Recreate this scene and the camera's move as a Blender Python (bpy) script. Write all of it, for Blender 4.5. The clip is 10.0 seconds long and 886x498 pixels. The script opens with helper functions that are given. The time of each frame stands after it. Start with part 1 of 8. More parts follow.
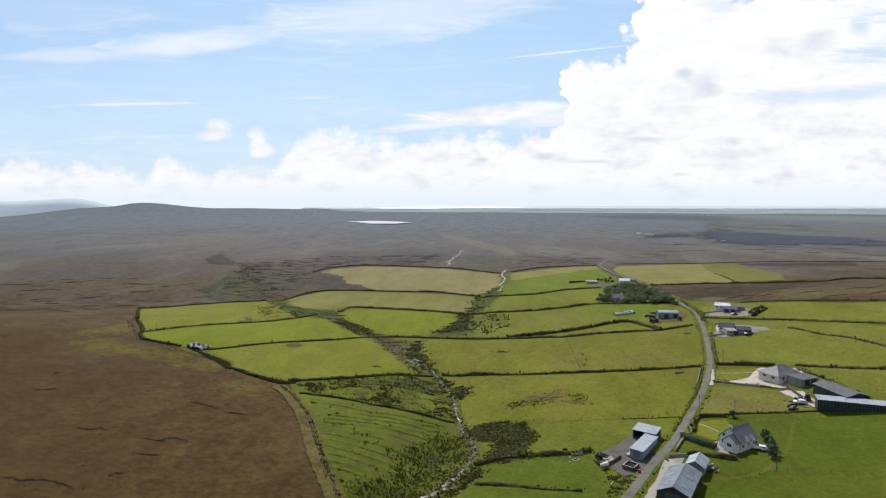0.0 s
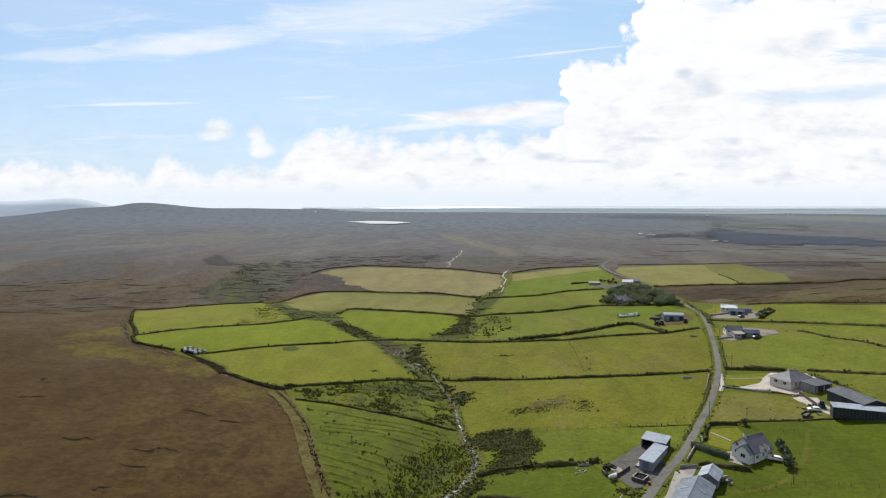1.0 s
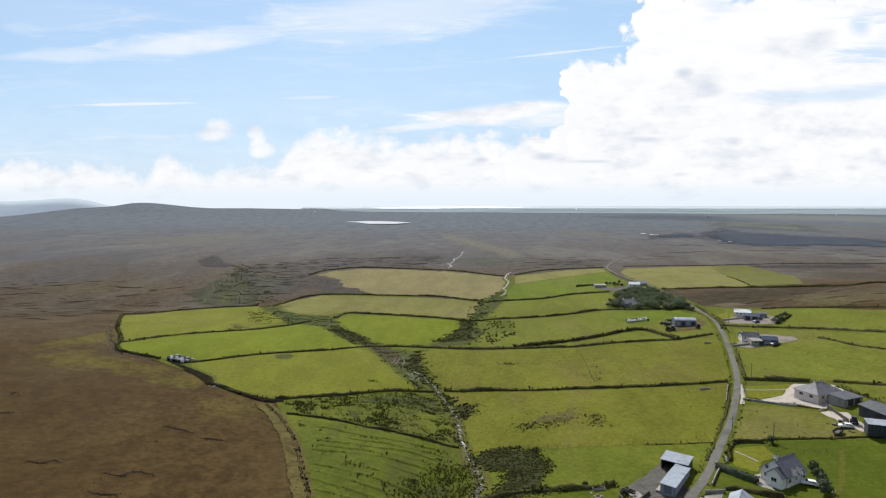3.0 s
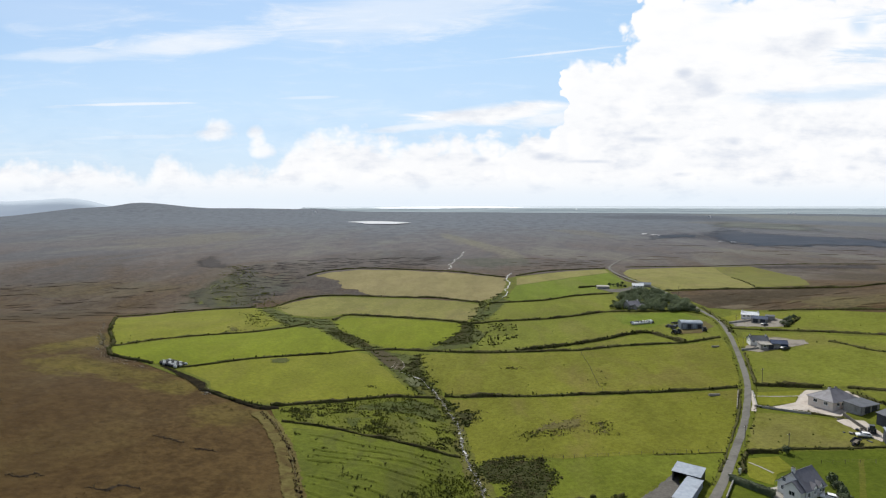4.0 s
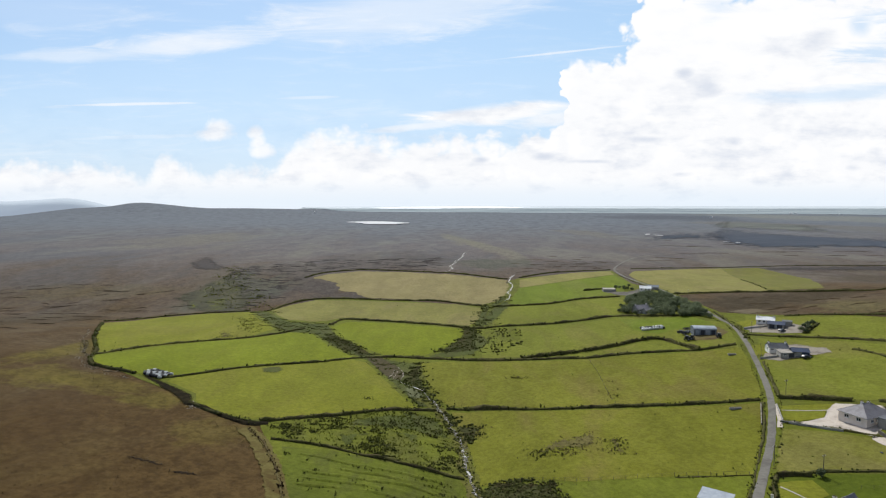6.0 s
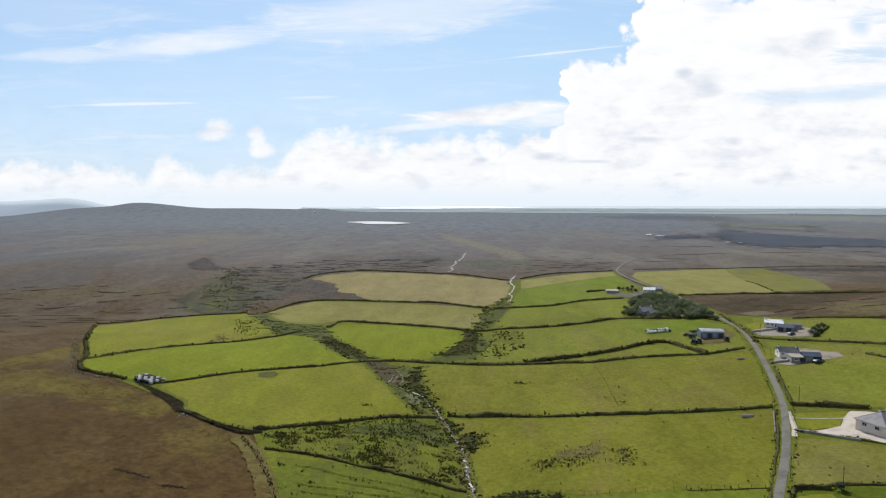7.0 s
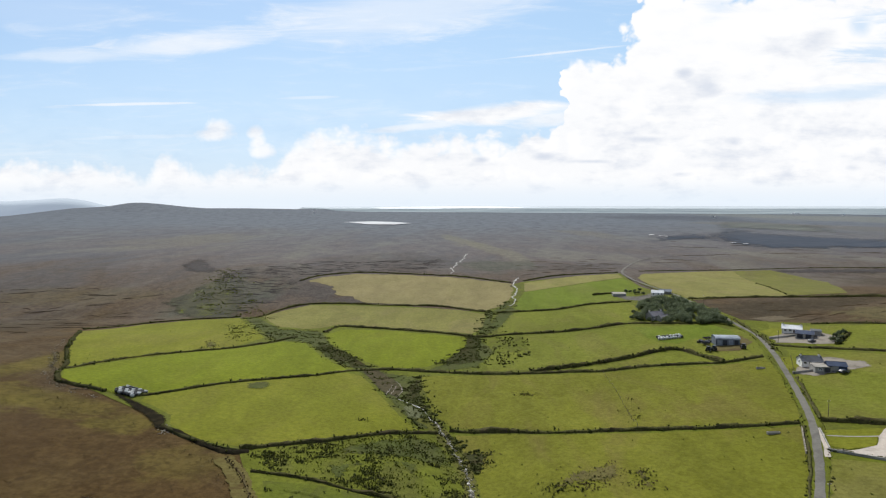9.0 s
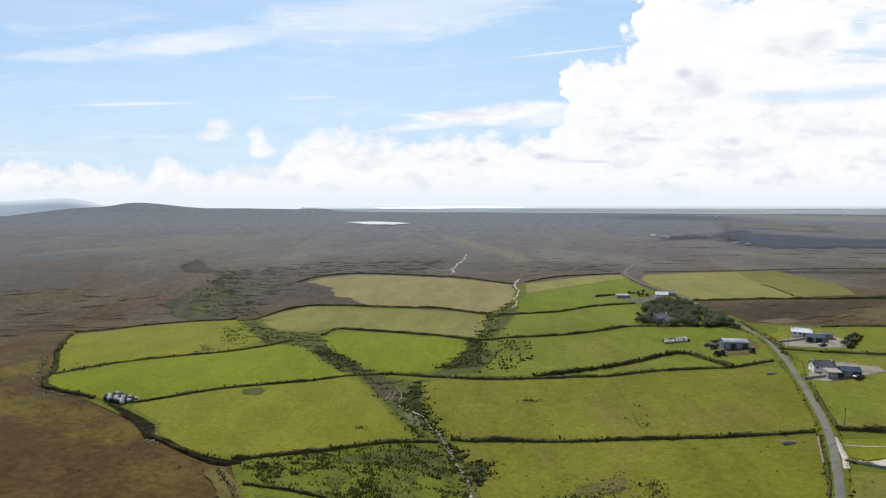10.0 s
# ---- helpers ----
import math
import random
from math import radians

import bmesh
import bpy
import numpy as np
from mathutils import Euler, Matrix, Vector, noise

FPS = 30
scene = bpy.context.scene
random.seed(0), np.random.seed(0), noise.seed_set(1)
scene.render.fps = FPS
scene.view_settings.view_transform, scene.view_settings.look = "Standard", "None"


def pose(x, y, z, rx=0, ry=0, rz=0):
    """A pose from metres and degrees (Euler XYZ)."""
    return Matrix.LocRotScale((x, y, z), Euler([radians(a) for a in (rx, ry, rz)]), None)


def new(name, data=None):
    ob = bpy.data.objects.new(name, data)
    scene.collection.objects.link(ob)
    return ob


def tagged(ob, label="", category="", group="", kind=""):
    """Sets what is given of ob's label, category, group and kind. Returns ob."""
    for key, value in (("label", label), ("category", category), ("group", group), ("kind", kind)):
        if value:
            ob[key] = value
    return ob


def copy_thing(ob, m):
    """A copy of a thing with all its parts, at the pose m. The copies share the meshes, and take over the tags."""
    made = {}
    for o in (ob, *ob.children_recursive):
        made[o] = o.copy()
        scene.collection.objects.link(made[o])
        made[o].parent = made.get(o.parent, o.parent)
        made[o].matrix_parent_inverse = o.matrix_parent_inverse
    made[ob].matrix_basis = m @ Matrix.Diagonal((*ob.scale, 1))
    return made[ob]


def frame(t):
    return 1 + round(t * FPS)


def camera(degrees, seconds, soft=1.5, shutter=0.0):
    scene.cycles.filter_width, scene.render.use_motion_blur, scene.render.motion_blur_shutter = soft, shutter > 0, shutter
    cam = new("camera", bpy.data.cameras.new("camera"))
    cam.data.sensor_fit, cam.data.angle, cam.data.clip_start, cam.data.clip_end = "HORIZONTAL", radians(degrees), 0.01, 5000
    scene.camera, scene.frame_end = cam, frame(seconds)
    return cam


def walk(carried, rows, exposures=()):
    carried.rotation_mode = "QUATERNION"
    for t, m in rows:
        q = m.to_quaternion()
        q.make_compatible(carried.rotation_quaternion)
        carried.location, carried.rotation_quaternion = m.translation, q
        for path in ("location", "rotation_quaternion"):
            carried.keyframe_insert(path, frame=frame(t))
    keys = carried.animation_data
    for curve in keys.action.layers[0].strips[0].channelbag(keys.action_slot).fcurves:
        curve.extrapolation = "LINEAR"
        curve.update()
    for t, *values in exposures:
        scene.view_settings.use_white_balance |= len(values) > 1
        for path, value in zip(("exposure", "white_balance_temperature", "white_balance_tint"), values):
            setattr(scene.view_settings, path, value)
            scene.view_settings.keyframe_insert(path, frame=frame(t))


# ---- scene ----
# ---------------------------------------------------------------- camera
cam = camera(71.6, 10.0, soft=1.25)
TILT = 85.843
walk(cam, [(t, pose(-0.314 * t, 7.75 * t, 72.5, TILT, 0, 0)) for t in (0, 2.5, 5, 7.5, 10)])

# ---------------------------------------------------------------- light
SUN_EL, SUN_AZ = 46.0, -12.0
sun = new("sun", bpy.data.lights.new("sun", "SUN"))
sun.data.energy, sun.data.angle, sun.data.color = 4.9, radians(0.55), (0.98, 0.96, 0.88)
sun.matrix_world = pose(0, 0, 300, 90 - SUN_EL, 0, 180 - SUN_AZ)
scene.view_settings.exposure = 0.04


class Nodes:
    """A short way to wire nodes."""

    def __init__(self, tree, fresh=True):
        self.tree = tree
        if fresh:
            tree.nodes.clear()

    def add(self, kind):
        return self.tree.nodes.new(kind)

    def put(self, socket, value):
        if isinstance(value, bpy.types.NodeSocket):
            self.tree.links.new(value, socket)
        else:
            socket.default_value = value

    def math(self, op, a, b=0.0, c=0.0, clamp=False):
        node = self.add("ShaderNodeMath")
        node.operation, node.use_clamp = op, clamp
        for socket, value in zip(node.inputs, (a, b, c)):
            self.put(socket, value)
        return node.outputs[0]

    def noise(self, vector, scale, detail=4.0, rough=0.55, distort=0.0):
        node = self.add("ShaderNodeTexNoise")
        self.put(node.inputs["Vector"], vector)
        node.inputs["Scale"].default_value = scale
        node.inputs["Detail"].default_value = detail
        node.inputs["Roughness"].default_value = rough
        node.inputs["Distortion"].default_value = distort
        return node.outputs["Fac"]

    def lobes(self, vector, scale):
        node = self.add("ShaderNodeTexVoronoi")
        node.voronoi_dimensions, node.feature = "2D", "SMOOTH_F1"
        self.put(node.inputs["Vector"], vector)
        node.inputs["Scale"].default_value = scale
        node.inputs["Smoothness"].default_value = 0.35
        return node.outputs["Distance"]

    def ramp(self, value, low, high, a=0.0, b=1.0, smooth=True):
        node = self.add("ShaderNodeMapRange")
        node.interpolation_type = "SMOOTHSTEP" if smooth else "LINEAR"
        for socket, v in zip(node.inputs, (value, low, high, a, b)):
            self.put(socket, v)
        return node.outputs[0]

    def mix(self, fac, a, b):
        node = self.add("ShaderNodeMix")
        node.data_type = "RGBA"
        self.put(node.inputs[0], fac)
        self.put(node.inputs[6], a if isinstance(a, bpy.types.NodeSocket) else (*a, 1))
        self.put(node.inputs[7], b if isinstance(b, bpy.types.NodeSocket) else (*b, 1))
        return node.outputs[2]

    def scale(self, vector, s):
        node = self.add("ShaderNodeVectorMath")
        node.operation = "MULTIPLY"
        self.put(node.inputs[0], vector)
        node.inputs[1].default_value = s
        return node.outputs[0]

    def join(self, x, y, z):
        node = self.add("ShaderNodeCombineXYZ")
        for socket, v in zip(node.inputs, (x, y, z)):
            self.put(socket, v)
        return node.outputs[0]

    def split(self, vector):
        node = self.add("ShaderNodeSeparateXYZ")
        self.put(node.inputs[0], vector)
        return node.outputs


def make_sky():
    world = bpy.data.worlds.new("sky")
    world.use_nodes = True
    scene.world = world
    n = Nodes(world.node_tree)
    ray = n.add("ShaderNodeTexCoord").outputs["Generated"]
    sky = n.add("ShaderNodeTexSky")
    sky.sky_type, sky.sun_disc = "NISHITA", False
    sky.sun_elevation, sky.sun_rotation = radians(SUN_EL), radians(SUN_AZ)
    sky.altitude, sky.air_density, sky.dust_density, sky.ozone_density = 60, 1.0, 1.3, 2.0
    x, y, z = n.split(ray)
    ahead = n.math("MAXIMUM", y, 0.05)
    across, height = n.math("DIVIDE", x, ahead), n.math("DIVIDE", z, ahead)
    place = n.join(across, n.math("MULTIPLY", height, 1.25), 0.0)
    # the cumulus: a ragged skyline of cloud tops, from left to right
    tops = [(-0.715, 0.080), (-0.674, 0.083), (-0.629, 0.077), (-0.579, 0.077), (-0.529, 0.070), (-0.492, 0.067), (-0.471, 0.072), (-0.459, 0.087), (-0.441, 0.090), (-0.416, 0.080), (-0.394, 0.066),
            (-0.373, 0.060), (-0.350, 0.076), (-0.314, 0.079), (-0.285, 0.068), (-0.259, 0.085), (-0.247, 0.114), (-0.226, 0.124), (-0.195, 0.128), (-0.156, 0.126), (-0.122, 0.122), (-0.102, 0.111),
            (0.015, 0.112), (0.160, 0.121), (0.191, 0.150), (0.193, 0.224), (0.258, 0.230), (0.268, 0.252), (0.300, 0.290), (0.318, 0.345), (0.730, 0.345), (0.790, 0.300)]
    # rounded heads of cloud, large ones made of smaller ones
    stir = n.math("MULTIPLY", n.math("SUBTRACT", n.noise(place, 9, 4, 0.6), 0.5), 0.05)
    curl = n.join(n.math("ADD", across, stir), n.math("SUBTRACT", n.math("MULTIPLY", height, 1.1), stir), 0.0)
    heads = [n.math("MULTIPLY", n.math("SUBTRACT", 0.40, n.lobes(curl, scale)), size) for scale, size in ((21, n.ramp(across, -0.3, 0.15, 0.022, 0.042)), (52, n.ramp(across, -0.3, 0.15, 0.013, 0.020)), (120, 0.008))]
    puffs = n.math("ADD", n.math("ADD", heads[0], heads[1]), heads[2])
    ramp = n.add("ShaderNodeValToRGB")
    n.put(ramp.inputs[0], n.ramp(n.math("ADD", across, n.math("MULTIPLY", n.math("SUBTRACT", puffs, 0.004), n.ramp(across, 0.0, 0.15, 0.0, 0.55))), -0.8, 0.8, smooth=False))
    ramp.color_ramp.interpolation = "LINEAR"
    while len(ramp.color_ramp.elements) < len(tops):
        ramp.color_ramp.elements.new(0.5)
    for e, (u, v) in zip(ramp.color_ramp.elements, tops):
        e.position = (u + 0.8) / 1.6
        e.color = (v * 2, v * 2, v * 2, 1)
    top = n.math("MULTIPLY", ramp.outputs[0], 0.5)

    def billow(scale, detail):
        return n.math("ABSOLUTE", n.math("SUBTRACT", n.noise(place, scale, detail, 0.55), 0.5))

    depth = n.math("ADD", n.math("SUBTRACT", top, height), puffs)
    cloud = n.ramp(depth, -0.006, n.ramp(across, -0.3, 0.2, 0.036, 0.022))

    def patch(u, v, ru, rv, tilt, ragged_by, low, high, most):
        """A soft cloud patch: centre, half length, half thickness, slope."""
        du = n.math("DIVIDE", n.math("SUBTRACT", across, u), ru)
        dv = n.math("DIVIDE", n.math("SUBTRACT", n.math("SUBTRACT", height, v), n.math("MULTIPLY", n.math("SUBTRACT", across, u), tilt)), rv)
        d = n.math("SUBTRACT", 1.0, n.math("SQRT", n.math("ADD", n.math("MULTIPLY", du, du), n.math("MULTIPLY", dv, dv))))
        return n.ramp(n.math("ADD", d, n.math("MULTIPLY", ragged_by[0], ragged_by[1])), low, high, 0, most)

    wisp = n.math("SUBTRACT", n.noise(n.join(n.math("MULTIPLY", across, 5), n.math("MULTIPLY", height, 34), 0.3), 1.3, 7, 0.65, 0.5), 0.5)
    for u, v, ru, rv in ((-0.360, 0.121, 0.032, 0.024), (-0.366, 0.112, 0.044, 0.015), (-0.303, 0.114, 0.019, 0.016), (-0.298, 0.100, 0.018, 0.020), (-0.290, 0.086, 0.030, 0.018)):
        cloud = n.math("MAXIMUM", cloud, patch(u, v, ru, rv, 0.0, (n.math("ADD", puffs, 0.004), 16.0), -0.05, 0.8, 0.9))
    hole = patch(0.648, 0.178, 0.21, 0.020, 0.05, (wisp, 1.6), 0.0, 0.9, 0.5)
    hole = n.math("MAXIMUM", hole, patch(0.666, 0.284, 0.028, 0.030, 0.0, (puffs, 9.0), 0.0, 0.9, 0.55))
    hole = n.math("MAXIMUM", hole, patch(0.700, 0.262, 0.075, 0.075, 0.4, (n.math("ADD", puffs, wisp), 5.0), 0.0, 1.3, 0.6))
    hole = n.math("MAXIMUM", hole, patch(0.437, 0.310, 0.045, 0.022, 0.15, (wisp, 3.0), 0.0, 1.1, 0.35))
    cloud = n.math("MULTIPLY", cloud, n.math("SUBTRACT", 1.0, hole))
    thin = n.ramp(height, 0.02, 0.30, 0.26, 0.02)
    for u, v, ru, rv, tilt, most in ((-0.409, 0.255, 0.20, 0.026, 0.10, 0.62), (-0.599, 0.236, 0.17, 0.017, 0.02, 0.42), (-0.650, 0.306, 0.25, 0.05, -0.05, 0.12), (-0.057, 0.306, 0.30, 0.06, 0.12, 0.45),
                                     (-0.516, 0.160, 0.17, 0.003, 0.02, 0.65), (-0.620, 0.156, 0.05, 0.004, 0.02, 0.3), (-0.212, 0.171, 0.07, 0.004, 0.03, 0.4),
                                     (0.181, 0.241, 0.125, 0.0022, 0.105, 0.5), (0.087, 0.145, 0.20, 0.022, 0.085, 1.0), (-0.022, 0.127, 0.14, 0.010, 0.10, 0.7), (0.178, 0.138, 0.10, 0.02, 0.05, 0.8),
                                     (0.679, 0.290, 0.06, 0.003, 0.06, 0.7), (-0.495, 0.108, 0.20, 0.006, 0.03, 0.35)):
        thin = n.math("MAXIMUM", thin, patch(u, v, ru, rv, tilt, (wisp, 1.3), -0.05, 0.75, most))
    thin = n.math("ADD", thin, n.ramp(wisp, -0.02, 0.3, 0.0, 0.24), clamp=True)
    over = n.math("ADD", n.math("MAXIMUM", z, 0.0), 0.12)
    dome = n.join(n.math("DIVIDE", x, over), n.math("DIVIDE", y, over), 0.0)
    broken = n.ramp(n.noise(dome, 0.8, 7, 0.6, 0.3), 0.50, 0.64)
    beyond = n.math("MAXIMUM", n.ramp(z, 0.36, 0.48), n.ramp(y, 0.35, 0.1))
    cloud = n.math("MAXIMUM", cloud, n.math("MULTIPLY", broken, beyond))
    cover = n.math("MAXIMUM", cloud, thin)
    shade = n.noise(n.join(n.math("MULTIPLY", across, 12), n.math("MULTIPLY", height, 30), 2.0), 1.0, 6, 0.6)
    grey = n.math("MULTIPLY", n.math("ADD", n.ramp(shade, 0.44, 0.76, 0.0, 0.62), n.ramp(billow(13, 5), 0.0, 0.16, 0.14, 0.0)), n.ramp(height, 0.28, 0.10, 0.25, 1.0))
    low = n.ramp(height, 0.0, 0.055, 0.34, 0.0)
    grey = n.math("MAXIMUM", grey, low)
    for u, v, ru, rv in ((0.324, 0.104, 0.05, 0.010), (0.062, 0.072, 0.022, 0.009), (0.161, 0.077, 0.03, 0.010), (0.234, 0.069, 0.06, 0.006), (0.468, 0.100, 0.025, 0.015), (0.385, 0.049, 0.03, 0.007), (0.663, 0.059, 0.028, 0.009),
                         (0.426, 0.191, 0.05, 0.03), (0.582, 0.253, 0.08, 0.03), (0.385, 0.209, 0.025, 0.014)):
        grey = n.math("MAXIMUM", grey, patch(u, v, ru, rv, 0.0, (n.math("SUBTRACT", shade, 0.5), 2.2), -0.1, 1.2, 0.85))
    white = n.mix(grey, (11.4, 11.4, 11.45), (7.3, 7.95, 9.2))
    white = n.mix(n.ramp(height, 0.0, 0.05, 0.75, 0.0), white, (9.0, 10.1, 11.2))
    blue = n.mix(n.math("MULTIPLY", n.math("SUBTRACT", 1.0, beyond), 0.7), sky.outputs[0], n.mix(n.ramp(n.math("SUBTRACT", height, n.math("MULTIPLY", across, 0.12)), 0.20, 0.42), (5.35, 8.45, 12.0), (4.7, 7.5, 11.4)))
    back = n.add("ShaderNodeBackground")
    n.put(back.inputs[0], n.mix(cover, blue, white))
    back.inputs[1].default_value = 0.087
    n.put(n.add("ShaderNodeOutputWorld").inputs[0], back.outputs[0])


make_sky()

# ---------------------------------------------------------------- materials


def surface(name, colours, sizes=(1.0, 8.0), rough=0.9, bump=0.0, bump_size=2.0, stretch=(1, 1, 1), metal=0.0, local=False, vary=0.0, spec=0.3):
    """Two scales of noise blend three colours: main, variant, stain."""
    mat = bpy.data.materials.new(name)
    mat.use_nodes = True
    n = Nodes(mat.node_tree)
    at = n.add("ShaderNodeTexCoord").outputs["Object"] if local else n.add("ShaderNodeNewGeometry").outputs["Position"]
    at = n.scale(at, stretch)
    main, variant, stain = (tuple(c) for c in colours)
    small = n.ramp(n.noise(at, 1 / sizes[0], 5, 0.6), 0.3, 0.7)
    large = n.ramp(n.noise(at, 1 / sizes[1], 4, 0.6, 0.6), 0.46, 0.68)
    colour = n.mix(large, n.mix(small, main, variant), stain)
    if vary:
        shift = n.add("ShaderNodeHueSaturation")
        n.put(shift.inputs["Color"], colour)
        n.put(shift.inputs["Value"], n.ramp(n.add("ShaderNodeObjectInfo").outputs["Random"], 0, 1, 1 - vary, 1 + vary, False))
        colour = shift.outputs[0]
    shader = n.add("ShaderNodeBsdfPrincipled")
    n.put(shader.inputs["Base Color"], colour)
    shader.inputs["Roughness"].default_value = rough
    shader.inputs["Metallic"].default_value = metal
    shader.inputs["Specular IOR Level"].default_value = spec
    if bump:
        relief = n.add("ShaderNodeBump")
        relief.inputs["Distance"].default_value = bump
        n.put(relief.inputs["Height"], n.noise(at, 1 / bump_size, 6, 0.65))
        n.put(shader.inputs["Normal"], relief.outputs[0])
    n.put(n.add("ShaderNodeOutputMaterial").inputs[0], shader.outputs[0])
    return mat


def moor_material():
    mat = bpy.data.materials.new("heather_moor")
    mat.use_nodes = True
    n = Nodes(mat.node_tree)
    at = n.add("ShaderNodeNewGeometry").outputs["Position"]
    x, y, z = n.split(at)
    flat = n.join(x, n.math("MULTIPLY", y, 0.42), 0.0)
    wide = n.noise(flat, 1 / 110, 7, 0.66, 0.8)
    mid = n.noise(flat, 1 / 24, 7, 0.66, 0.6)
    streak = n.noise(n.join(x, n.math("MULTIPLY", y, 0.7), 3.0), 1 / 6, 8, 0.74, 0.25)
    fine = n.noise(at, 1 / 2.2, 6, 0.7)
    grain = n.ramp(n.math("ADD", n.math("MULTIPLY", fine, 0.5), n.math("MULTIPLY", streak, 0.5)), 0.39, 0.61)
    brown = n.mix(grain, (0.043, 0.026, 0.009), (0.082, 0.052, 0.019))
    olive = n.mix(grain, (0.062, 0.042, 0.014), (0.100, 0.071, 0.026))
    near = n.mix(n.ramp(mid, 0.46, 0.72, 0, 0.85), brown, olive)
    near = n.mix(n.ramp(wide, 0.44, 0.60, 0.0, 0.5), near, (0.048, 0.029, 0.012))
    drift = n.noise(n.join(x, n.math("MULTIPLY", y, 0.6), 9.0), 1 / 45, 6, 0.65, 1.0)
    near = n.mix(n.ramp(drift, 0.50, 0.68, 0.0, 0.5), near, n.mix(grain, (0.062, 0.042, 0.018), (0.096, 0.068, 0.031)))
    pits = n.ramp(n.noise(n.join(x, n.math("MULTIPLY", y, 0.9), 1.0), 1 / 3.4, 5, 0.7, 0.8), 0.60, 0.70, 0.0, 0.5)
    near = n.mix(pits, near, (0.026, 0.018, 0.009))
    # far growth is greyed: the air's haze is part of these colours
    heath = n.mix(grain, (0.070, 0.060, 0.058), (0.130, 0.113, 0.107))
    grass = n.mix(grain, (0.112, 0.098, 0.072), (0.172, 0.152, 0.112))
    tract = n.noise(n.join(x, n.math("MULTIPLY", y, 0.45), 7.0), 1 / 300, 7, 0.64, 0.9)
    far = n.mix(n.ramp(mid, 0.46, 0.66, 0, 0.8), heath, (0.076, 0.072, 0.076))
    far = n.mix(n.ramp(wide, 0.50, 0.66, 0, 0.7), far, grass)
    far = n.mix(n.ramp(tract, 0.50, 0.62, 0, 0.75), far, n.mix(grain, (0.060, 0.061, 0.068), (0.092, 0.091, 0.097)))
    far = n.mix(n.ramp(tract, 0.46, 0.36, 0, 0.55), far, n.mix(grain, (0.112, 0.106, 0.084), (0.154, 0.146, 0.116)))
    far_share = n.ramp(n.math("ADD", n.math("ADD", y, n.math("MULTIPLY", wide, 700)), n.math("MULTIPLY", mid, 200)), 690, 1350)
    # haze of distance as a blue-grey base colour, stronger farther away
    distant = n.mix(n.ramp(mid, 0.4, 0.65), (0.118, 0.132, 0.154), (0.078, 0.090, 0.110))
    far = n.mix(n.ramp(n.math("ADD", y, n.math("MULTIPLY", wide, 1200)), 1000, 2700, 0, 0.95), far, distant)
    colour = n.mix(far_share, near, far)
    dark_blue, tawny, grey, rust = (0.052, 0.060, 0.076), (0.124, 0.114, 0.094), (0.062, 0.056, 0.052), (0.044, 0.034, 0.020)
    umber, brown, flush = (0.058, 0.050, 0.045), (0.078, 0.060, 0.046), (0.064, 0.068, 0.052)
    yellow, straw = (0.094, 0.077, 0.016), (0.086, 0.073, 0.034)
    # tracts of other growth and tone: middle, half widths, slope, colour, share
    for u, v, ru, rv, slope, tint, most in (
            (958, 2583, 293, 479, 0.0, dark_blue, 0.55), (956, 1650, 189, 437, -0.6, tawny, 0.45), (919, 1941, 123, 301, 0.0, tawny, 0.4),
            (-426, 1150, 90, 210, 0.0, tawny, 0.6), (-522, 1088, 50, 86, 0.0, tawny, 0.3), (31, 1125, 41, 170, -1.2, (0.136, 0.126, 0.096), 0.6), (64, 938, 34, 125, -1.2, (0.136, 0.126, 0.096), 0.6), (82, 787, 16, 127, 0.0, tawny, 0.85), (55, 712, 46, 66, 0.0, flush, 0.7),
            (310, 1380, 50, 230, -0.3, tawny, 0.5), (430, 840, 80, 60, -0.4, tawny, 0.45), (-197, 644, 14, 68, 0.0, grey, 0.7),
            (-116, 563, 42, 62, 0.0, umber, 0.9), (-75, 528, 20, 22, 0.0, umber, 0.9), (-118, 527, 17, 34, 0.0, brown, 0.85), (-172, 556, 44, 86, 0.0, flush, 0.7), (-65, 761, 89, 101, 0.0, grey, 0.5), (-136, 669, 55, 56, 0.0, grey, 0.5), (124, 683, 50, 52, 0.0, grey, 0.5),
            (188, 435, 40, 40, 0.0, rust, 1.0), (238, 442, 50, 24, 0.0, rust, 0.85), (230, 396, 19, 21, 0.0, straw, 0.85), (259, 377, 14, 28, 0.0, straw, 0.7), (223, 429, 16, 13, 0.0, rust, 0.5), (231, 379, 22, 16, 0.0, straw, 0.8), (389, 563, 67, 95, 0.0, rust, 0.6),
            (-166, 330, 8, 63, 0.0, yellow, 0.6), (-126, 268, 20, 13, 0.0, yellow, 0.62), (-146, 268, 15, 17, 0.0, yellow, 0.6), (-163, 312, 10, 34, 0.0, yellow, 0.5), (-103, 258, 12, 11, 0.0, yellow, 0.72), (-75, 235, 13, 15, 0.0, yellow, 0.4),
            # the first two pale greys carry the hazy lowland's tone onto the moor
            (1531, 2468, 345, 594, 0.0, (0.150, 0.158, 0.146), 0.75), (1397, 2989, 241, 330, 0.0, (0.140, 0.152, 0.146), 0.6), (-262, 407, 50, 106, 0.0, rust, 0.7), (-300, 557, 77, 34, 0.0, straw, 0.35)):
        du, dv = n.math("SUBTRACT", x, u), n.math("SUBTRACT", y, v)
        dv = n.math("SUBTRACT", dv, n.math("MULTIPLY", du, slope * rv / ru))
        du, dv = n.math("DIVIDE", du, ru), n.math("DIVIDE", dv, rv)
        rag = n.math("SUBTRACT", n.noise(n.join(du, dv, u * 0.01), 1.7, 9, 0.68, 0.4), 0.5)
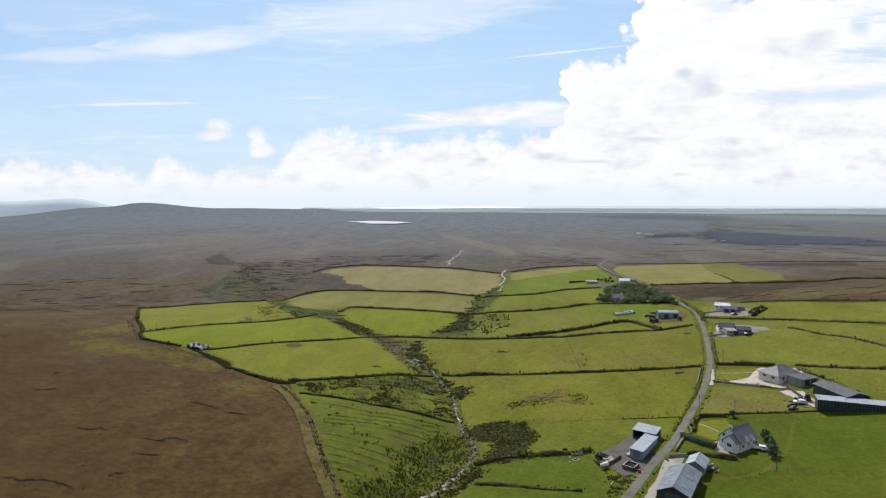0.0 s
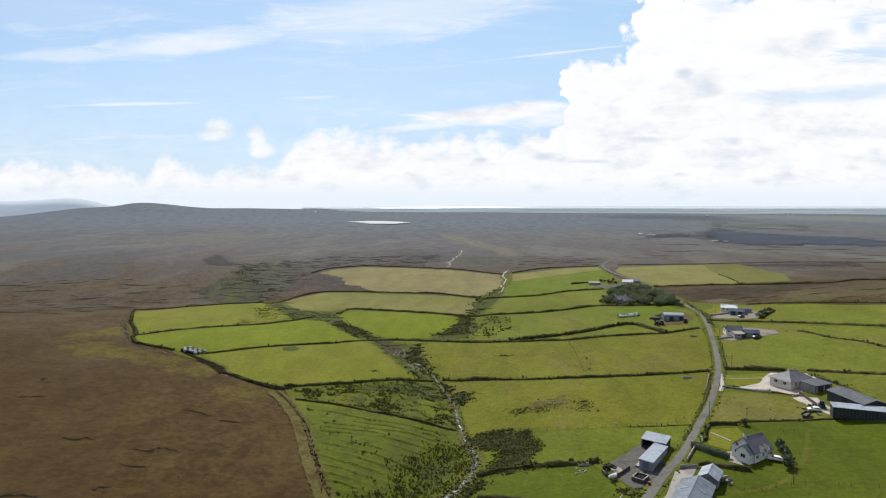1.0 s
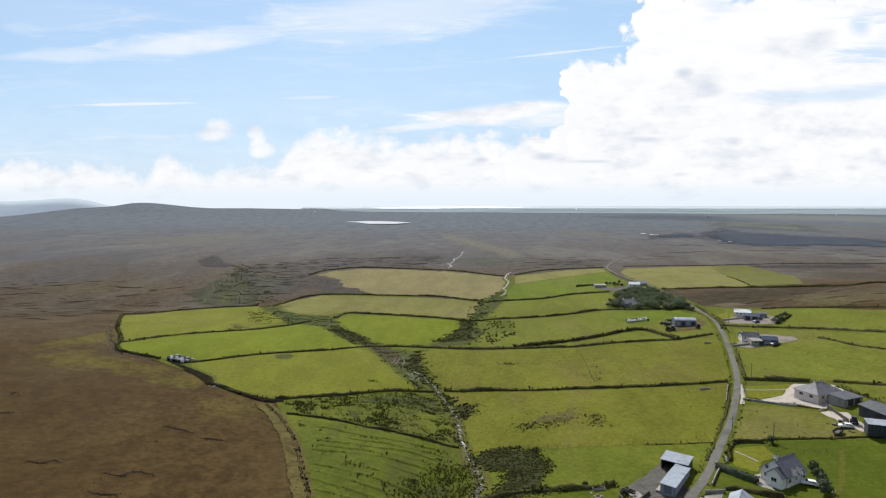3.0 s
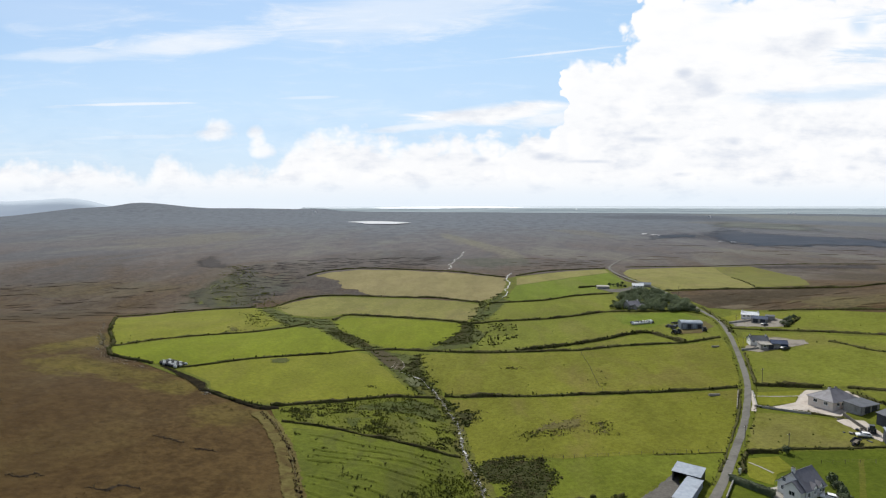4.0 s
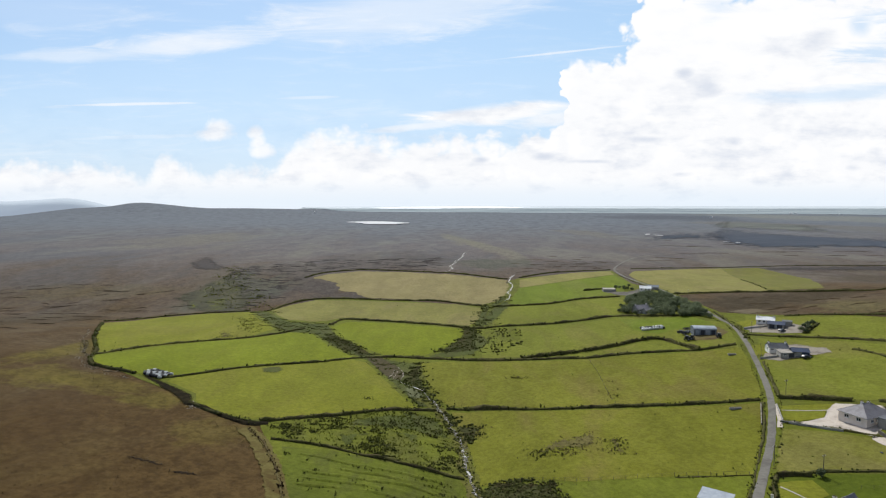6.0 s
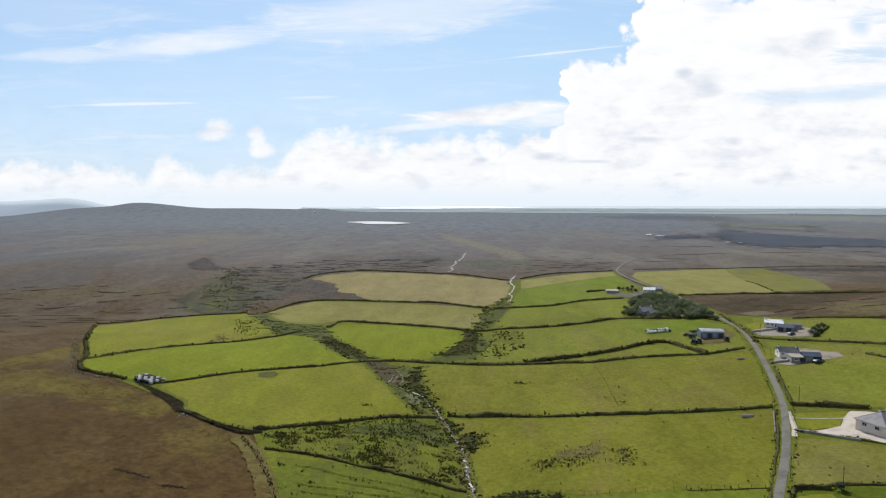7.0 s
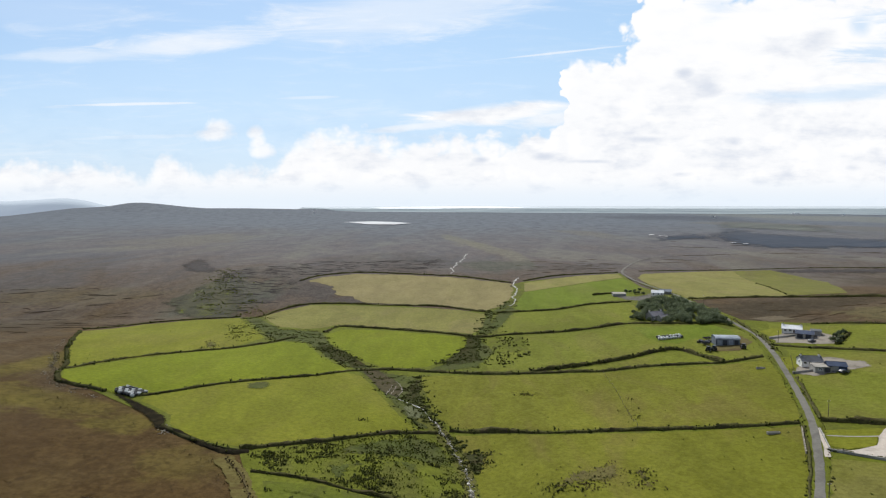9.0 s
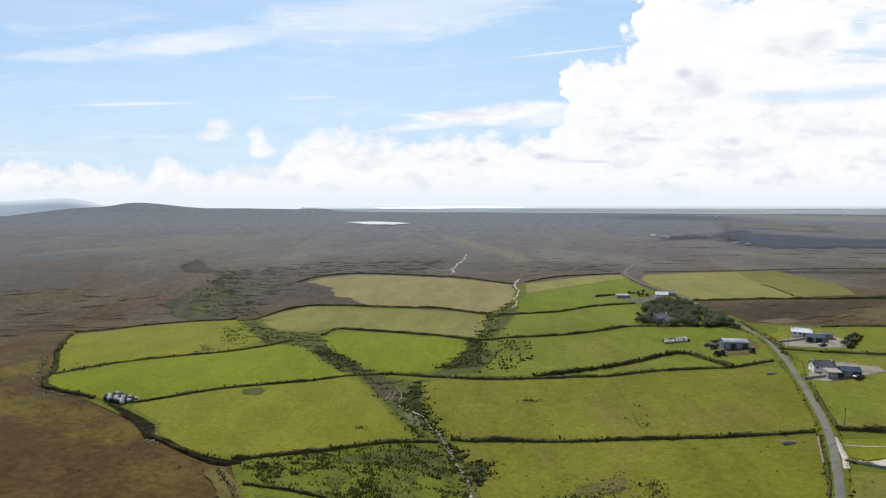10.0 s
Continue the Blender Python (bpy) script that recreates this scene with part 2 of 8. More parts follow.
        d = n.math("ADD", n.math("SQRT", n.math("ADD", n.math("MULTIPLY", du, du), n.math("MULTIPLY", dv, dv))), n.math("MULTIPLY", rag, 2.4))
        shade = n.add("ShaderNodeHueSaturation")
        n.put(shade.inputs["Color"], (*tint, 1))
        n.put(shade.inputs["Value"], n.math("ADD", 0.72, n.math("MULTIPLY", grain, 0.56)))
        colour = n.mix(n.ramp(d, 1.15, 0.45, 0, most), colour, shade.outputs[0])
    shader = n.add("ShaderNodeBsdfPrincipled")
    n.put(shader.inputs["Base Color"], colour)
    shader.inputs["Roughness"].default_value = 0.95
    shader.inputs["Specular IOR Level"].default_value = 0.05
    relief = n.add("ShaderNodeBump")
    relief.inputs["Distance"].default_value = 0.55
    n.put(relief.inputs["Height"], n.math("ADD", n.math("MULTIPLY", n.noise(at, 1 / 3.0, 6, 0.7), 0.5), n.math("ADD", n.math("MULTIPLY", streak, 1.2), n.math("MULTIPLY", mid, 2.0))))
    n.put(shader.inputs["Normal"], relief.outputs[0])
    n.put(n.add("ShaderNodeOutputMaterial").inputs[0], shader.outputs[0])
    return mat


def grass_material(name, a, b, worn, patch=24.0, cover=(0.5, 0.72)):
    """Pasture: fine blades, mown and grazed patches, worn tufts."""
    mat = bpy.data.materials.new(name)
    mat.use_nodes = True
    n = Nodes(mat.node_tree)
    at = n.add("ShaderNodeNewGeometry").outputs["Position"]
    x, y, z = n.split(at)
    fine = n.noise(at, 1 / 1.5, 6, 0.75)
    mid = n.noise(at, 1 / 5.0, 6, 0.68, 0.4)
    broad = n.noise(n.join(x, n.math("MULTIPLY", y, 0.45), 4.0), 1 / 16, 5, 0.6, 0.6)
    wide = n.noise(n.join(x, n.math("MULTIPLY", y, 0.5), 0), 1 / patch, 5, 0.6, 0.7)
    huge = n.noise(at, 1 / 75, 3, 0.5)
    colour = n.mix(n.ramp(mid, 0.3, 0.7), a, b)
    colour = n.mix(n.ramp(wide, *cover, 0, 0.6), colour, worn)
    colour = n.mix(n.ramp(huge, 0.42, 0.62, 0, 0.45), colour, tuple(k * c for k, c in zip((0.90, 0.93, 0.9), a)))
    tuft = n.ramp(n.noise(at, 1 / 1.6, 4, 0.6), 0.64, 0.74, 0, 0.4)
    colour = n.mix(tuft, colour, tuple(0.55 * c for c in a))
    shift = n.add("ShaderNodeHueSaturation")
    n.put(shift.inputs["Color"], colour)
    n.put(shift.inputs["Value"], n.math("MULTIPLY", n.ramp(fine, 0.32, 0.68, 0.80, 1.18), n.ramp(broad, 0.34, 0.66, 0.90, 1.08)))
    shader = n.add("ShaderNodeBsdfPrincipled")
    n.put(shader.inputs["Base Color"], shift.outputs[0])
    shader.inputs["Roughness"].default_value = 0.9
    shader.inputs["Specular IOR Level"].default_value = 0.05
    relief = n.add("ShaderNodeBump")
    relief.inputs["Distance"].default_value = 0.12
    n.put(relief.inputs["Height"], n.math("ADD", n.math("MULTIPLY", mid, 1.5), fine))
    n.put(shader.inputs["Normal"], relief.outputs[0])
    n.put(n.add("ShaderNodeOutputMaterial").inputs[0], shader.outputs[0])
    return mat


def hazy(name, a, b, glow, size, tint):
    """Far country; the haze of bright air is put in as pale colour and glow."""
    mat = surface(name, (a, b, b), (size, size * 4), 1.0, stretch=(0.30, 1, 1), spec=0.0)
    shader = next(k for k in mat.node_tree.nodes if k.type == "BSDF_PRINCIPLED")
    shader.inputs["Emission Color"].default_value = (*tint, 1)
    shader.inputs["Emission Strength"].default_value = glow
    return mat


def feathered(material, width, most=1.0, soft=False):
    """The same cover, thinning out towards its outline."""
    mat = material.copy()
    tree = mat.node_tree
    shader = next(k for k in tree.nodes if k.type == "BSDF_PRINCIPLED")
    end = next(k for k in tree.nodes if k.type == "OUTPUT_MATERIAL")
    n = Nodes(tree, False)
    inset = n.add("ShaderNodeAttribute")
    inset.attribute_name = "inset"
    at = n.add("ShaderNodeNewGeometry").outputs["Position"]
    rough = n.math("MULTIPLY", n.math("SUBTRACT", n.noise(n.scale(at, (1, 0.7, 1)), 1.2 / width, 8, 0.75, 0.5), 0.5), width * 2.7)
    reach = n.math("ADD", inset.outputs["Fac"], rough)
    if soft:
        flecks = n.math("SUBTRACT", n.noise(n.scale(at, (0.7, 0.45, 1)), 5.0 / width, 5, 0.8), 0.5)
        reach = n.math("ADD", reach, n.math("MULTIPLY", flecks, width * 4.0))
    level = width * (1.5 if soft else 0.62)
    fac = n.ramp(reach, level, level + width * 0.02, 0.0, most)
    fac = n.math("MULTIPLY", fac, n.ramp(inset.outputs["Fac"], 0.10 * width, 0.11 * width))
    blend = n.add("ShaderNodeMixShader")
    n.put(blend.inputs[0], fac)
    n.put(blend.inputs[1], n.add("ShaderNodeBsdfTransparent").outputs[0])
    n.put(blend.inputs[2], shader.outputs[0])
    n.put(end.inputs[0], blend.outputs[0])
    return mat


def let_light_through(mat, share, tint):
    """Leaves that glow when the sun stands behind them."""
    n = Nodes(mat.node_tree, False)
    shader = next(k for k in mat.node_tree.nodes if k.type == "BSDF_PRINCIPLED")
    end = next(k for k in mat.node_tree.nodes if k.type == "OUTPUT_MATERIAL")
    through_leaf = n.add("ShaderNodeBsdfTranslucent")
    through_leaf.inputs[0].default_value = (*tint, 1)
    blend = n.add("ShaderNodeMixShader")
    n.put(blend.inputs[0], share)
    n.put(blend.inputs[1], shader.outputs[0])
    n.put(blend.inputs[2], through_leaf.outputs[0])
    n.put(end.inputs[0], blend.outputs[0])


MOOR = moor_material()
LIME = grass_material("bright_pasture", (0.120, 0.127, 0.010), (0.136, 0.143, 0.014), (0.134, 0.126, 0.022), 30, (0.44, 0.64))
MEADOW = grass_material("pasture", (0.108, 0.111, 0.011), (0.134, 0.137, 0.018), (0.132, 0.103, 0.033), 30, (0.46, 0.66))
GREEN = grass_material("fresh_pasture", (0.104, 0.116, 0.013), (0.130, 0.142, 0.020), (0.130, 0.119, 0.030), 24, (0.46, 0.66))
DULL = grass_material("worn_pasture", (0.116, 0.114, 0.020), (0.141, 0.137, 0.033), (0.145, 0.125, 0.048), 20, (0.44, 0.64))
OUTFIELD = grass_material("yellow_green_outfield", (0.110, 0.110, 0.024), (0.132, 0.131, 0.034), (0.124, 0.112, 0.044), 14, (0.42, 0.62))
HAY = grass_material("cut_hay_meadow", (0.172, 0.146, 0.064), (0.198, 0.168, 0.080), (0.150, 0.138, 0.050), 60)
PALE = grass_material("pale_pasture", (0.134, 0.128, 0.033), (0.160, 0.152, 0.048), (0.152, 0.132, 0.054), 26, (0.46, 0.66))
CUT_HAY = grass_material("cut_hay_field", (0.152, 0.144, 0.042), (0.182, 0.170, 0.058), (0.176, 0.150, 0.064), 22, (0.46, 0.66))
DEEP = grass_material("lush_pasture", (0.060, 0.080, 0.006), (0.076, 0.097, 0.009), (0.094, 0.100, 0.014), 34, (0.46, 0.68))
PALE_EARTH = surface("bleached_earth", ((0.150, 0.125, 0.085), (0.200, 0.170, 0.120), (0.095, 0.078, 0.045)), (0.5, 3.0), 0.95, spec=0.05)
BARE_EARTH = surface("bare_brown_earth", ((0.050, 0.042, 0.022), (0.074, 0.062, 0.034), (0.040, 0.038, 0.018)), (0.8, 4.0), 0.95, 0.15, 0.8, spec=0.05)
REED = surface("pale_reeds", ((0.085, 0.092, 0.046), (0.120, 0.126, 0.070), (0.055, 0.062, 0.026)), (0.5, 2.5), 0.95, 0.2, 0.6, spec=0.05)
BROWNRUSH = grass_material("brown_rushes", (0.090, 0.082, 0.024), (0.112, 0.098, 0.034), (0.070, 0.058, 0.026), 6, (0.44, 0.62))
SWARD = grass_material("thick_green_sward", (0.092, 0.122, 0.010), (0.108, 0.140, 0.014), (0.122, 0.134, 0.026), 34, (0.46, 0.68))
AFTERMATH = grass_material("green_aftermath", (0.090, 0.106, 0.010), (0.110, 0.126, 0.015), (0.118, 0.118, 0.026), 26, (0.46, 0.66))
MOWN = grass_material("bright_mown_sward", (0.112, 0.134, 0.006), (0.128, 0.150, 0.009), (0.126, 0.134, 0.014), 34, (0.48, 0.70))
ROUGH = grass_material("rushy_pasture", (0.087, 0.100, 0.010), (0.110, 0.123, 0.015), (0.073, 0.073, 0.020), 12, (0.44, 0.62))
BOGGY = grass_material("boggy_scrub", (0.076, 0.080, 0.014), (0.106, 0.106, 0.022), (0.088, 0.076, 0.030), 9, (0.44, 0.62))
LAWN = grass_material("garden_lawn", (0.126, 0.132, 0.012), (0.145, 0.148, 0.018), (0.136, 0.132, 0.022))
TRACKWAY = grass_material("worn_grass", (0.084, 0.090, 0.011), (0.104, 0.106, 0.018), (0.120, 0.100, 0.030), 8)
RUSHY = grass_material("rush_grown_pasture", (0.072, 0.088, 0.009), (0.094, 0.110, 0.013), (0.066, 0.071, 0.017), 10, (0.44, 0.62))
RUSHBED = grass_material("dark_rush_bed", (0.048, 0.059, 0.013), (0.074, 0.087, 0.020), (0.062, 0.062, 0.022), 7, (0.44, 0.62))
# roof white that holds the sun's glint in its base colour
GLARE_WHITE = surface("white_with_sun_glare", ((0.66, 0.68, 0.70), (0.74, 0.75, 0.77), (0.56, 0.57, 0.58)), (0.8, 3.0), 0.5)
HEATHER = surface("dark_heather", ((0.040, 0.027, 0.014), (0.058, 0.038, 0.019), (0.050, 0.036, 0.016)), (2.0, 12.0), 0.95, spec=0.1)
TUSSOCK = surface("brown_tussock", ((0.092, 0.074, 0.048), (0.120, 0.098, 0.066), (0.100, 0.084, 0.052)), (2.0, 12.0), 0.95, spec=0.05)
BANK = surface("earth_bank", ((0.048, 0.048, 0.016), (0.078, 0.077, 0.026), (0.048, 0.040, 0.021)), (0.8, 5.0), 0.95, 0.25, 0.8, spec=0.05)
SCRUB = surface("dark_rushes", ((0.054, 0.063, 0.018), (0.090, 0.100, 0.029), (0.072, 0.067, 0.030)), (0.6, 6.0), 0.9, 0.0, spec=0.05)
let_light_through(SCRUB, 0.4, (0.085, 0.095, 0.030))
# peat with the ditch's shade in its colour; no depth is dug
SHADED_PEAT = surface("peat_in_ditch_shade", ((0.012, 0.011, 0.008), (0.020, 0.018, 0.012), (0.030, 0.025, 0.015)), (0.8, 5.0), 1.0, 0.1, spec=0.0)
RUSH = surface("green_rushes", ((0.086, 0.097, 0.014), (0.116, 0.128, 0.022), (0.070, 0.074, 0.018)), (0.8, 7.0), 0.9, 0.0, spec=0.05)
let_light_through(RUSH, 0.35, (0.13, 0.15, 0.03))
DRYGRASS = surface("dry_moor_grass", ((0.082, 0.066, 0.026), (0.112, 0.092, 0.040), (0.070, 0.050, 0.026)), (0.8, 6.0), 0.95, 0.2, spec=0.05)
LEAF = surface("tree_leaves", ((0.096, 0.120, 0.066), (0.158, 0.184, 0.108), (0.070, 0.088, 0.054)), (0.7, 4.0), 0.75, vary=0.3, spec=0.2)

let_light_through(LEAF, 0.45, (0.155, 0.19, 0.105))
DARKLEAF = LEAF.copy()
let_light_through(DARKLEAF, 0.25, (0.05, 0.07, 0.02))
BARK = surface("bark", ((0.09, 0.075, 0.06), (0.13, 0.11, 0.09), (0.06, 0.05, 0.045)), (0.2, 1.0), 0.95)
TARMAC = surface("grey_tarmac", ((0.124, 0.118, 0.106), (0.154, 0.147, 0.133), (0.096, 0.091, 0.081)), (0.8, 7.0), 0.9, 0.02, 0.3, spec=0.1)
GRAVEL = surface("pale_gravel", ((0.36, 0.32, 0.28), (0.44, 0.39, 0.345), (0.28, 0.25, 0.22)), (0.5, 5.0), 0.95, 0.05, 0.4)
GRIT = surface("brownish_gravel", ((0.19, 0.17, 0.145), (0.24, 0.215, 0.185), (0.14, 0.125, 0.105)), (0.6, 5.0), 0.95, 0.05, 0.4, spec=0.1)
YARD = surface("grey_yard", ((0.088, 0.082, 0.074), (0.122, 0.114, 0.102), (0.066, 0.061, 0.055)), (0.7, 5.0), 0.95, 0.05, 0.4, spec=0.1)
CONCRETE = surface("concrete", ((0.28, 0.265, 0.24), (0.33, 0.31, 0.28), (0.21, 0.20, 0.18)), (0.6, 4.0), 0.9, 0.02, 0.4, spec=0.1)
RENDER = surface("white_render", ((0.80, 0.79, 0.77), (0.84, 0.83, 0.81), (0.72, 0.70, 0.66)), (0.8, 3.0), 0.85, 0.01, 0.2)
CREAM = surface("cream_render", ((0.68, 0.60, 0.54), (0.73, 0.65, 0.59), (0.60, 0.52, 0.46)), (0.8, 3.0), 0.85, 0.01, 0.2)
GREYWALL = surface("grey_block_wall", ((0.30, 0.29, 0.27), (0.36, 0.35, 0.33), (0.22, 0.21, 0.20)), (0.6, 3.0), 0.9, 0.02, 0.3)
SLATE = surface("grey_roof_slate", ((0.150, 0.146, 0.164), (0.185, 0.180, 0.198), (0.125, 0.120, 0.132)), (0.5, 2.5), 0.6, 0.03, 0.4, vary=0.12, spec=0.2)
STEEL = surface("grey_roof_sheeting", ((0.150, 0.175, 0.215), (0.185, 0.21, 0.25), (0.12, 0.135, 0.16)), (1.2, 4.0), 0.7, spec=0.15)
PALE_STEEL = surface("pale_roof_sheeting", ((0.27, 0.305, 0.36), (0.33, 0.365, 0.42), (0.22, 0.245, 0.28)), (1.2, 4.0), 0.7, spec=0.15)
DARK_STEEL = surface("dark_cladding", ((0.040, 0.045, 0.058), (0.055, 0.060, 0.075), (0.03, 0.032, 0.04)), (1.0, 4.0), 0.5, metal=0.2)
BLUE_STEEL = surface("dark_roof_sheeting", ((0.088, 0.094, 0.108), (0.112, 0.118, 0.132), (0.075, 0.08, 0.09)), (1.0, 4.0), 0.7, spec=0.15)
NAVY_STEEL = surface("navy_blue_sheeting", ((0.040, 0.058, 0.105), (0.058, 0.078, 0.130), (0.034, 0.046, 0.080)), (1.0, 4.0), 0.6, spec=0.2)
SKYLIGHT = surface("translucent_sheet", ((0.19, 0.22, 0.26), (0.22, 0.25, 0.29), (0.16, 0.18, 0.21)), (0.6, 2.0), 0.8, spec=0.15)
GLASS = surface("dark_window_glass", ((0.015, 0.018, 0.022), (0.02, 0.024, 0.03), (0.03, 0.034, 0.04)), (0.5, 2.0), 0.2, spec=0.5)
FRAME = surface("white_window_frame", ((0.75, 0.75, 0.74), (0.8, 0.8, 0.79), (0.7, 0.7, 0.68)), (0.4, 1.0), 0.5)
DOOR = surface("dark_painted_door", ((0.05, 0.035, 0.03), (0.07, 0.05, 0.04), (0.04, 0.03, 0.03)), (0.4, 1.0), 0.5)
TIMBER = surface("weathered_timber", ((0.11, 0.095, 0.075), (0.15, 0.13, 0.10), (0.08, 0.07, 0.055)), (0.1, 1.0), 0.9)
STONE = surface("field_stone", ((0.23, 0.21, 0.17), (0.31, 0.28, 0.23), (0.14, 0.125, 0.10)), (0.3, 1.5), 0.95, vary=0.25, spec=0.05)
WRAP = surface("black_bale_wrap", ((0.02, 0.021, 0.024), (0.03, 0.031, 0.034), (0.04, 0.04, 0.042)), (0.3, 1.2), 0.45, spec=0.3)
PALE_WRAP = surface("white_bale_wrap", ((0.46, 0.48, 0.48), (0.54, 0.55, 0.55), (0.38, 0.40, 0.40)), (0.3, 1.2), 0.4, vary=0.15)
CARPAINT = surface("white_car_paint", ((0.78, 0.78, 0.78), (0.80, 0.80, 0.80), (0.72, 0.72, 0.71)), (0.5, 2.0), 0.2, spec=0.6)
DARKPAINT = surface("dark_car_paint", ((0.03, 0.035, 0.05), (0.035, 0.04, 0.055), (0.05, 0.05, 0.055)), (0.5, 2.0), 0.4, spec=0.4)
REDPAINT = surface("red_machine_paint", ((0.25, 0.03, 0.02), (0.30, 0.04, 0.03), (0.15, 0.04, 0.03)), (0.5, 2.0), 0.4)
RUBBER = surface("tyre_rubber", ((0.02, 0.02, 0.02), (0.03, 0.03, 0.03), (0.04, 0.038, 0.035)), (0.2, 1.0), 0.8)
RIM = surface("grey_wheel_rim", ((0.4, 0.4, 0.41), (0.46, 0.46, 0.47), (0.3, 0.3, 0.3)), (0.2, 1.0), 0.35, metal=0.7)
WATER = surface("stream_water", ((0.030, 0.028, 0.020), (0.07, 0.066, 0.052), (0.46, 0.46, 0.45)), (0.5, 2.2), 0.6, 0.08, 0.8, spec=0.1)
FOAM = surface("white_water_over_stones", ((0.42, 0.42, 0.41), (0.30, 0.29, 0.27), (0.14, 0.13, 0.11)), (0.7, 3.0), 0.5, 0.1, 0.5)
LAKE = surface("lake_water", ((0.03, 0.035, 0.04), (0.035, 0.04, 0.045), (0.04, 0.045, 0.05)), (20, 90), 0.05, spec=0.9)
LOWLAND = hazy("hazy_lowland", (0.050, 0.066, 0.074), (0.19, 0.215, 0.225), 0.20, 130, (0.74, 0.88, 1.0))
# a cloud's shade on the far moor, put into the ground colour
CLOUD_SHADE = surface("far_moor_cloud_shade", ((0.040, 0.050, 0.068), (0.056, 0.065, 0.084), (0.062, 0.068, 0.082)), (18.0, 140.0), 0.95, stretch=(0.7, 0.5, 1), spec=0.05)
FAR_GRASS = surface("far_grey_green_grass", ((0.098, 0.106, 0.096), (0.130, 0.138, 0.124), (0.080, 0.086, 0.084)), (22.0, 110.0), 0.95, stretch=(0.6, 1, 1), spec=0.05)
HOLLOWGRASS = surface("dark_scrub_floor", ((0.034, 0.037, 0.017), (0.056, 0.058, 0.026), (0.046, 0.042, 0.020)), (0.9, 6.0), 1.0, 0.2, spec=0.0)
DARKSOIL = surface("bare_brown_peat", ((0.030, 0.023, 0.017), (0.042, 0.033, 0.024), (0.056, 0.043, 0.030)), (0.6, 4.0), 1.0, 0.1, spec=0.0)
OLIVE = surface("olive_moor_grass", ((0.086, 0.072, 0.022), (0.122, 0.104, 0.036), (0.070, 0.050, 0.018)), (1.2, 7.0), 0.95, 0.2, spec=0.05)
# the sea's mirrored sky brightness is painted pale and given a glow
FAR_SEA = hazy("glowing_far_sea", (0.40, 0.43, 0.45), (0.46, 0.48, 0.50), 0.52, 200, (0.86, 0.93, 1.0))
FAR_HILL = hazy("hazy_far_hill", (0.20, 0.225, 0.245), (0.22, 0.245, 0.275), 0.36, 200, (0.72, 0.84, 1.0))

# ---------------------------------------------------------------- the lie of the land
# terrain
BURN = [(-20.0, 137.5), (-2.5, 172.5), (7.5, 197.5), (8.8, 222.5), (3.8, 250.0), (-2.5, 277.5), (-17.5, 312.5), (-32.5, 350.0), (-47.5, 381.2), (-75.0, 431.2)]
FAR_Y = [375, 525, 625, 875, 1250, 2000, 2625, 3125, 3625, 4250, 4980]
FAR_Z = [1.2, 5.0, 7.5, 9.4, 11.2, 14.4, 18.7, 22.5, 26.0, 38.0, 56.5]
RIDGE_A = [-0.74, -0.69, -0.63, -0.592, -0.537, -0.50, -0.48, -0.454, -0.408, -0.376, -0.316, -0.243, -0.206, -0.169, -0.14]
RIDGE_Z = [-32, -18, 8, 24, 34, 55, 57, 50, 32, 24, 24, 20, 14, -3, 0]


def ease(v, low, high):
    s = np.clip((v - low) / (high - low), 0, 1)
    return s * s * (3 - 2 * s)


def from_line(x, y, line):
    """Distance of points to a polyline."""
    best = np.full(np.shape(x), 1e9)
    for (ax, ay), (bx, by) in zip(line, line[1:]):
        dx, dy = bx - ax, by - ay
        s = np.clip(((x - ax) * dx + (y - ay) * dy) / (dx * dx + dy * dy), 0, 1)
        best = np.minimum(best, np.hypot(x - ax - s * dx, y - ay - s * dy))
    return best


def H(x, y):
    """Height of the ground."""
    x, y = np.asarray(x, float), np.asarray(y, float)
    u = np.clip(x / 125, -1.7, 2.3)
    v = np.clip((y - 312.5) / 125, -1.4, 2.6)
    v = np.where(u < 0, np.minimum(v, 1.4), v)
    near = -1.9 - 0.35 * u + 1.56 * v + 5.13 * u * u + 3.33 * u * v + 0.17 * v * v - 3.49 * u * u * v
    near = 1.25 * near
    a = x / np.maximum(y, 500.0)
    west = 1 - ease(a, -0.250, -0.225)
    far = np.interp(y, FAR_Y, FAR_Z)
    far = far + west * (26 - 0.045 * np.maximum(y - 3625, 0) - far) * (y > 3625)
    far = far + np.interp(a, RIDGE_A, RIDGE_Z) * np.exp(-(((y - 3625) / 620) ** 2))
    far = far + 2.8 * np.sin(x / 240 + 1.0) * np.sin(y / 325) * ease(y, 560, 1100) * (1 - ease(y, 2200, 3200))
    far = far - 8 * (1 - ease(a, -0.2, 0.0)) * (1 - west) * ease(y, 4100, 4900)
    z = near + (far - near) * ease(y, 410 + 75 * ease(u, 0.4, 0.9), 700 + 75 * ease(u, 0.4, 0.9))
    d = from_line(x, y, BURN)
    z = z - 4.5 * np.exp(-((d / 16) ** 2)) * (1 - 0.55 * ease(y, 256, 300))
    z = z + 0.4 * np.sin(x / 21 + 0.5) * np.sin(y / 16) * (1 - ease(y, 375, 600))
    return z


# end terrain


def gz(x, y):
    return float(H(x, y)) + 0.2


def mesh_object(name, verts, faces, material, parent=None, smooth=True):
    me = bpy.data.meshes.new(name)
    me.from_pydata([tuple(map(float, v)) for v in verts], [], faces)
    if smooth:
        me.polygons.foreach_set("use_smooth", [True] * len(me.polygons))
    me.materials.append(material)
    ob = new(name, me)
    ob.parent = parent
    return ob


